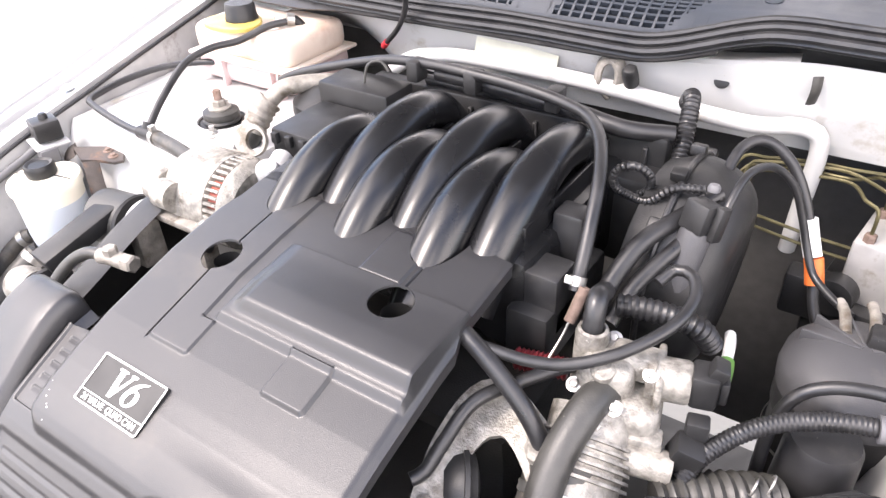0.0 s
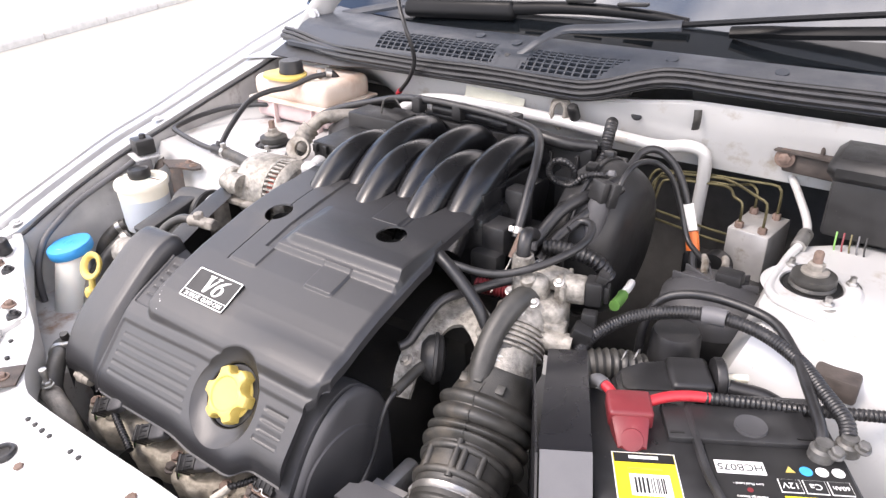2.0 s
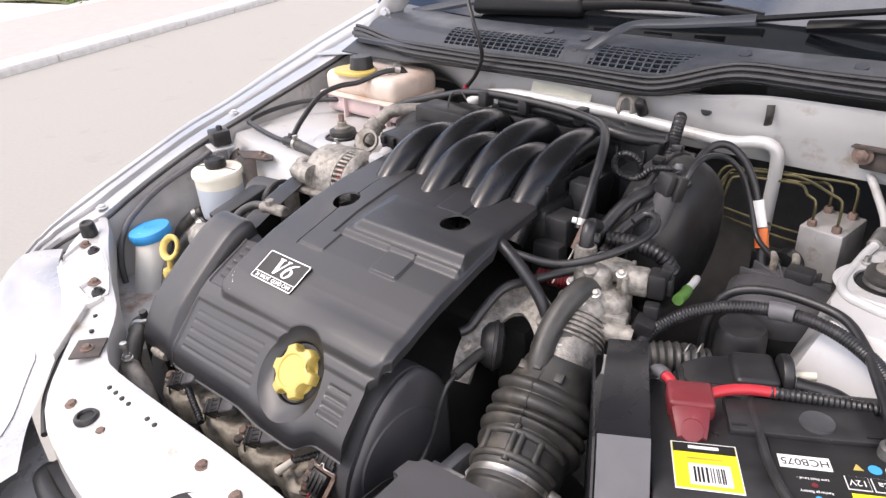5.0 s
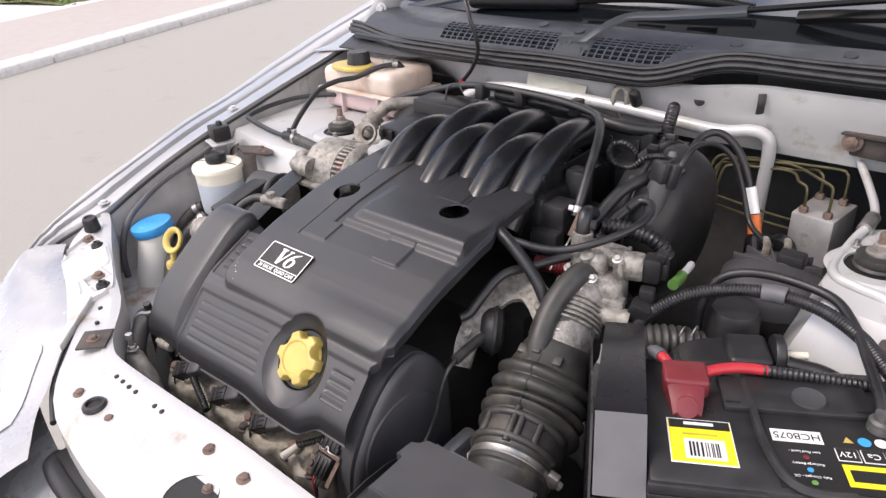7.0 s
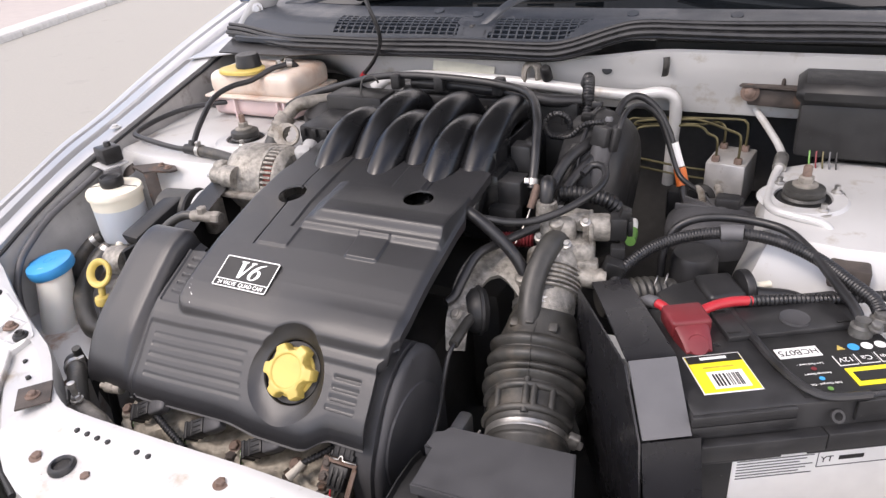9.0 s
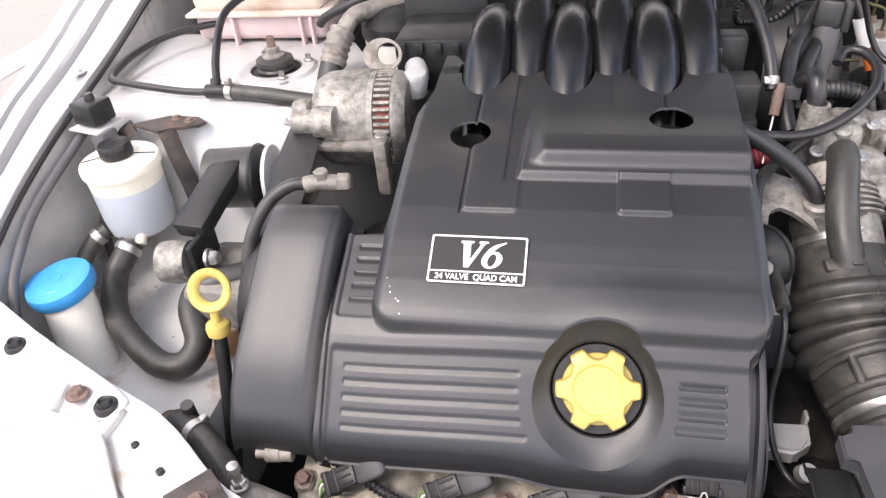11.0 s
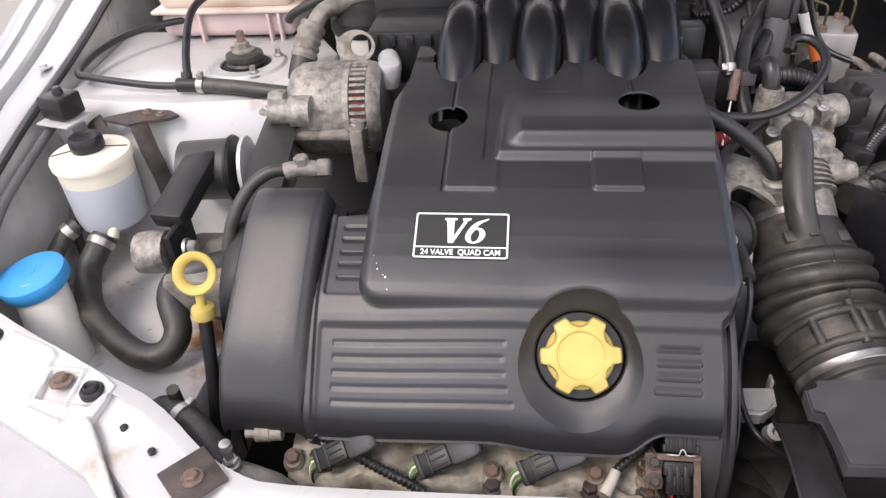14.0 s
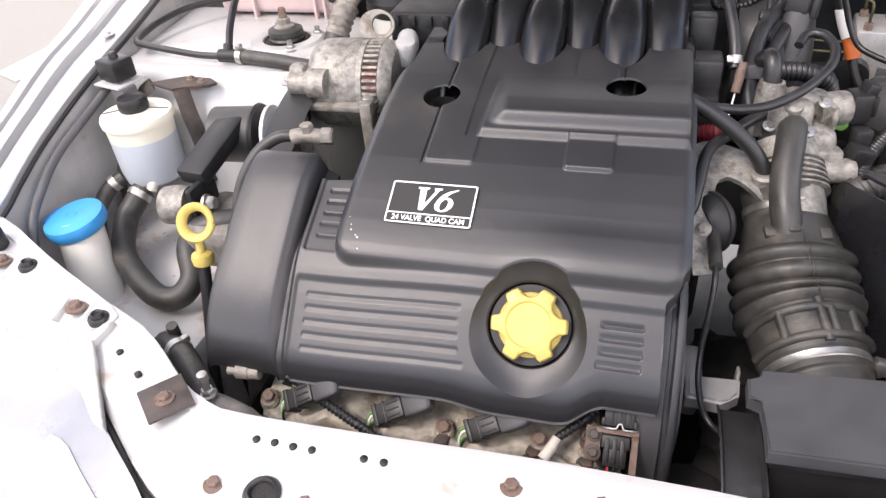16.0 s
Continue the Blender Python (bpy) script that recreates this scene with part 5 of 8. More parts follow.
tube(bm, [(-0.404, 0.036, 0.893), (-0.397, 0.026, 0.865), (-0.382, 0.005, 0.815), (-0.365, -0.02, 0.755), (-0.35, -0.03, 0.66)], lambda t: 0.0250 + 0.005 * t, 28)
part("neck", bm, M_MILK, washer)
bm = bmesh.new()
m = aim((-0.404, 0.035, 0.889), (-0.10, -0.12, 1))
lathe(bm, [(0.032, -0.003), (0.034, 0.0), (0.0345, 0.008), (0.033, 0.0125), (0.026, 0.0145), (0, 0.0155)], m, 44)
box(bm, None, (0.016, 0.026, 0.011), 0.004, m=m @ Matrix.Rotation(radians(35), 4, "Z") @ Matrix.Translation((-0.031, 0, 0.007)), seg=3)
wcap = part("cap", bm, M_BLUE, washer, "bright blue push-on cap")
bm = bmesh.new()
for k in range(5):
    tube(bm, [m @ Vector((0.012 * math.cos(a), 0.012 * math.sin(a), 0.0148)) for a in (radians(20 + 28 * k + 6 * j) for j in range(4))], 0.0006, 5, straight=True)
lathe(bm, [(0.006, 0.0148), (0.0065, 0.0158), (0.007, 0.0148)], m, 20)
part("moulded_symbol", bm, M_BLUE, wcap)

dip = thing("dipstick", (-0.18, -0.045, 0.93), "yellow ring-handled dipstick in a black tube", "dipstick")
m = aim((-0.182, -0.040, 0.9655), (0.10, -0.86, 0.55))
bm = bmesh.new()
tube(bm, [m @ Vector((0.0145 * math.cos(a), 0.0145 * math.sin(a), 0)) for a in (2 * math.pi * k / 40 for k in range(41))], 0.0033, 10, straight=True, flat=1.5, cap=False)
tube(bm, [(-0.1815, -0.043, 0.9525), (-0.181, -0.046, 0.943), (-0.1805, -0.048, 0.934)], 0.0042, 10)
lathe(bm, [(0, -0.006), (0.0095, -0.006), (0.0105, 0.0), (0.0095, 0.004), (0.006, 0.006), (0, 0.006)], aim((-0.1805, -0.048, 0.932), (0, 0.15, 1)), 22)
part("handle", bm, M_YELLOW, dip)
bm = bmesh.new()
tube(bm, [(-0.1805, -0.049, 0.928), (-0.181, -0.056, 0.90), (-0.183, -0.066, 0.86), (-0.19, -0.075, 0.80), (-0.2, -0.08, 0.7)], 0.0058, 14)
part("guide_tube", bm, M_RUBBER, dip)
hose("front_coolant_hose", [(-0.245, -0.060, 0.80), (-0.228, -0.082, 0.845), (-0.205, -0.099, 0.862), (-0.180, -0.114, 0.866), (-0.156, -0.1335, 0.862), (-0.139, -0.146, 0.845), (-0.12, -0.14, 0.79)], 0.0115, M_DULL, "black coolant hose below the slam panel", (0.45,))
bm = bmesh.new()
tube(bm, [(-0.205, -0.09, 0.88), (-0.207, -0.085, 0.85), (-0.202, -0.075, 0.79), (-0.2, -0.06, 0.7)], 0.0055, 10)
tagged(part("breather_tube", bm, M_DULL), "thin black breather tube", "pipe")
bm = bmesh.new()
hexbolt(bm, (-0.132, -0.152, 0.868), (0, 0, 1), 0.006, 0.008, 1.2)
lathe(bm, [(0.0035, 0), (0.0035, 0.016), (0.005, 0.017), (0.0045, 0.023), (0, 0.024)], Matrix.Translation((-0.132, -0.152, 0.87)), 12)
tagged(part("bleed_screw", bm, M_STEEL), "small zinc bleed nipple on the coolant rail", "nipple")
bm = bmesh.new()
tube(bm, [(-0.165, -0.142, 0.835), (-0.135, -0.150, 0.852), (-0.112, -0.155, 0.852), (-0.097, -0.156, 0.842), (-0.090, -0.155, 0.80)], 0.0115, 16)
tagged(part("coolant_rail", bm, M_ALUD), "weathered metal coolant rail across the front", "pipe")

# engine mount
mount = thing("engine_mount", (-0.26, 0.14, 0.8), "black engine steady bracket with round rubber bushes", "engine mount")
bm = bmesh.new()
lathe(bm, [(0.0, -0.034), (0.024, -0.034), (0.033, -0.030), (0.034, 0.022), (0.031, 0.024), (0, 0.024)], aim((-0.262, 0.182, 0.938), (1, 0.12, 0)), 28)
part("rear_bush", bm, M_DULL, mount, "black rubber bush")
bm = bmesh.new()
lathe(bm, [(0, -0.003), (0.037, -0.003), (0.0385, 0.0), (0.037, 0.003), (0, 0.003)], aim((-0.236, 0.183, 0.938), (1, 0.12, 0)), 32)
part("bush_plate", bm, M_BLACK, mount)
bm = bmesh.new()
lathe(bm, [(0.0, 0), (0.036, 0), (0.036, 0.004), (0.024, 0.010), (0.012, 0.012), (0, 0.012)], aim((-0.224, 0.185, 0.938), (1, 0.12, 0)), 28)
part("cup_washer", bm, M_BAY, mount, "pale steel cup washer")
bolts(mount, [(-0.213, 0.187, 0.938)], M_STEEL, 0.009, 0.012, washer=1.2, axis=(1, 0.12, 0))
bm = bmesh.new()
for p, q, w in (((-0.262, 0.176, 0.960), (-0.272, 0.082, 0.933), 0.036),):
    d = Vector(q) - Vector(p)
    box(bm, None, (w, 0.02, d.length), 0.004, m=Matrix.Translation((Vector(p) + Vector(q)) / 2) @ d.to_track_quat("Z", "Y").to_matrix().to_4x4())
box(bm, (-0.262, 0.08, 0.905), (0.008, 0.05, 0.055), 0.003)
part("arm", bm, M_BLACK, mount)
bm = bmesh.new()
lathe(bm, [(0, -0.018), (0.013, -0.018), (0.021, -0.016), (0.0225, 0), (0.021, 0.014), (0, 0.014)], aim((-0.284, 0.066, 0.908), (1, 0.1, 0.05)), 26)
part("front_eye", bm, M_ALU, mount, "bare aluminium eye")
bolts(mount, [(-0.252, 0.068, 0.912)], M_STEEL, 0.008, 0.012, washer=1.3, axis=(1, 0.1, 0.05))
bm = bmesh.new()
box(bm, (-0.235, 0.075, 0.875), (0.07, 0.09, 0.05), 0.01)
box(bm, (-0.215, 0.10, 0.84), (0.09, 0.06, 0.1), 0.012)
part("engine_bracket", bm, M_ALUD, mount, "cast aluminium engine bracket")

# timing covers behind the cover's end
guard = thing("belt_guard", (-0.17, 0.12, 0.85), "black plastic rear timing belt guard", "belt guard")
bm = bmesh.new()
side = spline([(0.262, 0.93, 0), (0.255, 0.985, 0), (0.225, 1.003, 0), (0.18, 0.998, 0), (0.13, 0.982, 0), (0.085, 0.962, 0), (0.05, 0.948, 0), (0.02, 0.93, 0), (0.0, 0.90, 0), (0.0, 0.85, 0)], 0.012)
rows = []
for x, sink in ((-0.150, 0.0), (-0.182, 0.0), (-0.190, 0.003), (-0.194, 0.010), (-0.194, 0.13)):
    rows.append([(x, p.x - sink * 0.25, p.y - sink) for p in side])
loft(bm, rows)
part("guard", bm, M_BLACK, guard)
bm = bmesh.new()
box(bm, (-0.135, 0.02, 0.905), (0.05, 0.05, 0.09), 0.012)
part("lower_guard", bm, M_BLACK, guard)

# alternator
alt = thing("alternator", (-0.115, 0.18, 0.92), "dusty cast aluminium alternator with copper windings in its slots", "alternator")
AX = aim((-0.106, 0.184, 0.979), (1, 0.06, 0.0))
bm = bmesh.new()
lathe(bm, [(0, -0.05), (0.03, -0.05), (0.043, -0.044), (0.049, -0.034), (0.0505, -0.02), (0.0505, 0.012), (0.049, 0.014), (0.049, 0.016)], AX, 48)
part("front_housing", bm, M_ALU, alt)
bm = bmesh.new()
lathe(bm, [(0.047, 0.012), (0.049, 0.014), (0.0495, 0.020), (0.043, 0.0225), (0.043, 0.036), (0.049, 0.0385), (0.048, 0.044), (0.04, 0.052), (0.0, 0.054)], AX, 48)
rear = part("rear_housing", bm, M_ALU, alt)
for k in range(42):
    a = 2 * math.pi * k / 42
    bm = bmesh.new()
    box(bm, None, (0.0075, 0.0036, 0.017), 0.0006, m=AX @ Matrix.Rotation(a, 4, "Z") @ Matrix.Translation((0.0460, 0, 0.0295)), seg=1)
    part("fin", bm, M_ALU, rear)
bm = bmesh.new()
lathe(bm, [(0.0438, 0.021), (0.0438, 0.037)], AX, 40)
part("winding", bm, M_COPPER, alt, "reddish copper winding")
bm = bmesh.new()
for p, s in (((-0.160, 0.152, 1.0), (0.02, 0.02, 0.026)), ((-0.156, 0.17, 0.985), (0.03, 0.03, 0.03))):
    box(bm, p, s, 0.006)
lathe(bm, [(0, -0.012), (0.013, -0.012), (0.013, 0.012), (0, 0.012)], aim((-0.155, 0.143, 0.994), (1, 0, 0)), 20)
lathe(bm, [(0, -0.012), (0.016, -0.012), (0.016, 0.01), (0, 0.01)], aim((-0.13, 0.137, 0.997), (1, 0, 0)), 20)
part("lug", bm, M_ALU, alt)
bm = bmesh.new()
box(bm, (-0.117, 0.135, 0.974), (0.105, 0.025, 0.008), 0.002)
box(bm, (-0.072, 0.125, 0.955), (0.014, 0.02, 0.06), 0.003)
box(bm, (-0.155, 0.112, 0.945), (0.018, 0.03, 0.05), 0.003)
part("mounting_bracket", bm, M_ALUD, alt)
bolts(alt, [(-0.074, 0.133, 0.98), (-0.168, 0.143, 0.994)], M_STEEL, 0.007, 0.006)
bm = bmesh.new()
tube(bm, [(-0.055, 0.2, 1.0), (-0.05, 0.215, 1.012), (-0.056, 0.232, 1.016)], 0.012, 14)
lathe(bm, [(0, -0.01), (0.013, -0.01), (0.013, 0.012), (0.01, 0.016), (0, 0.017)], aim((-0.051, 0.205, 1.008), (0.2, -0.2, 1)), 18)
part("terminal_boot", bm, M_INNER, alt, "grey rubber terminal boot")

alt.location += Vector((-0.014, 0.040, 0.013))

elbow = thing("coolant_elbow", (-0.14, 0.085, 0.98), "rusty steel pipe elbow with black hose", "pipe fitting")
bm = bmesh.new()
tube(bm, [(-0.108, 0.092, 0.99), (-0.125, 0.088, 0.993), (-0.138, 0.086, 0.991)], 0.008, 14)
hexbolt(bm, (-0.122, 0.088, 0.998), (0, 0, 1), 0.007, 0.008, 0)
hexbolt(bm, (-0.108, 0.092, 0.991), (1, 0.1, 0), 0.009, 0.012, 0)
part("elbow", bm, M_ALUD, elbow)
bm = bmesh.new()
tube(bm, [(-0.132, 0.087, 0.992), (-0.152, 0.082, 0.992), (-0.172, 0.07, 0.98), (-0.186, 0.052, 0.956), (-0.194, 0.038, 0.92), (-0.2, 0.03, 0.86)], 0.0062, 14)
part("hose", bm, M_DULL, elbow)

# lifting eye, air-conditioning fitting and small reservoir at the back
eye = thing("lifting_eye", (-0.12, 0.29, 0.98), "zinc-plated steel lifting eye with a large hole", "lifting eye")
m = pose(-0.102, 0.262, 1.043, 62, 0, 8)
bm = bmesh.new()
ring = [(0.021 * math.cos(a), 0.0175 * math.sin(a) + 0.003) for a in (2 * math.pi * k / 28 for k in range(28))]
hole = [(0.006 + 0.0115 * math.cos(a), 0.0115 * math.sin(a) + 0.004) for a in (2 * math.pi * k / 28 for k in range(28))]
lv = [[bm.verts.new(m @ Vector((x, y, z))) for x, y in p] for z in (0, 0.005) for p in (ring, hole)]
for k in range(28):
    j = (k + 1) % 28
    bm.faces.new((lv[0][k], lv[0][j], lv[1][j], lv[1][k]))
    bm.faces.new((lv[2][k], lv[2][j], lv[3][j], lv[3][k]))
    bm.faces.new((lv[0][k], lv[0][j], lv[2][j], lv[2][k]))
    bm.faces.new((lv[1][k], lv[1][j], lv[3][j], lv[3][k]))
box(bm, None, (0.03, 0.03, 0.005), 0.001, m=m @ Matrix.Translation((-0.012, -0.025, 0.0025)))
part("plate", bm, M_ALUD, eye)
acf = thing("air_conditioning_hose", (-0.19, 0.33, 0.99), "black hose with crimped aluminium fitting", "hose")
bm = bmesh.new()
tube(bm, [(-0.196, 0.31, 0.965), (-0.193, 0.325, 0.99), (-0.188, 0.34, 1.012)], 0.0145, 16)
part("hose", bm, M_DULL, acf)
bm = bmesh.new()
tube(bm, [(-0.189, 0.336, 1.006), (-0.183, 0.352, 1.028), (-0.178, 0.362, 1.038)], 0.0165, 18, rib=(0.009, 0.002))
tube(bm, [(-0.178, 0.362, 1.038), (-0.168, 0.378, 1.05), (-0.15, 0.40, 1.052), (-0.12, 0.43, 1.05)], 0.0105, 14)
part("fitting", bm, M_ALUD, acf)
jar = thing("brake_reservoir", (-0.125, 0.43, 0.95), "white plastic reservoir with a black lid, partly hidden", "reservoir")
bm = bmesh.new()
lathe(bm, [(0, 0.95), (0.042, 0.95), (0.045, 1.0), (0.046, 1.02), (0.042, 1.024)], Matrix.Translation((-0.12, 0.41, 0)), 32)
part("body", bm, M_MILK, jar)
bm = bmesh.new()
lathe(bm, [(0.047, 1.018), (0.049, 1.024), (0.048, 1.036), (0.038, 1.042), (0.02, 1.052), (0, 1.052)], Matrix.Translation((-0.12, 0.41, 0)), 32)
part("lid", bm, M_BLACK, jar)

# ---- engine under and around the cover ----
engine = thing("engine_block", (0.08, 0.05, 0.5), "weathered cast aluminium engine with ignition coils below its cover", "engine")
# Block coloured near-black for the shade it sits in, not bare aluminium.
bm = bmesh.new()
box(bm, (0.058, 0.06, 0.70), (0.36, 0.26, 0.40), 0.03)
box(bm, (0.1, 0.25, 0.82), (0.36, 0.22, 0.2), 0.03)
part("block", bm, M_DEEP_SHADE, engine)
bm = bmesh.new()
lathe(bm, [(0, 0), (0.0045, 0), (0.0045, 0.008), (0.0075, 0.0085), (0.0075, 0.020), (0.0068, 0.0205), (0.0068, 0.030), (0, 0.030)], aim((-0.1345, -0.1165, 0.862), (1, 0.1, 0)), 18)
part("pressure_switch", bm, M_ALUD, engine, "grey metal switch below the belt section")
bm = bmesh.new()
NXH, NYH = 150, 36
rows = []
for i in range(NXH + 1):
    x = -0.107 + 0.32 * i / NXH
    front = -0.1335 - 0.0045 * math.sin(x * 75 + 1.0) - 0.002 * math.sin(x * 190)
    row = [(x, front + 0.004, 0.79), (x, front - 0.0002, 0.817), (x, front + 0.0008, 0.8225)]
    for j in range(NYH + 1):
        t = j / NYH
        y = front + 0.0025 + (-0.080 - front) * t
        z = 0.8305 + 0.316 * (y + 0.128) - 0.003 * smooth(0.10, 0.0, t)
        z -= 0.005 * smooth(0.12, 0.22, t) * (0.5 + 0.5 * math.sin(x * 80 + 0.6)) + 0.003 * noise.noise(Vector((x * 30, y * 30, 3)))
        z += 0.0014 * noise.noise(Vector((x * 90, y * 90, 7))) + 0.0005 * noise.noise(Vector((x * 260, y * 260, 2)))
        z -= 0.05 * smooth(0.190, 0.212, x) + 0.03 * smooth(-0.1035, -0.107, x)
        row.append((x, y, z))
    rows.append(row)
loft(bm, rows)
part("cylinder_head", bm, M_HEAD, engine, "brown-stained cast aluminium cylinder head")
bolts(engine, [(-0.1, -0.118, 0.826), (-0.082, -0.11, 0.826), (0.066, -0.128, 0.826), (0.142, -0.125, 0.826), (0.186, -0.112, 0.838), (0.185, -0.126, 0.826)], M_BROWN, 0.0065, 0.008, washer=1.3)
for x in (-0.0638, 0.0184, 0.0990):
    coil = thing("ignition_coil", (x, -0.123, 0.84), "black plug-top connector with green and black wires", "connector", group="ignition coil connectors")
    ax = Vector((0.88, 0.20, 0.46)).normalized()
    up = Vector((0.0, -0.55, 0.83))
    up = (up - ax * up.dot(ax)).normalized()
    m = Matrix.Translation((x + 0.0035, -0.1235, 0.8510)) @ Matrix((ax, up.cross(ax), up)).transposed().to_4x4() @ Matrix.Diagonal((0.87, 0.84, 0.84, 1))
    bm = bmesh.new()
    box(bm, None, (0.032, 0.021, 0.019), 0.0014, m=m, seg=2)
    box(bm, None, (0.005, 0.0232, 0.0212), 0.0008, m=m @ Matrix.Translation((-0.0145, 0, 0)))
    box(bm, None, (0.0025, 0.0224, 0.0204), 0.0005, m=m @ Matrix.Translation((-0.004, 0, 0)))
    for dy in (-0.0065, 0.0, 0.0065):
        box(bm, None, (0.014, 0.0018, 0.0015), 0.0004, m=m @ Matrix.Translation((0.006, dy, 0.0097)), seg=1)
    part("plug", bm, M_BLACK, coil)
    bm = bmesh.new()
    rows = []
    for dx, w, h in ((0.015, 0.020, 0.014), (0.018, 0.0250, 0.017), (0.034, 0.0255, 0.0168), (0.039, 0.0245, 0.0158), (0.0425, 0.0215, 0.0135), (0.0440, 0.017, 0.010)):
        row = []
        for k in range(24):
            a = 2 * math.pi * k / 24
            c, d = math.cos(a), math.sin(a)
            row.append(m @ Vector((dx, w / 2 * math.copysign(abs(c) ** 0.28, c), h / 2 * math.copysign(abs(d) ** 0.28, d))))
        rows.append(row)
    rs = loft(bm, rows, close=True)
    bm.faces.new(rs[-1])
    bm.faces.new(rs[0][::-1])
    part("coil_head", bm, M_LID, coil, "dusty grey rounded coil head")
    for k, (mm, dy) in enumerate(((M_GREEN, 0.005), (M_WHITE, 0.002), (M_GREEN, -0.002), (M_INK_SHADE, -0.005))):
        bm = bmesh.new()
        tube(bm, [m @ Vector((-0.016, dy, 0)), m @ Vector((-0.024, dy * 1.2, 0.001)), m @ Vector((-0.033, dy - 0.006, -0.006)), m @ Vector((-0.037, dy - 0.016, -0.018))], 0.0010, 6)
        part("wire", bm, mm, coil)
for x, y, z, r0 in ((-0.0992, -0.1163, 0.834, 0.0085), (0.0652, -0.1174, 0.8335, 0.0090), (0.1457, -0.1148, 0.835, 0.0080), (0.1869, -0.1023, 0.8425, 0.0085), (0.1863, -0.1156, 0.8350, 0.0085)):
    bm = bmesh.new()
    lathe(bm, [(0, 0.010), (r0 * 0.7, 0.010), (r0, 0.0075), (r0 * 1.08, 0.0), (r0 * 1.25, -0.012)], aim((x, y, z - 0.007), (0.05, -0.45, 0.88)), 22)
    boss = part("casting_boss", bm, M_HEAD, engine, "stained cast boss")
    bm = bmesh.new()
    hexbolt(bm, (x, y - 0.0012, z + 0.0018), (0.05, -0.45, 0.88), 0.0056, 0.006, 1.35)
    part("bolt", bm, M_RUST, boss)
bm = bmesh.new()
tube(bm, [(-0.081, -0.112, 0.857), (-0.070, -0.113, 0.857), (-0.050, -0.121, 0.853), (-0.035, -0.1274, 0.850), (-0.0147, -0.1345, 0.8455), (0.0, -0.139, 0.842), (0.014, -0.144, 0.838)], 0.0046, 12, rib=(0.0042, 0.0012))
tagged(part("coil_loom", bm, M_LOOM), "black corrugated wiring loom across the cylinder head", "wiring")
bm = bmesh.new()
tube(bm, [(0.1905, -0.0969, 0.8633), (0.1773, -0.1086, 0.8564), (0.1605, -0.1215, 0.8490)], 0.0040, 10, rib=(0.0040, 0.0009))
w = tagged(part("sensor_lead", bm, M_LOOM), "black corrugated sensor lead with taped end", "wiring")
bm = bmesh.new()
tube(bm, [(0.1605, -0.1215, 0.8490), (0.1575, -0.1275, 0.8455), (0.1515, -0.1372, 0.8396)], lambda t: 0.0040 + 0.0010 * t, 10)
part("taped_end", bm, M_TAPE, w, "off-white taped end")
con = thing("engine_connector", (0.202, -0.118, 0.82), "black multi-pin connector with wire clip on a rusty bracket", "connector")
MC = Matrix.Translation((0.207, -0.118, 0.854)) @ Matrix(((1, 0, 0), (0, 0.707, -0.707), (0, 0.707, 0.707))).to_4x4()


def slab(bm, x0, x1, u0, u1, n0, n1, bev):
    """A block on the sloping connector plate: across, up the slope, off the slope."""
    box(bm, None, (x1 - x0, u1 - u0, n1 - n0), bev, m=MC @ Matrix.Translation(((x0 + x1) / 2, (u0 + u1) / 2, (n0 + n1) / 2)))


bm = bmesh.new()
slab(bm, -0.0115, 0.0115, 0.0105, 0.028, -0.002, 0.0075, 0.0012)
slab(bm, -0.0130, -0.0105, 0.0105, 0.0165, -0.002, 0.0085, 0.0008)
slab(bm, 0.0110, 0.0135, 0.0105, 0.0165, -0.002, 0.0085, 0.0008)
for k in range(3):
    slab(bm, -0.0085 + 0.0065 * k, -0.0045 + 0.0065 * k, 0.0125, 0.026, 0.0070, 0.0086, 0.0005)
part("upper_plug", bm, M_BLACK, con)
bm = bmesh.new()
slab(bm, -0.0120, 0.0095, -0.007, 0.0035, -0.004, 0.0060, 0.0014)
slab(bm, -0.0100, 0.0075, -0.021, -0.006, -0.005, 0.0045, 0.0014)
for k in range(3):
    slab(bm, -0.0092 + 0.0058 * k, -0.0058 + 0.0058 * k, -0.018, 0.001, 0.004, 0.0068, 0.0006)
part("lower_plug", bm, M_BLACK, con)
bm = bmesh.new()
tube(bm, [MC @ Vector(p) for p in ((-0.0150, 0.0085, 0.003), (-0.0080, 0.0090, 0.0090), (-0.0020, 0.0092, 0.0098), (-0.0005, 0.0125, 0.0100), (0.0020, 0.0130, 0.0100), (0.0036, 0.0092, 0.0098), (0.0090, 0.0090, 0.0090), (0.0150, 0.0085, 0.003))], 0.0008, 6)
part("wire_clip", bm, M_STEEL, con)
bm = bmesh.new()
slab(bm, -0.0165, 0.0160, 0.0040, 0.0085, 0.0005, 0.0025, 0.0006)
slab(bm, -0.0245, -0.0125, -0.0175, 0.0085, -0.0030, -0.0010, 0.0006)
slab(bm, 0.0105, 0.0160, -0.0250, 0.0040, -0.0020, 0.0000, 0.0006)
part("bracket", bm, M_RUST, con)
bolts(con, [MC @ Vector((-0.0180, 0.0020, -0.001)), MC @ Vector((-0.0180, -0.0120, -0.001))], M_BROWN, 0.0040, 0.004, axis=(0, -0.7, 0.7))
for k, mm in enumerate((M_REDC, M_INK_SHADE, M_INK_SHADE)):
    bm = bmesh.new()
    tube(bm, [MC @ Vector((-0.006 + 0.005 * k, -0.0195, 0.001)), MC @ Vector((-0.005 + 0.004 * k, -0.027, 0.001)), MC @ Vector((-0.002 + 0.002 * k, -0.036, -0.006)), (0.206, -0.142, 0.79)], 0.0010, 6)
    part("wire", bm, mm, con)

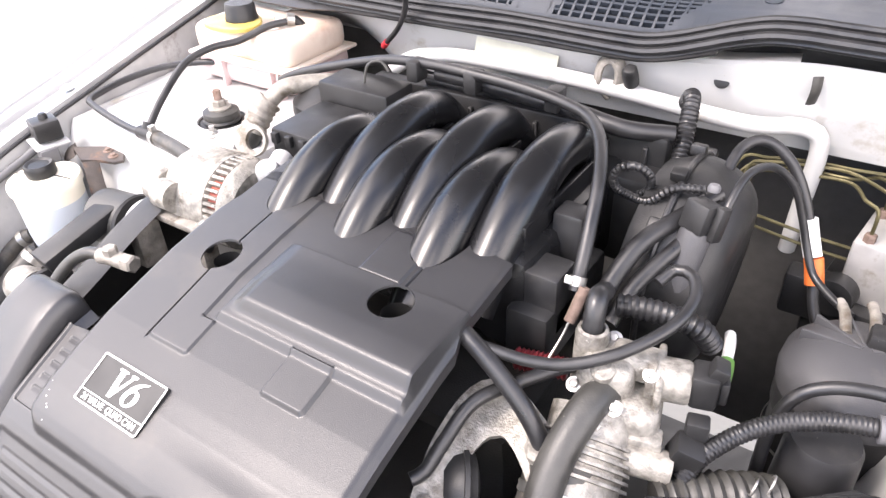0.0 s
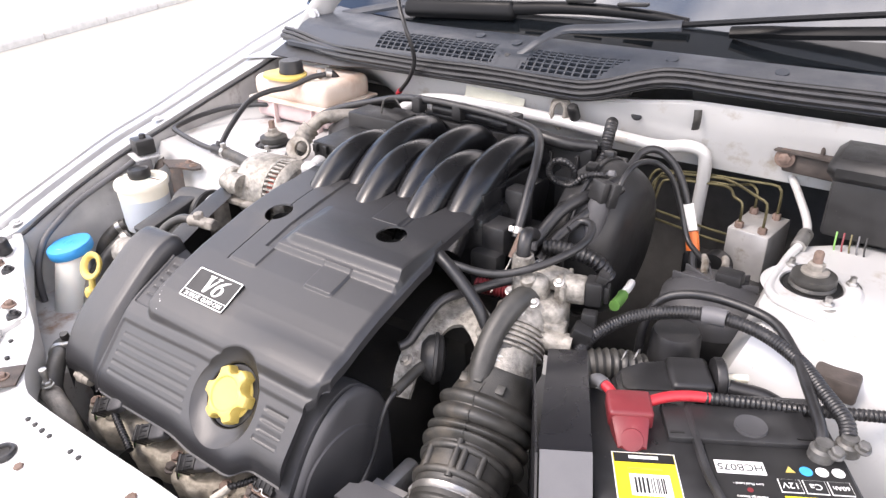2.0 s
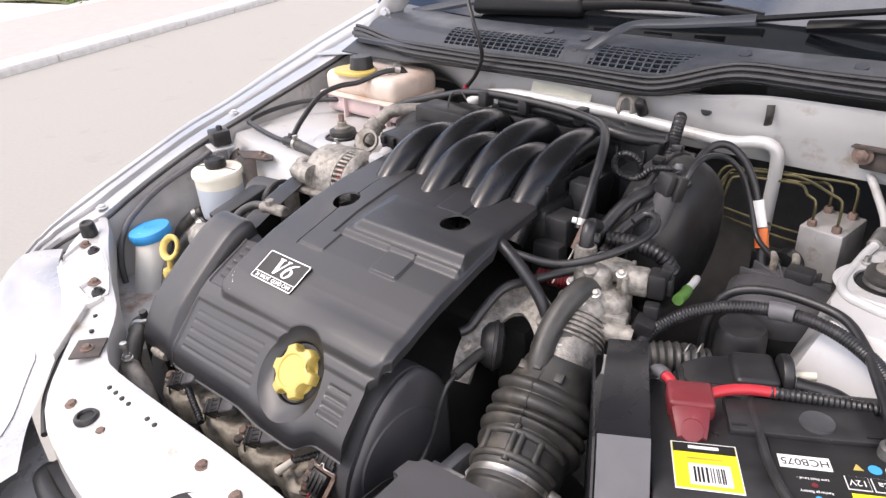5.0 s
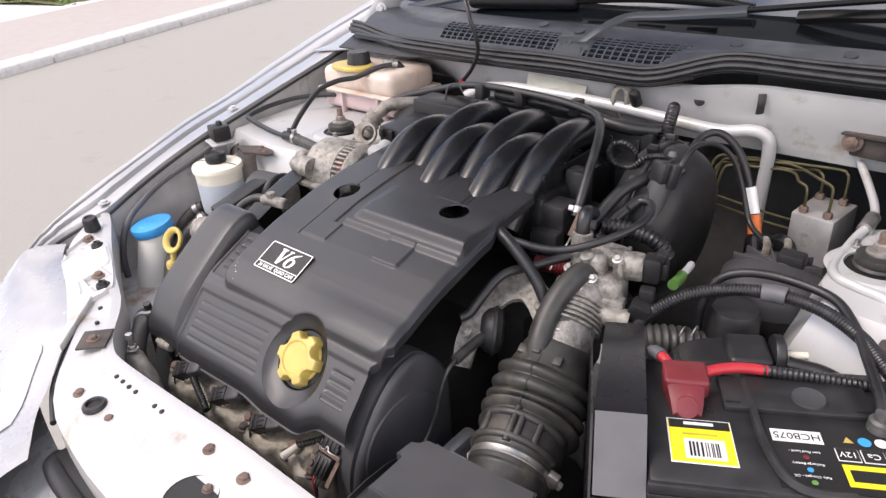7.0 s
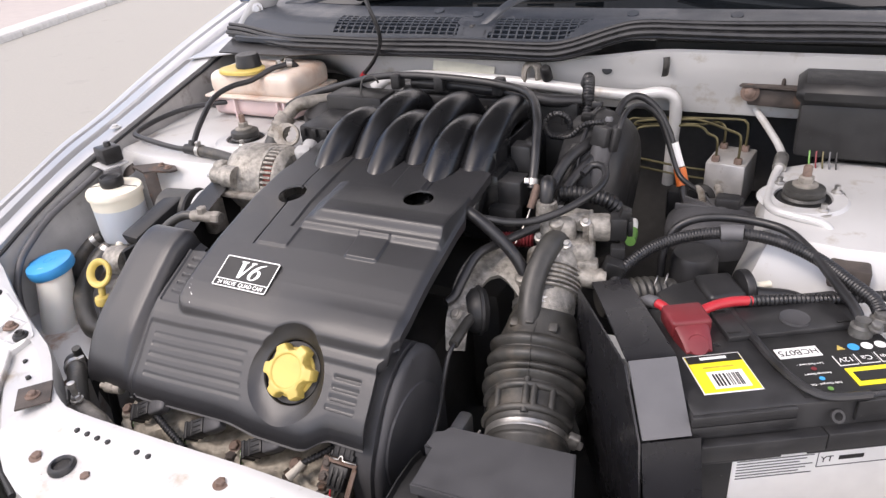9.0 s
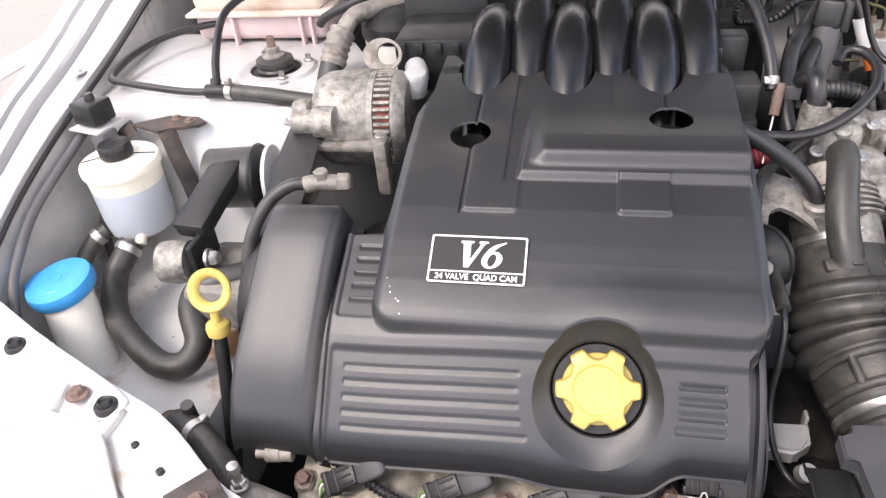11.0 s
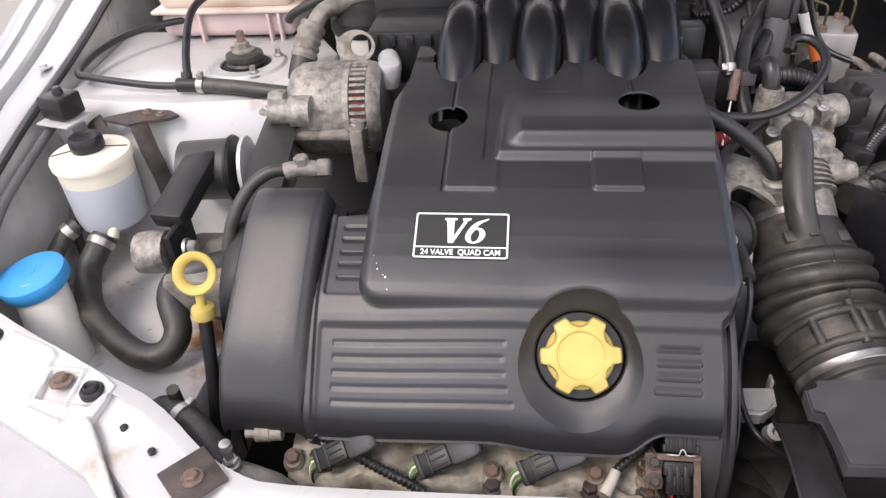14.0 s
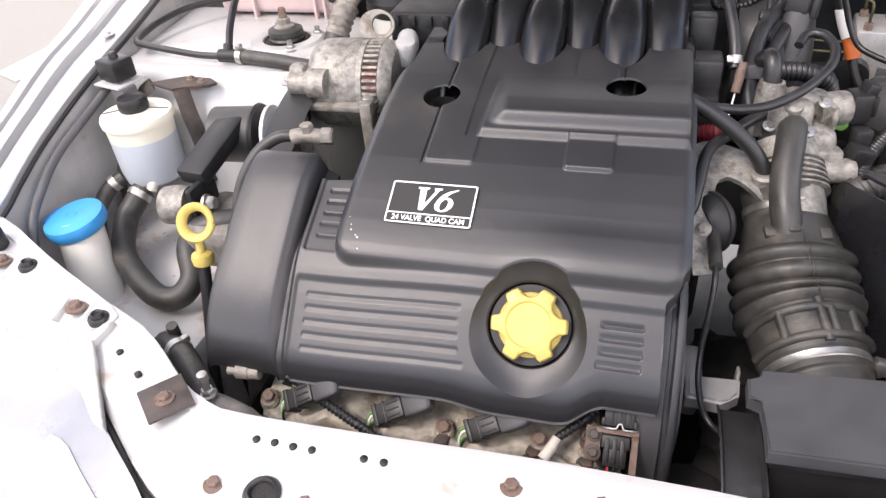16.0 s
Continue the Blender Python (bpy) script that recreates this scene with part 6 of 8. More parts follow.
# belt cover at the gearbox end
bcover = thing("rear_belt_cover", (0.25, -0.06, 0.75), "black plastic belt cover with a round bulge", "belt cover")
bm = bmesh.new()
prof = [(-0.121, 0.70), (-0.120, 0.80), (-0.115, 0.852), (-0.099, 0.885), (-0.078, 0.914), (-0.056, 0.933), (-0.035, 0.943), (-0.01, 0.944), (0.015, 0.925), (0.03, 0.90), (0.035, 0.86), (0.035, 0.70)]
rows = []
for dx, inset in ((0.218, 0.0), (0.238, 0.0), (0.2395, 0.004), (0.242, 0.004), (0.2435, 0.0), (0.247, 0.001), (0.2495, 0.004), (0.2505, 0.008)):
    rows.append([(dx, y + (-inset if y > -0.03 else inset), z - inset) for y, z in [(v.x, v.y) for v in spline([(p, q, 0) for p, q in prof], 0.012)]])
rs = loft(bm, rows)
bm.faces.new(rs[-1])
bm.faces.new(rs[0][::-1])
part("cover", bm, M_LID, bcover)
bm = bmesh.new()
lathe(bm, [(0.060, 0), (0.058, 0.002), (0.035, 0.003), (0.030, 0.0038), (0.010, 0.0042), (0, 0.0042)], aim((0.2500, -0.045, 0.850), (1, 0, 0)), 48)
part("bulge", bm, M_LID, bcover)

# ---- throttle body and air intake ----
thr = thing("throttle_unit", (0.345, 0.18, 0.9), "mottled cast aluminium throttle body with ribs and motor", "throttle body")
bm = bmesh.new()
box(bm, (0.334, 0.192, 0.990), (0.042, 0.044, 0.044), 0.012, (0, 0, 14), 3)
box(bm, (0.348, 0.186, 0.960), (0.062, 0.050, 0.056), 0.014, (0, 0, 14), 3)
box(bm, (0.352, 0.204, 1.002), (0.040, 0.026, 0.022), 0.007, (0, 8, 14), 3)
lathe(bm, [(0, -0.03), (0.0125, -0.03), (0.0128, 0.018), (0.0115, 0.023), (0.009, 0.024), (0.008, 0.020), (0, 0.020)], aim((0.317, 0.198, 1.0), (0.02, 0.02, 1)), 20)
lathe(bm, [(0, -0.02), (0.010, -0.02), (0.009, 0.007), (0.006, 0.010), (0, 0.010)], aim((0.336, 0.178, 1.004), (0, -0.4, 1)), 18)
lathe(bm, [(0, -0.02), (0.0155, -0.02), (0.015, 0.012), (0, 0.012)], aim((0.339, 0.172, 0.982), (0, -1, 0.25)), 20)
part("body", bm, M_ALU, thr)
bm = bmesh.new()
TB, TD = Vector((0.335, 0.166, 0.960)), Vector((0.13, -0.80, -0.58)).normalized()
lathe(bm, [(0, -0.01), (0.031, -0.01), (0.032, 0.05), (0.031, 0.075), (0, 0.075)], aim(TB, TD), 36)
barrel = part("barrel", bm, M_ALU, thr)
for k in range(6):
    bm = bmesh.new()
    lathe(bm, [(0.030, 0), (0.0345 + 0.0004 * k, 0.0), (0.0350 + 0.0004 * k, 0.0022), (0.030, 0.003)], aim(TB + TD * (0.0056 * k + 0.010), TD), 36)
    part("cooling_rib", bm, M_ALU, barrel)
bm = bmesh.new()
lathe(bm, [(0, -0.006), (0.0185, -0.006), (0.019, 0.000), (0.0165, 0.002), (0.0165, 0.022), (0.015, 0.025), (0, 0.025)], aim((0.366, 0.204, 0.994), (0.95, 0.25, 0.02)), 28)
box(bm, (0.369, 0.205, 0.994), (0.006, 0.052, 0.024), 0.003, (0, 0, 15))
part("stepper_motor", bm, M_ALU, thr, "corroded grey idle motor")
bm = bmesh.new()
box(bm, (0.399, 0.212, 0.996), (0.020, 0.024, 0.030), 0.004, (0, 0, 15))
box(bm, (0.406, 0.214, 1.012), (0.012, 0.016, 0.014), 0.002, (0, 20, 15))
box(bm, (0.412, 0.215, 0.996), (0.006, 0.014, 0.020), 0.0015, (0, 0, 15))
part("motor_plug", bm, M_BLACK, thr)
bm = bmesh.new()
lathe(bm, [(0, 0), (0.012, 0), (0.0115, 0.026), (0.013, 0.028), (0.013, 0.036), (0, 0.036)], aim((0.362, 0.158, 0.952), (0.9, 0.25, -0.1)), 22)
box(bm, (0.372, 0.172, 0.960), (0.03, 0.018, 0.018), 0.004, (0, 0, 15))
part("sensor_boss", bm, M_ALU, thr)
bm = bmesh.new()
box(bm, (0.402, 0.178, 0.958), (0.022, 0.022, 0.024), 0.003, (0, 20, 15))
box(bm, (0.404, 0.192, 0.974), (0.016, 0.014, 0.016), 0.002, (0, 0, 15))
part("position_sensor", bm, M_BLACK, thr)
bolts(thr, [(0.352, 0.163, 0.990), (0.345, 0.150, 0.980), (0.366, 0.192, 1.006), (0.33, 0.212, 1.008), (0.318, 0.170, 0.99)], M_STEEL, 0.0038, 0.0045, axis=(0, -0.5, 0.85))

brk = thing("support_bracket", (0.29, 0.1, 0.9), "weathered aluminium support bracket with a large opening", "bracket")
outer = spline([(0.258, 0.028, 0.912), (0.250, 0.050, 0.938), (0.243, 0.095, 0.962), (0.246, 0.140, 0.974), (0.264, 0.160, 0.976), (0.292, 0.153, 0.973), (0.318, 0.140, 0.966), (0.338, 0.128, 0.957)], 0.004)
inner = spline([(0.278, 0.032, 0.914), (0.275, 0.054, 0.932), (0.272, 0.088, 0.949), (0.274, 0.113, 0.957), (0.283, 0.123, 0.959), (0.295, 0.119, 0.957), (0.309, 0.110, 0.950), (0.320, 0.102, 0.942)], 0.004)
bm = bmesh.new()
loft(bm, [[outer[round(k / 24 * (len(outer) - 1))], inner[round(k / 24 * (len(inner) - 1))]] for k in range(25)])
thicken(bm, 0.006)
lathe(bm, [(0, -0.03), (0.013, -0.03), (0.0125, 0.004), (0.010, 0.006), (0, 0.006)], aim((0.316, 0.126, 0.960), (-0.1, -0.2, 1)), 20)
part("casting", bm, M_ALU, brk)
bolts(brk, [(0.262, 0.052, 0.945), (0.328, 0.130, 0.966)], M_ALUD, 0.0045, 0.005, axis=(-0.2, -0.5, 0.85))
vac = thing("vacuum_capsule", (0.275, 0.089, 0.92), "round black vacuum actuator on the intake", "actuator")
bm = bmesh.new()
m = aim((0.272, 0.088, 0.930), (0.80, 0.55, -0.12))
lathe(bm, [(0, -0.016), (0.018, -0.016), (0.025, -0.009), (0.027, -0.002), (0.029, -0.0015), (0.029, 0.002), (0.027, 0.003), (0.024, 0.008), (0.012, 0.011), (0, 0.011)], m, 32)
part("capsule", bm, M_BLACK, vac)
bm = bmesh.new()
tube(bm, [(0.2725, 0.072, 0.934), (0.2730, 0.040, 0.9335), (0.2734, 0.0175, 0.9314)], 0.0058, 12)
part("pipe_sleeve", bm, M_DULL, vac)
bm = bmesh.new()
tube(bm, [(0.2734, 0.020, 0.9315), (0.2730, 0.004, 0.924), (0.2715, -0.008, 0.900), (0.2695, -0.017, 0.872), (0.2690, -0.034, 0.852), (0.2720, -0.056, 0.842), (0.2790, -0.072, 0.838), (0.300, -0.081, 0.825)], 0.0026, 10)
part("pipe", bm, M_RUBBER, vac)

boot = thing("intake_boot", (0.345, 0.02, 0.8), "dusty black rubber intake boot with corrugations and clamps", "intake hose")
AXIS = [(0.334, 0.142, 0.942), (0.338, 0.122, 0.924), (0.343, 0.100, 0.906), (0.347, 0.072, 0.887), (0.352, 0.045, 0.870), (0.360, 0.008, 0.857), (0.369, -0.030, 0.844), (0.377, -0.064, 0.832)]
BOOT = [(0, 0.0350), (0.04, 0.0355), (0.06, 0.0345), (0.14, 0.0350), (0.16, 0.0375), (0.24, 0.0425), (0.32, 0.0475), (0.53, 0.0485), (0.58, 0.047), (0.65, 0.046), (0.72, 0.045), (0.73, 0.0435), (0.80, 0.0435), (0.81, 0.041), (1, 0.041)]


def fold(t):
    return 0.0072 * abs(math.sin((t - 0.30) / 0.066 * math.pi)) ** 0.8 if 0.30 < t < 0.564 else 0.0


def boot_radius(t):
    r = interp(t, BOOT)
    return r + fold(t)


bm = bmesh.new()
tube(bm, AXIS, boot_radius, 56, 0.0014)
bellows = part("bellows", bm, M_DULL, boot)
line = spline(AXIS, 0.002)


def on_boot(t, angle, out=0.0):
    """A place on the boot's skin, the angle taken from its top."""
    i = min(len(line) - 2, max(1, round(t * (len(line) - 1))))
    d = (line[i + 1] - line[i - 1]).normalized()
    up = (Vector((0, 0, 1)) - d * d.z).normalized()
    side = d.cross(up)
    r = interp(t, BOOT) + out
    return line[i] + up * (r * math.cos(radians(angle))) + side * (r * math.sin(radians(angle)))


for f, rr in ((0.10, 0.0352), (0.765, 0.0438)):
    i = round(f * (len(line) - 1))
    d = (line[i + 1] - line[i - 1]).normalized()
    bm = bmesh.new()
    lathe(bm, [(rr - 0.002, -0.004), (rr, -0.004), (rr + 0.0008, -0.003), (rr + 0.0002, 0.0), (rr + 0.0008, 0.003), (rr, 0.004), (rr - 0.002, 0.004)], aim(line[i], d), 48)
    part("clamp", bm, M_STEEL, boot, "bright steel band clamp")
bm = bmesh.new()
box(bm, on_boot(0.765, -78, 0.004), (0.012, 0.010, 0.016), 0.002, (0, 20, 10))
hexbolt(bm, on_boot(0.765, -84, 0.006), (0.7, 0.2, -0.5), 0.005, 0.007, 0)
part("clamp_screw", bm, M_STEEL, boot)
for t in (0.60, 0.705):
    bm = bmesh.new()
    tube(bm, [on_boot(t, a, 0.0005) for a in range(-70, 91, 8)], 0.0042, 10)
    part("moulded_rib", bm, M_DULL, bellows)
for a, t0, t1 in ((-32, 0.60, 0.705), (2, 0.57, 0.725), (42, 0.60, 0.705), (-8, 0.60, 0.705)):
    bm = bmesh.new()
    tube(bm, [on_boot(t0 + (t1 - t0) * k / 5, a, 0.0006) for k in range(6)], 0.0040, 10)
    part("moulded_rib", bm, M_DULL, bellows)
for t, a in ((0.23, 38), (0.25, -24), (0.22, 12)):
    bm = bmesh.new()
    box(bm, on_boot(t, a, 0.001), (0.010, 0.012, 0.006), 0.002, (20, 0, 10))
    part("moulded_lug", bm, M_DULL, bellows)
bm = bmesh.new()
tube(bm, [on_boot(0.24 + 0.4 * k / 40, 1, fold(0.24 + 0.4 * k / 40)) for k in range(41)], 0.0009, 6)
part("mould_seam", bm, M_DULL, bellows)
BH = [(0.340, 0.178, 0.986), (0.337, 0.162, 0.991), (0.334, 0.142, 0.986), (0.331, 0.120, 0.972), (0.331, 0.100, 0.954), (0.335, 0.083, 0.935), (0.341, 0.068, 0.905)]
bh = hose("breather_hose", BH, 0.0132, M_DULL, "thick black rubber breather hose into the intake boot")

airbox = thing("air_filter_box", (0.37, -0.13, 0.6), "black plastic air filter box lid", "air filter")
bm = bmesh.new()
prism(bm, [(0.3050, -0.1478), (0.3062, -0.1005), (0.2958, -0.1003), (0.2966, -0.0802), (0.3068, -0.0795), (0.3072, -0.0705), (0.3100, -0.0690), (0.4300, -0.0605), (0.4500, -0.1415), (0.4470, -0.1430)], 0.8900, 0.9035, bev=0.0016, seg=2)
part("lid", bm, M_LID, airbox, smooth=False)
bm = bmesh.new()
prism(bm, [(0.312, -0.076), (0.428, -0.068), (0.441, -0.132), (0.313, -0.136)], 0.55, 0.8905, bev=0.003)
prism(bm, [(0.308, -0.073), (0.4295, -0.064), (0.4455, -0.138), (0.309, -0.143)], 0.8805, 0.8895, bev=0.001)
part("base", bm, M_BLACK, airbox)
for k in range(3):
    bm = bmesh.new()
    tube(bm, [(0.375 + (0.066 - 0.012 * k) * math.cos(a), -0.158 - 0.006 * k, 0.795 + (0.066 - 0.012 * k) * math.sin(a)) for a in (2 * math.pi * i / 40 for i in range(41))], 0.005, 8, cap=False)
    part("duct_ring", bm, M_BLACK, airbox)
bm = bmesh.new()
rows = []
for y, z in ((-0.083, 0.868), (-0.100, 0.873), (-0.128, 0.874), (-0.160, 0.870), (-0.175, 0.862)):
    rows.append([(0.2785, y, z + 0.005), (0.2800, y, z + 0.0055), (0.2822, y, z), (0.3060, y, z), (0.3082, y, z + 0.0045), (0.3098, y, z + 0.004)])
loft(bm, rows)
thicken(bm, 0.002)
part("latch", bm, M_BLACK, airbox, "black channel-shaped holder")
# Casing colour carries the shade of the depth below the intake.
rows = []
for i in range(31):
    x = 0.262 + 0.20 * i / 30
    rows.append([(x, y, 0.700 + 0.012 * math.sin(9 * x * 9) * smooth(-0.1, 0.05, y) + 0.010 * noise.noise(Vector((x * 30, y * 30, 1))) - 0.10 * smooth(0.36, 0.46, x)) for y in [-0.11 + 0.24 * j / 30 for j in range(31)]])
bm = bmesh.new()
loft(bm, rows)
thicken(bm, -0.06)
part("gearbox_casing", bm, M_DEEP_SHADE, engine, "grimy cast gearbox casing below the intake, near-black for deep shade")
bm = bmesh.new()
prism(bm, [(0.262, -0.036), (0.2905, -0.0385), (0.297, -0.034), (0.3065, -0.026), (0.3085, -0.006), (0.262, -0.0085)], 0.812, 0.829, bev=0.003)
box(bm, (0.306, -0.003, 0.828), (0.003, 0.010, 0.016), 0.001)
box(bm, (0.270, 0.020, 0.792), (0.018, 0.050, 0.050), 0.006)
lathe(bm, [(0.0035, 0), (0.0075, 0), (0.0075, 0.012), (0.0035, 0.012)], aim((0.299, -0.046, 0.812), (0.1, -0.5, 0.85)), 20)
part("gearbox_lug", bm, M_BLOCK, engine, "pale weathered cast lug beside the belt cover")

# ---- battery, turned in its tray ----
BT = Matrix.Translation((0.505, 0.024, 0.0)) @ Matrix.Rotation(radians(29.5), 4, "Z")


def bt(u, v, z):
    return BT @ Vector((u, v, z))


def bbox(bm, u0, u1, v0, v1, z0, z1, bev=0.002, seg=2):
    return box(bm, None, (u1 - u0, v1 - v0, z1 - z0), bev, m=BT @ Matrix.Translation(((u0 + u1) / 2, (v0 + v1) / 2, (z0 + z1) / 2)), seg=seg)


battery = thing("car_battery", bt(0.09, 0.02, 0.79), "black car battery with yellow and white labels", "battery")
bm = bmesh.new()
bbox(bm, -0.018, 0.192, -0.068, 0.092, 0.79, 0.965, 0.004)
part("case", bm, M_BATT, battery)
bm = bmesh.new()
bbox(bm, 0.050, 0.172, 0.022, 0.068, 0.963, 0.971, 0.0015)
part("vent_cover", bm, M_BATT, battery)
bm = bmesh.new()
lathe(bm, [(0, 0.0018), (0.0125, 0.0018), (0.0135, 0.0022), (0.014, 0)], Matrix.Translation(bt(0.122, 0.040, 0.971)), 28)
part("round_badge", bm, M_LID, battery)
bm = bmesh.new()
tube(bm, [bt(u, v, 0.9685) for u, v in ((0.130, -0.0695), (0.108, -0.0690), (0.094, -0.066), (0.084, -0.055), (0.078, -0.035), (0.0745, -0.01), (0.0735, 0.02), (0.0725, 0.056), (0.0755, 0.071), (0.088, 0.076), (0.12, 0.077), (0.165, 0.077))], 0.0040, 8, flat=1.0)
part("carry_strap", bm, M_BATT, battery)
for u, v in ((0.058, 0.028), (0.163, 0.028), (0.163, 0.063), (0.058, 0.063)):
    bm = bmesh.new()
    bbox(bm, u - 0.006, u + 0.006, v - 0.001, v + 0.001, 0.97, 0.9722, 0)
    part("slot", bm, M_INK_SHADE, battery)


def card(u0, u1, v0, v1, z, mat, name, parent, h=0.0006, label=""):
    bm = bmesh.new()
    bbox(bm, u0, u1, v0, v1, z, z + h, 0)
    return part(name, bm, mat, parent, label, smooth=False)


card(0.0005, 0.0525, -0.0460, 0.0065, 0.9649, M_WHITE, "sticker_edge", battery)
lab = card(0.0015, 0.0515, -0.0448, 0.0052, 0.9654, M_LABEL, "yellow_sticker", battery, label="yellow sticker with barcode")
card(0.0020, 0.0510, -0.0055, 0.0046, 0.9659, M_INK_SHADE, "header_bar", lab)
card(0.014, 0.038, -0.0018, 0.0012, 0.9666, M_WHITE, "wordmark", lab)
card(0.012, 0.040, -0.0135, -0.0115, 0.9659, material("faint_print", (0.5, 0.4, 0.05), 0.5), "print_bar", lab)
card(0.0125, 0.0445, -0.0410, -0.0185, 0.9659, M_WHITE, "barcode_panel", lab)
x = 0.019
random.seed(5)
while x < 0.0445:
    wdt = random.choice((0.0006, 0.001, 0.0015))
    card(x - 0.003, x - 0.003 + wdt, -0.0385, -0.0225, 0.9665, M_INK_SHADE, "barcode_bar", lab)
    x += wdt + random.choice((0.0008, 0.0014, 0.002))
sheet = card(0.0795, 0.188, -0.062, 0.022, 0.9652, M_INK_SHADE, "black_sticker", battery, label="black printed sticker")
FLIP = BT @ Matrix.Rotation(math.pi, 4, "Z")


def say(text, size, u, v, mat, parent, z=0.9668, width=1.0):
    return lettering("lettering", text, size, FLIP @ Matrix.Translation((-u, -v, z)), mat, parent, width=width, extrude=0.0001)


code = card(0.0835, 0.1225, -0.011, 0.003, 0.9659, M_WHITE, "code_label", sheet)
say("HCB075", 0.0105, 0.103, -0.004, M_INK_SHADE, code)
for u0, txt in ((0.129, "12V"), (0.148, "Ca"), (0.167, "60Ah")):
    card(u0, u0 + 0.017, -0.028, -0.014, 0.9659, M_WHITE, "rating_box", sheet)
    card(u0 + 0.0006, u0 + 0.0164, -0.0274, -0.0146, 0.9664, M_INK_SHADE, "rating_field", sheet)
    say(txt, 0.0085 if len(txt) < 4 else 0.006, u0 + 0.0085, -0.021, M_WHITE, sheet, 0.9672)
for k, (mm, r) in enumerate(((M_YELLOW, 0.0045), (M_BLUE, 0.005), (M_WHITE, 0.005), (M_WHITE, 0.005))):
    bm = bmesh.new()
    lathe(bm, [(0, 0.0004), (r, 0.0004), (r, 0)], Matrix.Translation(bt(0.142 + 0.0125 * k, -0.004, 0.9660)), 3 if k == 0 else 20)
    part("symbol", bm, mm, sheet)
yb = card(0.130, 0.188, -0.055, -0.032, 0.9659, M_LABEL, "yellow_panel", sheet)
card(0.134, 0.184, -0.050, -0.038, 0.9666, M_INK_SHADE, "wordmark", yb)
for k, mm in enumerate((M_RED, M_BLUE, M_GREEN)):
    bm = bmesh.new()
    lathe(bm, [(0, 0.0004), (0.0024, 0.0004), (0.0024, 0)], Matrix.Translation(bt(0.105, -0.028 - 0.0135 * k, 0.9662)), 18)
    part("charge_dot", bm, mm, sheet)
    say(("Low Fluid Level -", "Recharge Battery", "Fully Charged - OK")[k], 0.0034, 0.105, -0.0215 - 0.0135 * k, M_WHITE, sheet, 0.9664)
for nm, u0, u1, v0, z0, z1 in (("lid_edge", -0.019, 0.070, -0.0715, 0.9535, 0.9635), ("lid_edge", -0.019, 0.070, -0.0715, 0.9420, 0.9528), ("lid_edge", 0.121, 0.193, -0.0715, 0.9420, 0.9635),
                               ("case_ledge", -0.0115, 0.0955, -0.0790, 0.9200, 0.9375), ("case_ledge", 0.0962, 0.193, -0.0790, 0.9200, 0.9375),
                               ("case_rib", -0.006, 0.060, -0.0765, 0.9150, 0.9195), ("case_rib", 0.082, 0.193, -0.0765, 0.9150, 0.9195)):
    bm = bmesh.new()
    bbox(bm, u0, u1, v0, -0.067, z0, z1, 0.0011)
    part(nm, bm, M_BATT, battery)
bm = bmesh.new()
lathe(bm, [(0.0032, 0), (0.0036, 0.0015), (0.0058, 0.0015), (0.0064, 0)], aim(bt(0.104, -0.0725, 0.951), (0.492 * 0.8, -0.87 * 0.8, 0.6)), 20)
part("strap_eye", bm, M_BATT, battery)
front = card(0.022, 0.185, -0.0692, -0.0685, 0.820, M_WHITE, "front_sticker", battery, h=0.0895, label="white sticker with fine print")
for k in range(7):
    card(0.026, 0.094 - 0.006 * (k % 3), -0.0697, -0.0693, 0.9065 - 0.0034 * k, M_GREY, "print_bar", front, h=0.0009)
divider = card(0.0975, 0.0981, -0.0697, -0.0693, 0.892, M_GREY, "divider", front, h=0.017)
card(0.0975, 0.184, -0.0697, -0.0693, 0.891, M_GREY, "rule", front, h=0.0006)
lettering("lettering", "YT", 0.0095, BT @ Matrix.Translation((0.106, -0.0697, 0.8995)) @ Matrix.Rotation(math.pi / 2, 4, "X"), M_INK_SHADE, front, extrude=0.0001)
card(0.117, 0.139, -0.0697, -0.0693, 0.8975, M_INK_SHADE, "serial_bar", front, h=0.0045)

term = thing("positive_terminal", bt(0.02, 0.065, 0.965), "dark red plastic terminal cover with red battery lead", "battery terminal")
bm = bmesh.new()
bbox(bm, 0.0, 0.039, 0.034, 0.067, 0.966, 0.9845, 0.0035, 3)
rows = []
for v, z, k in ((0.040, 0.982, 0.0165), (0.030, 0.980, 0.0155), (0.018, 0.974, 0.0135), (0.011, 0.968, 0.012)):
    rows.append([bt(0.0185 - k, v, 0.962), bt(0.0185 - k, v, z - 0.002), bt(0.0185 - k + 0.003, v, z), bt(0.0185 + k - 0.003, v, z), bt(0.0185 + k, v, z - 0.002), bt(0.0185 + k, v, 0.962)])
rs = loft(bm, rows)
bm.faces.new(rs[-1])
part("cover", bm, M_RED, term)
bm = bmesh.new()
lathe(bm, [(0.010, 0), (0.0105, 0.003), (0.0095, 0.0045), (0.006, 0.005), (0, 0.005)], aim(bt(0.0185, 0.0175, 0.968), (0.3, -0.6, 0.75)), 20)
part("moulding", bm, M_RED, term)
bm = bmesh.new()
tube(bm, [bt(0.036, 0.060, 0.976), bt(0.055, 0.066, 0.978), bt(0.075, 0.069, 0.978), bt(0.093, 0.070, 0.976)], 0.0050, 12)
part("lead", bm, M_REDC, term, "bright red lead")
bm = bmesh.new()
tube(bm, [bt(0.008, 0.064, 0.976), bt(0.004, 0.072, 0.979), bt(0.000, 0.080, 0.978)], 0.0050, 12)
part("lead", bm, M_REDC, term, "bright red lead")
bm = bmesh.new()
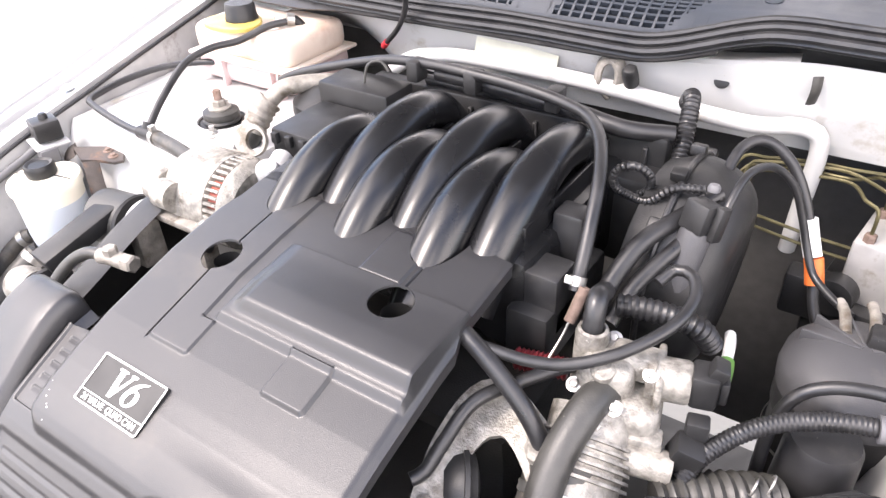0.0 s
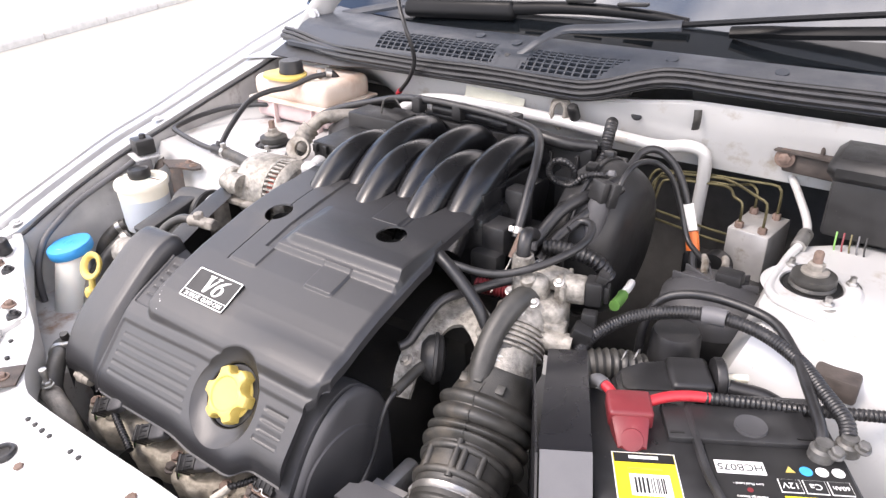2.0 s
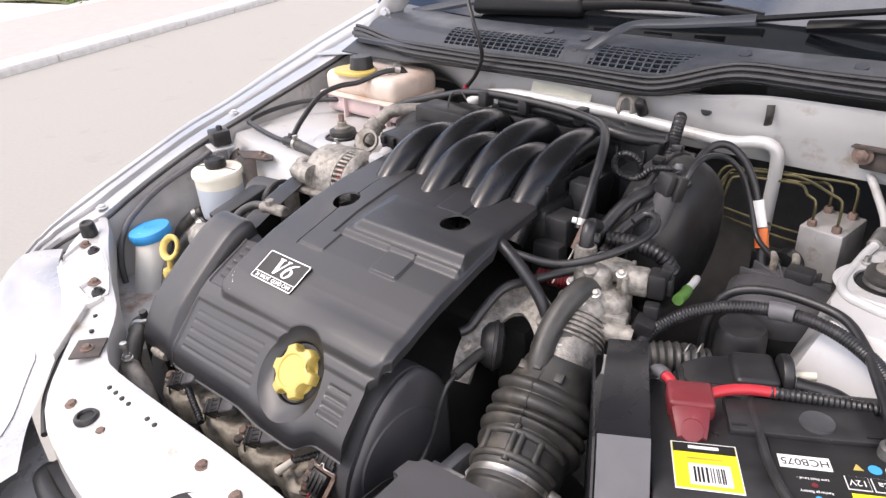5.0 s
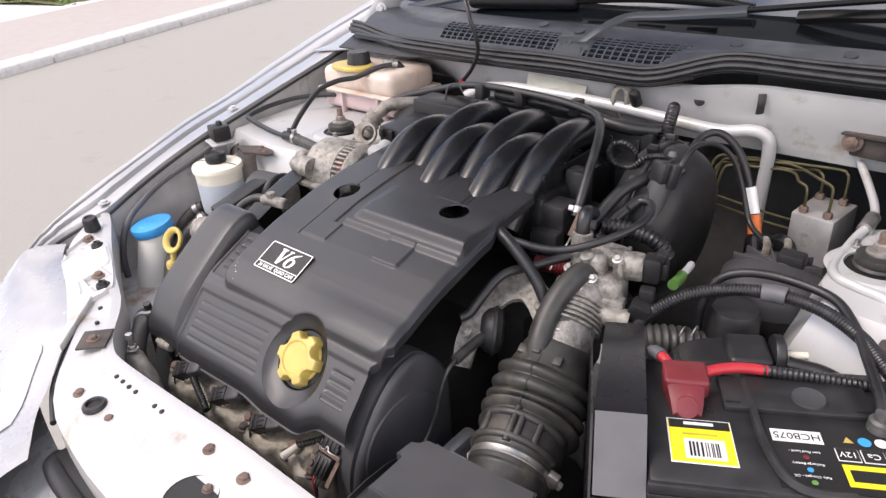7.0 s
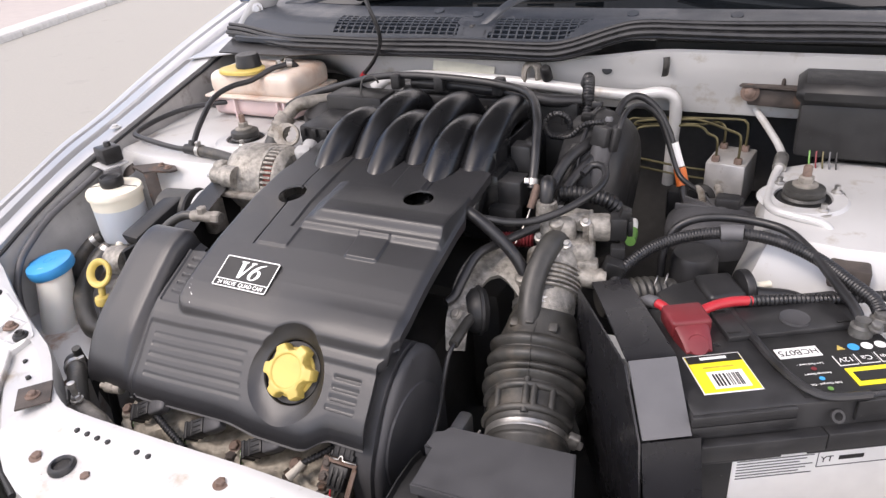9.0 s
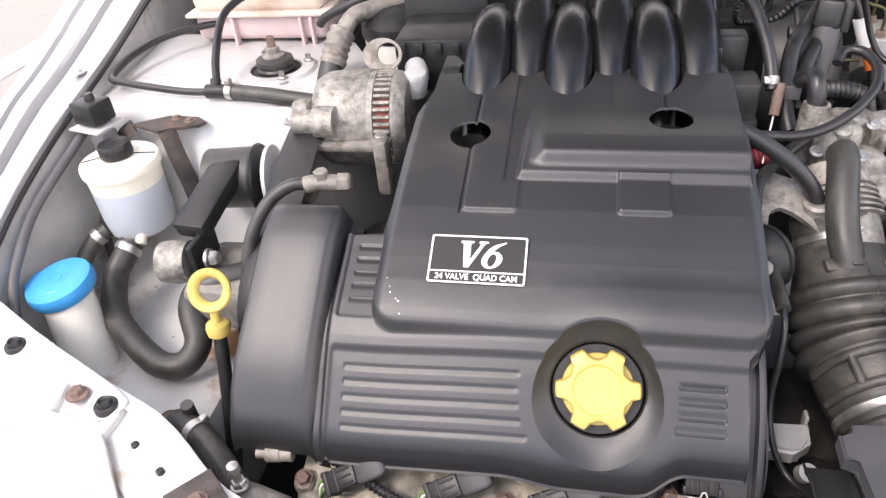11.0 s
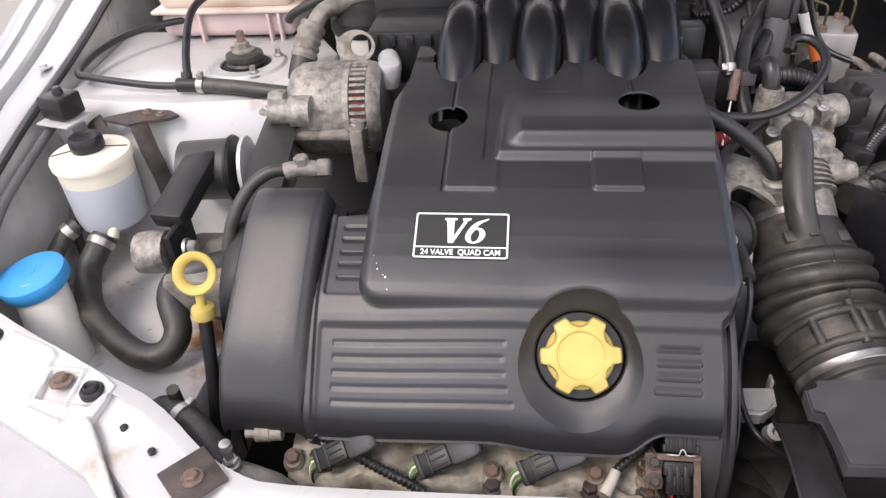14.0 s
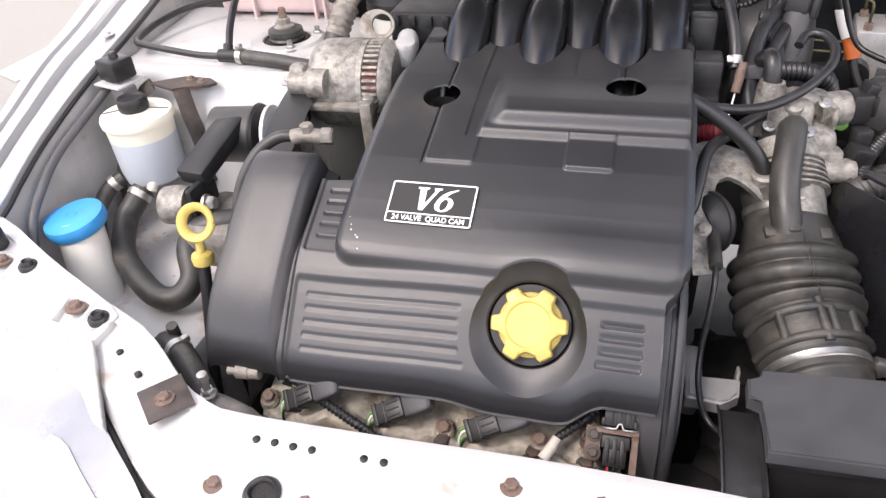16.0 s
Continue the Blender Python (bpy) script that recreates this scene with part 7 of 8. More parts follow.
tube(bm, [bt(0.001, 0.078, 0.978), bt(-0.004, 0.088, 0.976), bt(-0.01, 0.098, 0.965)], 0.0066, 12)
part("sleeve", bm, M_GREY, term, "grey heat-shrink sleeve")
bm = bmesh.new()
tube(bm, [bt(0.088, 0.070, 0.976), bt(0.136, 0.069, 0.973), bt(0.173, 0.069, 0.969), bt(0.23, 0.072, 0.964), bt(0.3, 0.08, 0.955)], 0.0060, 12, rib=(0.0045, 0.0014))
part("conduit", bm, M_LOOM, term)
NEG = ((0.6475, 0.121), (0.6640, 0.1395))
neg = thing("negative_terminal", bt(0.17, 0.055, 0.965), "grey lead clamp and black earth cables", "battery terminal")
bm = bmesh.new()
for k, (px, py) in enumerate(NEG):
    lathe(bm, [(0, 0.0), (0.0105, 0.0), (0.0100, 0.009), (0.0072, 0.011), (0.0068, 0.016), (0, 0.016)], Matrix.Translation((px, py, 0.966)), 20)
    hexbolt(bm, (px + 0.010, py - 0.004, 0.977), (0.2, -0.2, 1), 0.0052, 0.007, 1.3)
box(bm, ((NEG[0][0] + NEG[1][0]) / 2, (NEG[0][1] + NEG[1][1]) / 2, 0.969), (0.036, 0.016, 0.009), 0.003, (0, 0, 48))
part("clamp", bm, M_LEAD, neg, "dull corroded lead clamp")
bm = bmesh.new()
tube(bm, [(0.405, 0.165, 0.945), (0.415, 0.186, 0.960), (0.44, 0.212, 0.976), (0.475, 0.229, 0.987), (0.52, 0.239, 0.993), (0.565, 0.235, 0.993), (0.605, 0.215, 0.989), (0.634, 0.183, 0.986), (0.656, 0.158, 0.983), (0.663, 0.142, 0.978)], 0.0072, 14, rib=(0.0034, 0.0008))
part("main_loom", bm, M_LOOM, neg, "thick corrugated cable conduit")
bm = bmesh.new()
tube(bm, [(0.508, 0.2365, 0.9922), (0.52, 0.239, 0.9932), (0.532, 0.2395, 0.9937)], 0.0096, 14)
part("tape", bm, M_GREY, neg, "grey tape wrap")
bm = bmesh.new()
tube(bm, [(0.447, 0.235, 0.90), (0.447, 0.243, 0.95), (0.456, 0.252, 0.98), (0.48, 0.26, 0.995), (0.52, 0.265, 0.999), (0.57, 0.255, 0.998), (0.600, 0.222, 0.992), (0.622, 0.180, 0.986), (0.641, 0.140, 0.981), (0.646, 0.124, 0.976)], 0.0050, 12)
part("earth_cable", bm, M_RUBBER, neg)

tray = thing("battery_side_panel", bt(-0.04, 0.04, 0.79), "smooth black panel with sloping grey front beside the battery", "battery tray")
bm = bmesh.new()
sec = [(0.140, 0.968), (0.137, 0.974), (-0.020, 0.9955), (-0.026, 0.9955)]
loft(bm, [[bt(-0.062 + 0.012 * smooth(-0.03, 0.14, v), v, z), bt(-0.0195 + 0.008 * smooth(-0.03, 0.14, v), v, z)] for v, z in sec])
thicken(bm, 0.003)
part("top_panel", bm, M_GLOSS, tray)
bm = bmesh.new()
loft(bm, [[bt(-0.061, v, z), bt(-0.0195, v, z)] for v, z in ((-0.0265, 0.9945), (-0.03, 0.993), (-0.074, 0.948))])
thicken(bm, 0.003)
part("sloping_panel", bm, M_GREY, tray, "matt grey sloping panel")
bm = bmesh.new()
loft(bm, [[bt(-0.062, v, z), bt(-0.012, v, z)] for v, z in ((-0.075, 0.946), (-0.095, 0.88), (-0.105, 0.78))])
rows = [[bt(u, v, zz) for v, zz in ((0.138, 0.966), (-0.026, 0.990), (-0.074, 0.945), (-0.1, 0.80))] for u in (-0.0625,)]
lo = [[bt(-0.0625, v, 0.78) for v in (0.138, -0.026, -0.074, -0.1)]]
loft(bm, rows + lo)
thicken(bm, 0.002)
part("side", bm, M_GLOSS, tray)
bm = bmesh.new()
bbox(bm, -0.03, 0.21, -0.12, -0.075, 0.77, 0.80, 0.004)
part("clamp_bar", bm, M_BLACK, tray, "black clamp bar")
bm = bmesh.new()
lathe(bm, [(0, 0), (0.0045, 0), (0.0045, 0.006), (0, 0.007)], aim(bt(-0.018, -0.045, 0.955), (0.87, 0.49, 0.2)), 12)
part("red_button", bm, M_REDC, tray)

# ---- off side behind the battery ----
res = thing("intake_resonator", (0.47, 0.22, 0.8), "black plastic intake snorkel with flat clamp", "intake duct")
bm = bmesh.new()
lathe(bm, [(0, 0.78), (0.030, 0.78), (0.0285, 0.90), (0.0265, 0.952), (0.024, 0.958), (0, 0.96)], Matrix.Translation((0.483, 0.246, 0)), 30)
part("snorkel", bm, M_BATT, res)
bm = bmesh.new()
prism(bm, [(0.025, 0.105), (0.019, 0.114), (0.019, 0.137), (0.027, 0.148), (0.045, 0.158), (0.100, 0.170), (0.112, 0.165), (0.112, 0.105)], 0.905, 0.950, m=BT, bev=0.005, seg=3)
prism(bm, [(0.022, 0.102), (0.016, 0.112), (0.016, 0.139), (0.025, 0.151), (0.045, 0.161), (0.098, 0.173), (0.108, 0.168), (0.108, 0.102)], 0.934, 0.940, m=BT, bev=0.002, seg=1)
bbox(bm, 0.070, 0.112, 0.110, 0.16, 0.93, 0.957, 0.006, 3)
part("clamp", bm, M_BATT, res)
bm = bmesh.new()
lathe(bm, [(0, -0.004), (0.021, -0.004), (0.022, -0.002), (0.022, 0.004), (0.02, 0.006), (0.008, 0.007), (0, 0.007)], aim(bt(0.119, 0.137, 0.946), BT.to_3x3() @ Vector((1, 0, 0))), 28)
part("flange", bm, M_BATT, res)
bm = bmesh.new()
tube(bm, [bt(0.122, 0.137, 0.948), bt(0.148, 0.136, 0.949)], 0.0042, 10)
part("spigot", bm, M_CREAM, res, "cream plastic spigot")
low_hose = thing("lower_intake_hose", (0.40, 0.15, 0.925), "short black corrugated hose with wire clips", "hose")
bm = bmesh.new()
tube(bm, [(0.395, 0.148, 0.93), (0.42, 0.167, 0.932), (0.445, 0.185, 0.930), (0.465, 0.200, 0.922)], 0.0205, 24, rib=(0.0075, 0.0032))
part("hose", bm, M_DULL, low_hose)
bm = bmesh.new()
for k in range(2):
    tube(bm, [(0.447 + 0.010 * k + 0.004 * math.sin(a), 0.187 + 0.008 * k + 0.0225 * math.cos(a) * 0.5, 0.930 + 0.0225 * math.sin(a)) for a in (radians(10 + 20 * n) for n in range(9))], 0.0009, 6)
part("wire_clip", bm, M_STEEL, low_hose, "bright bent wire clip")
hose("rear_hose", [(0.555, 0.195, 0.945), (0.59, 0.20, 0.944), (0.62, 0.19, 0.935), (0.64, 0.17, 0.91)], 0.009, M_RUBBER, "black rubber hose behind the battery")
can = thing("charcoal_canister", (0.49, 0.335, 0.8), "round black vapour canister with ribbed top and hose unions", "canister")
m = Matrix.Translation((0.492, 0.338, 0))
bm = bmesh.new()
lathe(bm, [(0, 0.78), (0.054, 0.78), (0.055, 0.90), (0.057, 0.905), (0.057, 0.93), (0.055, 0.936)], m, 40)
part("body", bm, M_BLACK, can)
bm = bmesh.new()
lathe(bm, [(0.058, 0.93), (0.059, 0.942), (0.057, 0.956), (0.045, 0.968), (0.025, 0.974), (0, 0.975)], m, 40)
lid = part("lid", bm, M_LID, can)
for k in range(6):
    bm = bmesh.new()
    box(bm, None, (0.045, 0.003, 0.014), 0.001, m=m @ Matrix.Rotation(radians(20 + 32 * k), 4, "Z") @ Matrix.Translation((0.026, 0, 0.969)))
    part("rib", bm, M_LID, lid)
bm = bmesh.new()
box(bm, (0.505, 0.352, 0.978), (0.03, 0.022, 0.018), 0.004)
part("port_block", bm, M_BLACK, lid)
bm = bmesh.new()
for x, y, z, dx in ((0.475, 0.372, 0.973, 0.006), (0.495, 0.378, 0.975, 0.004)):
    tube(bm, [(x, y - 0.02, z), (x - dx, y + 0.005, z + 0.004), (x - dx * 2, y + 0.016, z + 0.004)], 0.0045, 12)
part("union", bm, M_ALUD, can, "dull metal union")
bm = bmesh.new()
lathe(bm, [(0.0575, 0.868), (0.0582, 0.870), (0.0575, 0.872)], m, 40)
part("strap_wire", bm, M_STEEL, can)

abs_unit = thing("brake_control_unit", (0.49, 0.54, 0.85), "aluminium brake modulator block with steel brake pipes", "brake modulator")
bm = bmesh.new()
box(bm, (0.491, 0.543, 0.925), (0.056, 0.078, 0.085), 0.003, (0, 0, -8))
part("valve_block", bm, M_BLOCK, abs_unit)
bm = bmesh.new()
box(bm, (0.49, 0.535, 0.86), (0.1, 0.1, 0.08), 0.006, (0, 0, -8))
lathe(bm, [(0, 0), (0.02, 0), (0.02, 0.02), (0, 0.022)], aim((0.46, 0.49, 0.92), (-0.2, -1, 0)), 22)
box(bm, (0.43, 0.5, 0.9), (0.04, 0.03, 0.05), 0.005)
part("motor", bm, M_BLACK, abs_unit)
for x, y in ((0.471, 0.515), (0.502, 0.511), (0.476, 0.57), (0.507, 0.566)):
    bm = bmesh.new()
    hexbolt(bm, (x, y, 0.967), (0, 0, 1), 0.006, 0.009, 0)
    part("union_nut", bm, M_RUST, abs_unit)
for k, (x, y) in enumerate(((0.471, 0.515), (0.502, 0.511), (0.476, 0.57), (0.507, 0.566))):
    h = 1.0 + 0.008 * (k % 2)
    bm = bmesh.new()
    tube(bm, [(x, y, 0.968), (x, y, h - 0.004), (x - 0.004, y + 0.003, h + 0.003), (x - 0.014, y + 0.008, h + 0.005), (0.44, 0.552 + 0.005 * k, h + 0.005), (0.40, 0.556 + 0.005 * k, h + 0.002), (0.358, 0.55 + 0.005 * k, h - 0.001), (0.348 - 0.006 * k, 0.546 + 0.004 * k, h - 0.008), (0.343 - 0.008 * k, 0.54, 0.965 - 0.012 * k), (0.335 - 0.01 * k, 0.535, 0.93)], 0.0019, 8)
    part("brake_pipe", bm, M_BRAKE, abs_unit, "thin olive brake pipe")
bm = bmesh.new()
for k in range(2):
    tube(bm, [(0.46, 0.53, 0.945 - 0.014 * k), (0.42, 0.535, 0.945 - 0.014 * k), (0.36, 0.54, 0.95 - 0.014 * k), (0.3, 0.545, 0.955 - 0.014 * k)], 0.0019, 8)
part("side_pipe", bm, M_BRAKE, abs_unit)

bm = bmesh.new()
tube(bm, [(-0.09, 0.49, 1.05), (-0.07, 0.512, 1.062), (-0.045, 0.528, 1.064), (0.0, 0.54, 1.064), (0.15, 0.545, 1.060), (0.30, 0.547, 1.049), (0.345, 0.549, 1.048), (0.372, 0.551, 1.053), (0.39, 0.553, 1.052), (0.4, 0.556, 1.043), (0.403, 0.558, 1.02), (0.400, 0.565, 0.96), (0.398, 0.57, 0.9)], 0.0092, 16)
tagged(part("air_conditioning_pipe", bm, M_BAY), "white-painted metal pipe along the bulkhead", "pipe")
bm = bmesh.new()
tube(bm, [(0.503, 0.60, 1.038), (0.510, 0.58, 1.032), (0.531, 0.545, 1.017), (0.553, 0.50, 1.002), (0.559, 0.46, 0.997), (0.553, 0.42, 0.993), (0.550, 0.365, 0.990), (0.551, 0.330, 0.992), (0.562, 0.308, 0.994), (0.585, 0.298, 0.994), (0.615, 0.290, 0.99), (0.625, 0.28, 0.96), (0.625, 0.27, 0.88)], 0.0052, 12)
o = tagged(part("refrigerant_pipe", bm, M_BAY), "silver pipe bent round the strut tower", "pipe")
bm = bmesh.new()
tube(bm, [(0.558, 0.472, 0.999), (0.5565, 0.440, 0.9948)], 0.0088, 14)
part("union", bm, M_STEEL, o)
bm = bmesh.new()
box(bm, (0.54, 0.565, 1.052), (0.08, 0.018, 0.026), 0.004, (0, 0, -6))
prism(bm, [(0.488, 0.552), (0.58, 0.542), (0.59, 0.572), (0.495, 0.582)], 1.068, 1.0715, bev=0.001)
lathe(bm, [(0.003, 0), (0.003, 0.02), (0, 0.02)], Matrix.Translation((0.545, 0.56, 1.07)), 10)
fb = tagged(part("rusty_bracket", bm, M_BROWN), "rust-brown steel bracket on the bulkhead", "bracket")
bolts(fb, [(0.503, 0.556, 1.06)], M_RUST, 0.008, 0.007, axis=(0, -1, 0.1))
fuse = thing("fuse_box", (0.65, 0.54, 1.0), "black plastic fuse box with chamfered lid and coloured wires", "fuse box")
bm = bmesh.new()
box(bm, (0.66, 0.545, 1.035), (0.18, 0.13, 0.075), 0.006)
part("base", bm, M_BLACK, fuse)
bm = bmesh.new()
box(bm, (0.66, 0.545, 1.083), (0.195, 0.145, 0.03), 0.01, seg=1)
part("lid", bm, M_BLACK, fuse)
for k, mm in enumerate((M_GREEN, M_RED, M_BRAKE, M_GREY, M_INK_SHADE)):
    bm = bmesh.new()
    tube(bm, [(0.59 + 0.008 * k, 0.475, 1.01), (0.592 + 0.008 * k, 0.465, 0.99), (0.6 + 0.008 * k, 0.468, 0.965), (0.61 + 0.006 * k, 0.48, 0.95)], 0.0011, 6)
    part("wire", bm, mm, fuse)
bm = bmesh.new()
box(bm, (0.64, 0.235, 0.965), (0.04, 0.03, 0.025), 0.004)
tagged(part("relay_bracket", bm, M_BROWN), "small rusty bracket on the strut tower", "bracket")

plen = thing("plenum_chamber", (0.35, 0.37, 0.9), "large curved black plastic plenum chamber", "plenum")
bm = bmesh.new()
rows = []
for dx, k in [(0.29, 0.9)] + [(0.318 + 0.055 * math.sin(b), 0.62 + 0.38 * math.cos(b)) for b in (math.pi * 0.5 * j / 10 for j in range(11))]:
    rows.append([(dx + 0.004 * math.sin(a), 0.392 + 0.105 * k * math.cos(a), 0.962 + 0.108 * k * math.sin(a)) for a in (2 * math.pi * i / 56 for i in range(56))])
rs = loft(bm, rows, close=True)
bm.faces.new(rs[-1])
bm.faces.new(rs[0][::-1])
part("chamber", bm, M_BLACK, plen)
bm = bmesh.new()
tube(bm, [(0.322, 0.392 + 0.106 * math.cos(a), 0.962 + 0.109 * math.sin(a)) for a in (2 * math.pi * i / 60 for i in range(61))], 0.003, 8, cap=False)
part("rim_seam", bm, M_BATT, plen)
for k in range(6):
    bm = bmesh.new()
    a = radians(20 + 28 * k)
    box(bm, (0.318, 0.392 + 0.110 * math.cos(a), 0.962 + 0.113 * math.sin(a)), (0.014, 0.012, 0.010), 0.002, (math.degrees(a) - 90, 0, 0))
    part("rim_clip", bm, M_BLACK, plen)

rail = thing("fuel_rail_cover", (0.1, 0.44, 0.97), "black plastic panel behind the inlet runners", "panel")
bm = bmesh.new()
box(bm, (0.105, 0.445, 1.015), (0.36, 0.02, 0.10), 0.004)
part("panel", bm, M_BLACK, rail)
for k in range(9):
    bm = bmesh.new()
    box(bm, (-0.055 + 0.04 * k, 0.433, 1.012), (0.005, 0.008, 0.085), 0.001, seg=1)
    part("rib", bm, M_BLACK, rail)

# hoses and wiring over the engine
hose("vacuum_hose", [(-0.235, 0.435, 1.022), (-0.22, 0.43, 1.035), (-0.17, 0.43, 1.055), (-0.10, 0.435, 1.075), (-0.04, 0.432, 1.09), (0.02, 0.425, 1.097), (0.08, 0.42, 1.098), (0.14, 0.415, 1.097), (0.19, 0.405, 1.095), (0.225, 0.385, 1.095), (0.25, 0.35, 1.093), (0.268, 0.31, 1.083), (0.278, 0.275, 1.062), (0.284, 0.25, 1.04), (0.286, 0.235, 1.02)], 0.0058, M_RUBBER, "long black rubber hose over the manifold", (0.985,))
for x in (0.0, 0.075, 0.17):
    bm = bmesh.new()
    box(bm, (x, 0.425, 1.088), (0.016, 0.022, 0.024), 0.003)
    tagged(part("hose_clip", bm, M_BLACK), "black plastic hose clip behind the manifold", "clip", group="manifold hose clips")
bm = bmesh.new()
tube(bm, [(0.02, 0.438, 1.083), (0.1, 0.435, 1.082), (0.18, 0.43, 1.078), (0.24, 0.43, 1.07), (0.285, 0.45, 1.065)], 0.009, 12)
tube(bm, [(0.0, 0.445, 1.07), (0.1, 0.447, 1.068), (0.2, 0.445, 1.063), (0.28, 0.45, 1.058)], 0.006, 10)
tagged(part("rear_loom", bm, M_LOOM), "black wiring loom behind the manifold", "wiring")
bm = bmesh.new()
box(bm, (-0.052, 0.325, 1.025), (0.085, 0.085, 0.06), 0.004)
box(bm, (-0.052, 0.395, 1.045), (0.1, 0.05, 0.06), 0.004)
for k in range(4):
    box(bm, (-0.085 + 0.02 * k, 0.281, 1.046), (0.008, 0.008, 0.012), 0.001)
ecu = tagged(part("relay_housing", bm, M_BLACK), "black plastic housing beside the manifold", "housing")
bm = bmesh.new()
tube(bm, [(-0.02, 0.40, 1.09), (-0.03, 0.40, 1.1), (-0.045, 0.395, 1.095), (-0.05, 0.39, 1.07)], 0.0016, 8)
part("wire_link", bm, M_DULL, ecu)
bm = bmesh.new()
tube(bm, [(0.275, 0.515, 1.07), (0.283, 0.50, 1.085), (0.29, 0.475, 1.075), (0.295, 0.45, 1.05), (0.298, 0.42, 1.03), (0.30, 0.38, 1.02)], 0.0090, 14, step=0.0012, rib=(0.0048, 0.0016))
tagged(part("ribbed_loom", bm, M_LOOM), "thick ribbed wiring conduit behind the throttle", "wiring")
bm = bmesh.new()
c0, ex, ez = Vector((0.281, 0.355, 1.060)), Vector((0.95, 0.2, 0.1)), Vector((0.05, -0.45, 0.9))
tube(bm, [c0 + ex * (0.017 * math.cos(a)) + ez * (0.022 * math.sin(a)) for a in (radians(-80 + 17 * k) for k in range(20))] + [(0.30, 0.345, 1.05), (0.32, 0.345, 1.068), (0.345, 0.35, 1.072)], 0.0042, 10, rib=(0.0045, 0.0012))
tagged(part("coiled_conduit", bm, M_LOOM), "looped black corrugated conduit", "wiring")
hose("engine_loom", [(0.352, 0.37, 1.06), (0.335, 0.34, 1.05), (0.315, 0.30, 1.04), (0.305, 0.265, 1.02), (0.302, 0.235, 1.0), (0.305, 0.215, 0.985)], 0.0078, M_LOOM, "taped black engine wiring loom", (), "wiring")
hose("injector_loom", [(0.36, 0.36, 1.055), (0.34, 0.315, 1.035), (0.322, 0.275, 1.015), (0.315, 0.24, 0.995)], 0.0065, M_LOOM, "thin black wiring branch", (), "wiring")
bm = bmesh.new()
tube(bm, [(0.318, 0.243, 1.014), (0.336, 0.250, 1.013), (0.358, 0.258, 1.009), (0.378, 0.266, 0.999), (0.388, 0.275, 0.98)], 0.0100, 14, rib=(0.0055, 0.0018))
tagged(part("cross_loom", bm, M_LOOM), "short thick corrugated conduit above the throttle body", "wiring")
ign = thing("purge_valve", (0.345, 0.33, 0.98), "upright grey solenoid valve with black plug", "valve")
bm = bmesh.new()
lathe(bm, [(0, -0.04), (0.0135, -0.04), (0.0135, 0.025), (0.012, 0.03), (0, 0.03)], aim((0.346, 0.318, 1.02), (0.12, 0.25, 1)), 22)
part("body", bm, M_LID, ign)
bm = bmesh.new()
box(bm, None, (0.024, 0.022, 0.026), 0.003, m=aim((0.350, 0.328, 1.06), (0.12, 0.25, 1)))
box(bm, None, (0.008, 0.012, 0.03), 0.002, m=aim((0.365, 0.325, 1.058), (0.12, 0.25, 1)))
part("plug", bm, M_BLACK, ign)
bm = bmesh.new()
lathe(bm, [(0, 0), (0.005, 0), (0.0055, 0.003), (0.004, 0.006), (0, 0.006)], aim((0.352, 0.345, 1.075), (0, 0.2, 1)), 16)
part("cap", bm, M_GREY, ign)
fuel = hose("vapour_hose", [(0.366, 0.325, 1.045), (0.367, 0.34, 1.07), (0.372, 0.37, 1.085), (0.385, 0.40, 1.08), (0.402, 0.415, 1.06), (0.415, 0.418, 1.03), (0.425, 0.415, 1.005), (0.437, 0.405, 0.985), (0.455, 0.39, 0.978), (0.475, 0.375, 0.975)], 0.0035, M_RUBBER, "thin black vapour hose arching to the canister", ())
hose("fuel_hose", [(0.345, 0.40, 1.05), (0.35, 0.44, 1.072), (0.368, 0.455, 1.076), (0.392, 0.455, 1.06), (0.412, 0.448, 1.03), (0.424, 0.44, 1.0), (0.435, 0.43, 0.975), (0.445, 0.415, 0.945), (0.46, 0.40, 0.92)], 0.0050, M_RUBBER, "thick black fuel hose with labelled sleeve", ())
sl = thing("hose_sleeve", (0.43, 0.43, 0.98), "orange sleeve and white tag on a fuel hose", "sleeve")
bm = bmesh.new()
tube(bm, [(0.4325, 0.4315, 0.985), (0.436, 0.428, 0.975), (0.440, 0.423, 0.963)], 0.0085, 16)
part("sleeve", bm, M_ORANGE, sl)
bm = bmesh.new()
tube(bm, [(0.4185, 0.4435, 1.016), (0.4245, 0.4395, 1.0), (0.4315, 0.433, 0.985)], 0.0082, 16)
part("tag", bm, M_WHITE, sl, "white paper tag")
bm = bmesh.new()
tube(bm, [(0.244, 0.141, 1.020), (0.268, 0.146, 1.017), (0.29, 0.152, 1.014), (0.316, 0.163, 1.015), (0.345, 0.183, 1.024), (0.368, 0.215, 1.034), (0.374, 0.245, 1.041), (0.366, 0.265, 1.046), (0.352, 0.268, 1.045), (0.344, 0.255, 1.038)], 0.0046, 12)
tagged(part("servo_hose", bm, M_RUBBER), "thin black hose looping over the throttle body", "hose")
bm = bmesh.new()
tube(bm, [(0.240, 0.142, 1.026), (0.258, 0.138, 1.018), (0.284, 0.133, 1.001), (0.304, 0.129, 0.982), (0.316, 0.127, 0.962)], 0.0072, 14)
tagged(part("crankcase_hose", bm, M_RUBBER), "black rubber hose from the cover to the bracket", "hose")
bm = bmesh.new()
tube(bm, [(0.325, 0.190, 1.0), (0.305, 0.176, 0.995), (0.28, 0.15, 0.988), (0.262, 0.12, 0.985), (0.256, 0.09, 0.97), (0.252, 0.07, 0.955), (0.246, 0.06, 0.952)], 0.0054, 12)
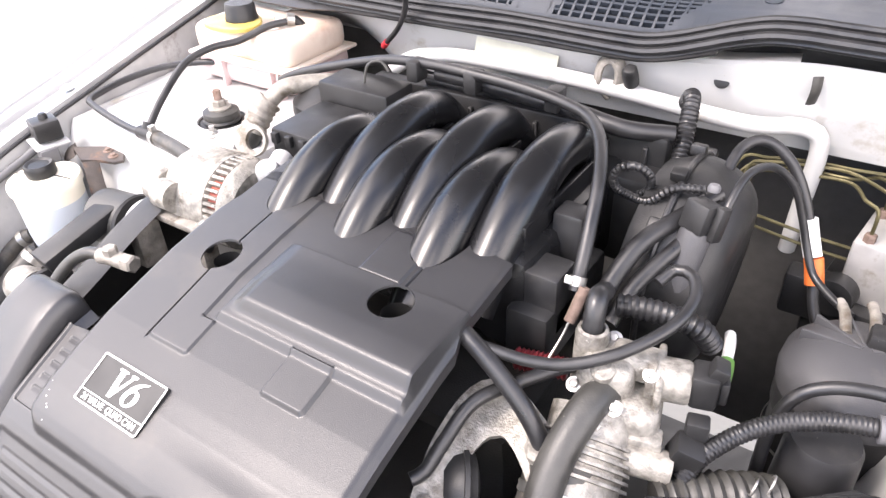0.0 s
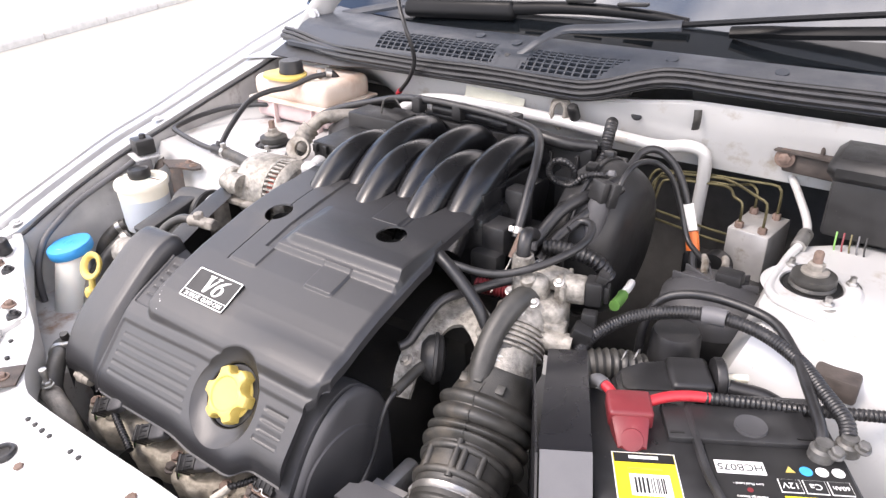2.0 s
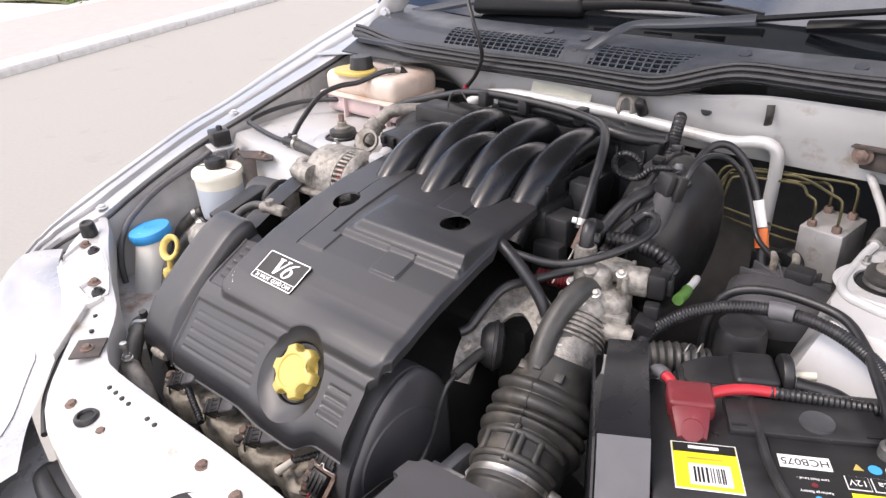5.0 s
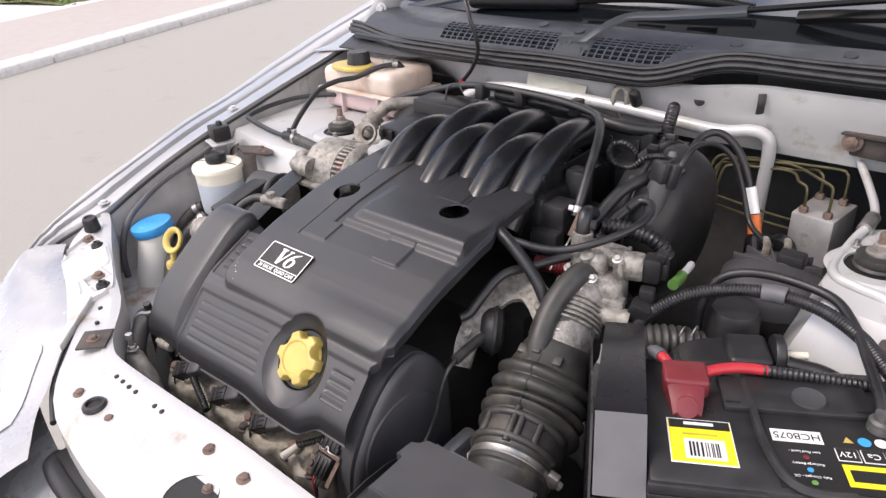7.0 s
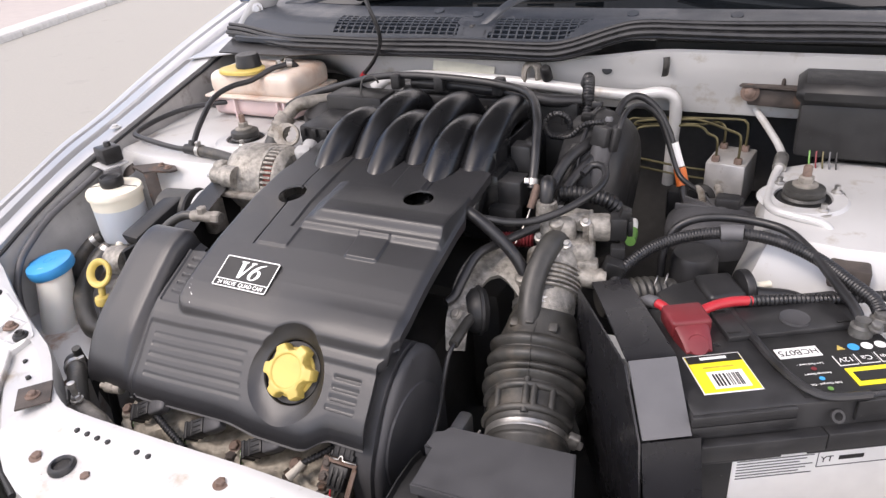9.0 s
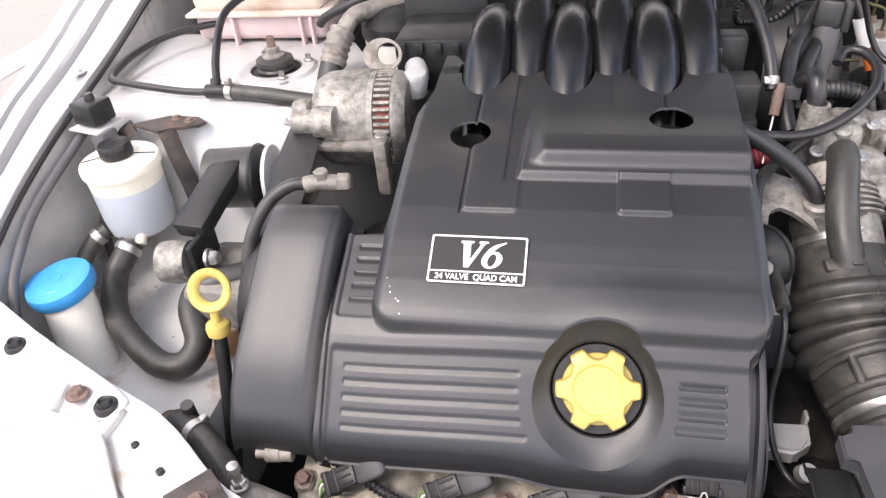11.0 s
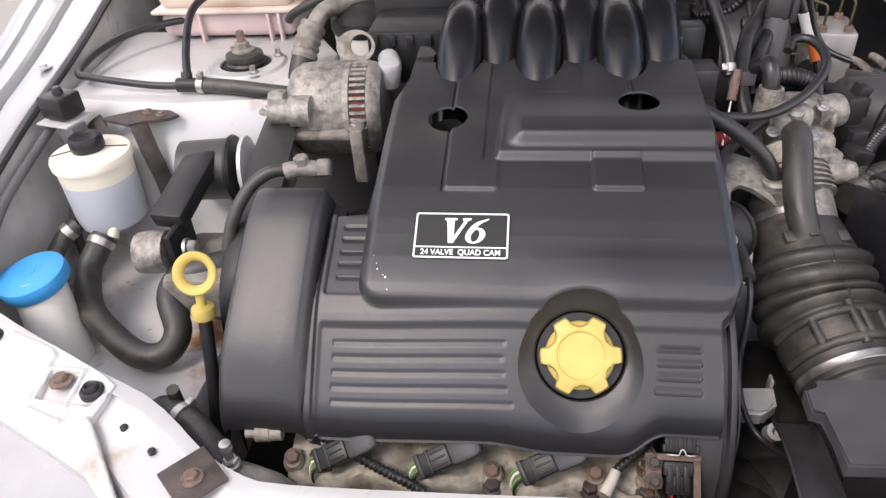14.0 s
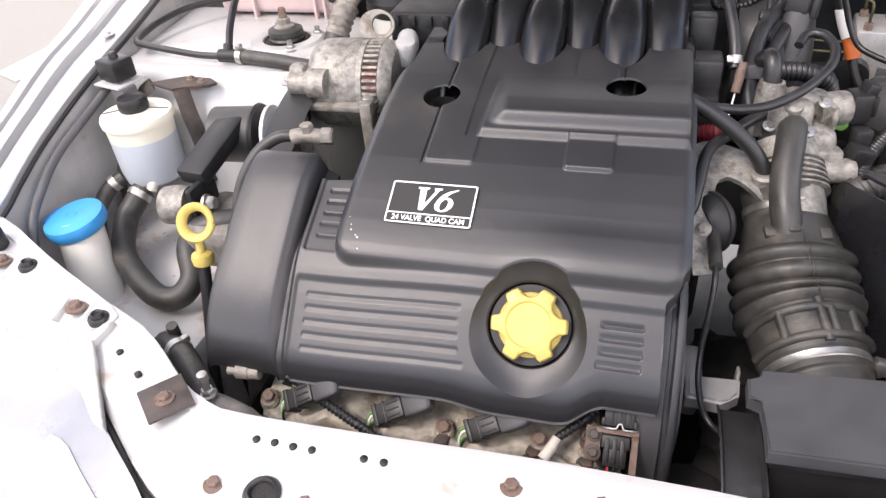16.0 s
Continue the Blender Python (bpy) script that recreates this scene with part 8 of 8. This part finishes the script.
tagged(part("bypass_hose", bm, M_RUBBER), "black hose along the side of the cover", "hose")
bm = bmesh.new()
tube(bm, [(0.317, 0.198, 1.012), (0.316, 0.202, 1.034), (0.314, 0.212, 1.042), (0.310, 0.235, 1.03)], 0.0080, 12)
tagged(part("valve_boot", bm, M_RUBBER), "black rubber boot on the throttle body spigot", "hose")
tc_ = thing("throttle_cable", (0.3, 0.2, 0.98), "bare throttle cable with copper ferrule and red spring", "cable")
bm = bmesh.new()
tube(bm, [(0.292, 0.232, 1.02), (0.287, 0.215, 0.99), (0.28, 0.19, 0.965)], 0.0012, 6)
part("inner_wire", bm, M_STEEL, tc_)
bm = bmesh.new()
tube(bm, [(0.2935, 0.236, 1.026), (0.291, 0.228, 1.012), (0.289, 0.221, 1.0)], 0.0048, 10)
part("ferrule", bm, M_RUST, tc_)
bm = bmesh.new()
tube(bm, [(0.255, 0.195, 0.965), (0.275, 0.2, 0.965), (0.298, 0.205, 0.965)], 0.010, 14, rib=(0.004, 0.002))
part("return_spring", bm, M_RED, tc_)
bm = bmesh.new()
box(bm, (0.3, 0.237, 1.016), (0.026, 0.004, 0.014), 0.0015)
part("cable_bracket", bm, M_GREY, tc_)
grn = thing("vent_connector", (0.39, 0.31, 0.93), "green and grey plastic pipe connector", "connector")
bm = bmesh.new()
tube(bm, [(0.404, 0.262, 0.952), (0.401, 0.290, 0.947), (0.399, 0.300, 0.946)], 0.0066, 14)
part("collar", bm, M_GREEN, grn)
bm = bmesh.new()
tube(bm, [(0.399, 0.300, 0.946), (0.395, 0.33, 0.94), (0.391, 0.348, 0.936)], 0.0050, 12)
part("stem", bm, M_WHITE, grn)

# fittings on the bulkhead
clamp = thing("pipe_clamp", (0.178, 0.548, 1.06), "metal pipe clamp with service valve cap", "clamp")
bm = bmesh.new()
tube(bm, [(0.178, 0.548, 1.045), (0.166, 0.543, 1.062), (0.168, 0.545, 1.085), (0.18, 0.547, 1.092), (0.19, 0.547, 1.08), (0.19, 0.545, 1.06)], 0.0042, 8, flat=1.8)
part("strap", bm, M_ALUD, clamp)
bm = bmesh.new()
lathe(bm, [(0, -0.012), (0.0085, -0.012), (0.009, 0.0), (0.0085, 0.010), (0.006, 0.013), (0, 0.014)], aim((0.204, 0.54, 1.078), (0, -0.5, 0.8)), 16)
part("valve_cap", bm, M_BLACK, clamp)
bm = bmesh.new()
lathe(bm, [(0, 0.002), (0.006, 0.002), (0.008, 0.0015), (0.0085, 0)], aim((0.296, 0.558, 1.084), (0, -1, 0.25)), 20)
tagged(part("blanking_grommet", bm, M_RUBBER), "black rubber blanking grommet in the bulkhead", "grommet")
bm = bmesh.new()
box(bm, None, (0.112, 0.026, 0.0008), 0, m=pose(0.053, 0.5545, 1.0725, 80, 6, 0))
tagged(part("faded_sticker", bm, material("faded_sticker", (0.53, 0.525, 0.435), 0.6, scale=30)), "faded yellowish sticker on the scuttle", "sticker")
bm = bmesh.new()
tube(bm, [(0.385, 0.548, 1.108), (0.386, 0.546, 1.095), (0.384, 0.55, 1.08)], 0.006, 6, flat=0.4)
tagged(part("trim_tag", bm, M_DULL), "dark strap hanging below the scuttle seal", "strap")
prop = thing("washer_tube", (-0.167, 0.56, 1.046), "thin black washer tube with a red end", "tube")
bm = bmesh.new()
tube(bm, [(-0.155, 0.558, 1.048), (-0.1415, 0.548, 1.058), (-0.108, 0.535, 1.088), (-0.083, 0.520, 1.122), (-0.080, 0.512, 1.150), (-0.092, 0.510, 1.186), (-0.125, 0.540, 1.235), (-0.155, 0.62, 1.33)], 0.0036, 10)
part("tube", bm, M_RUBBER, prop)
bm = bmesh.new()
tube(bm, [(-0.149, 0.553, 1.052), (-0.138, 0.546, 1.061)], 0.0046, 10)
part("red_end", bm, M_REDC, prop)

# ---- wipers ----
wip = thing("wiper", (0.07, 0.59, 1.12), "black windscreen wiper arm and blade, long and bent", "wiper", group="wipers")
bm = bmesh.new()
lathe(bm, [(0, -0.01), (0.010, -0.01), (0.009, 0.008), (0.006, 0.012), (0, 0.012)], Matrix.Translation((0.063, 0.583, 1.130)), 18)
part("spindle", bm, M_BLACK, wip)
bm = bmesh.new()
tube(bm, [(0.076, 0.583, 1.137), (0.090, 0.592, 1.148), (0.103, 0.602, 1.159), (0.118, 0.622, 1.170), (0.14, 0.637, 1.177), (0.2, 0.645, 1.182), (0.312, 0.66, 1.194)], lambda t: 0.0075 + 0.003 * t, 8, flat=0.55)
part("arm", bm, M_COWL, wip)
bm = bmesh.new()
tube(bm, [(0.305, 0.66, 1.194), (0.5, 0.69, 1.217), (0.8, 0.73, 1.25)], 0.0045, 8)
part("arm_rod", bm, M_FRIT, wip)
bm = bmesh.new()
tube(bm, [(0.371, 0.705, 1.182), (0.42, 0.70, 1.188), (0.504, 0.70, 1.194), (0.8, 0.72, 1.22)], 0.010, 8, flat=0.8)
part("blade", bm, M_FRIT, wip)
wip2 = thing("wiper", (-0.3, 0.70, 1.15), "black windscreen wiper with a broad end cover", "wiper", group="wipers")
bm = bmesh.new()
tube(bm, [(-0.40, 0.69, 1.148), (-0.30, 0.70, 1.168), (-0.22, 0.70, 1.184)], 0.010, 8, flat=0.6)
part("arm", bm, M_COWL, wip2)
bm = bmesh.new()
box(bm, (-0.114, 0.697, 1.180), (0.245, 0.026, 0.034), 0.012, (-20, -3, 0), 4)
part("end_cover", bm, M_FRIT, wip2)
bm = bmesh.new()
tube(bm, [(0.0, 0.70, 1.190), (0.09, 0.70, 1.197), (0.168, 0.70, 1.199), (0.25, 0.703, 1.196), (0.305, 0.706, 1.19)], lambda t: 0.013 - 0.005 * t, 10, flat=0.8)
part("blade", bm, M_FRIT, wip2)
for x in (0.03, 0.13, 0.22):
    bm = bmesh.new()
    box(bm, (x, 0.695, 1.212), (0.05, 0.012, 0.006), 0.002, (0, -3, 0))
    part("blade_bracket", bm, M_BLACK, wip2)
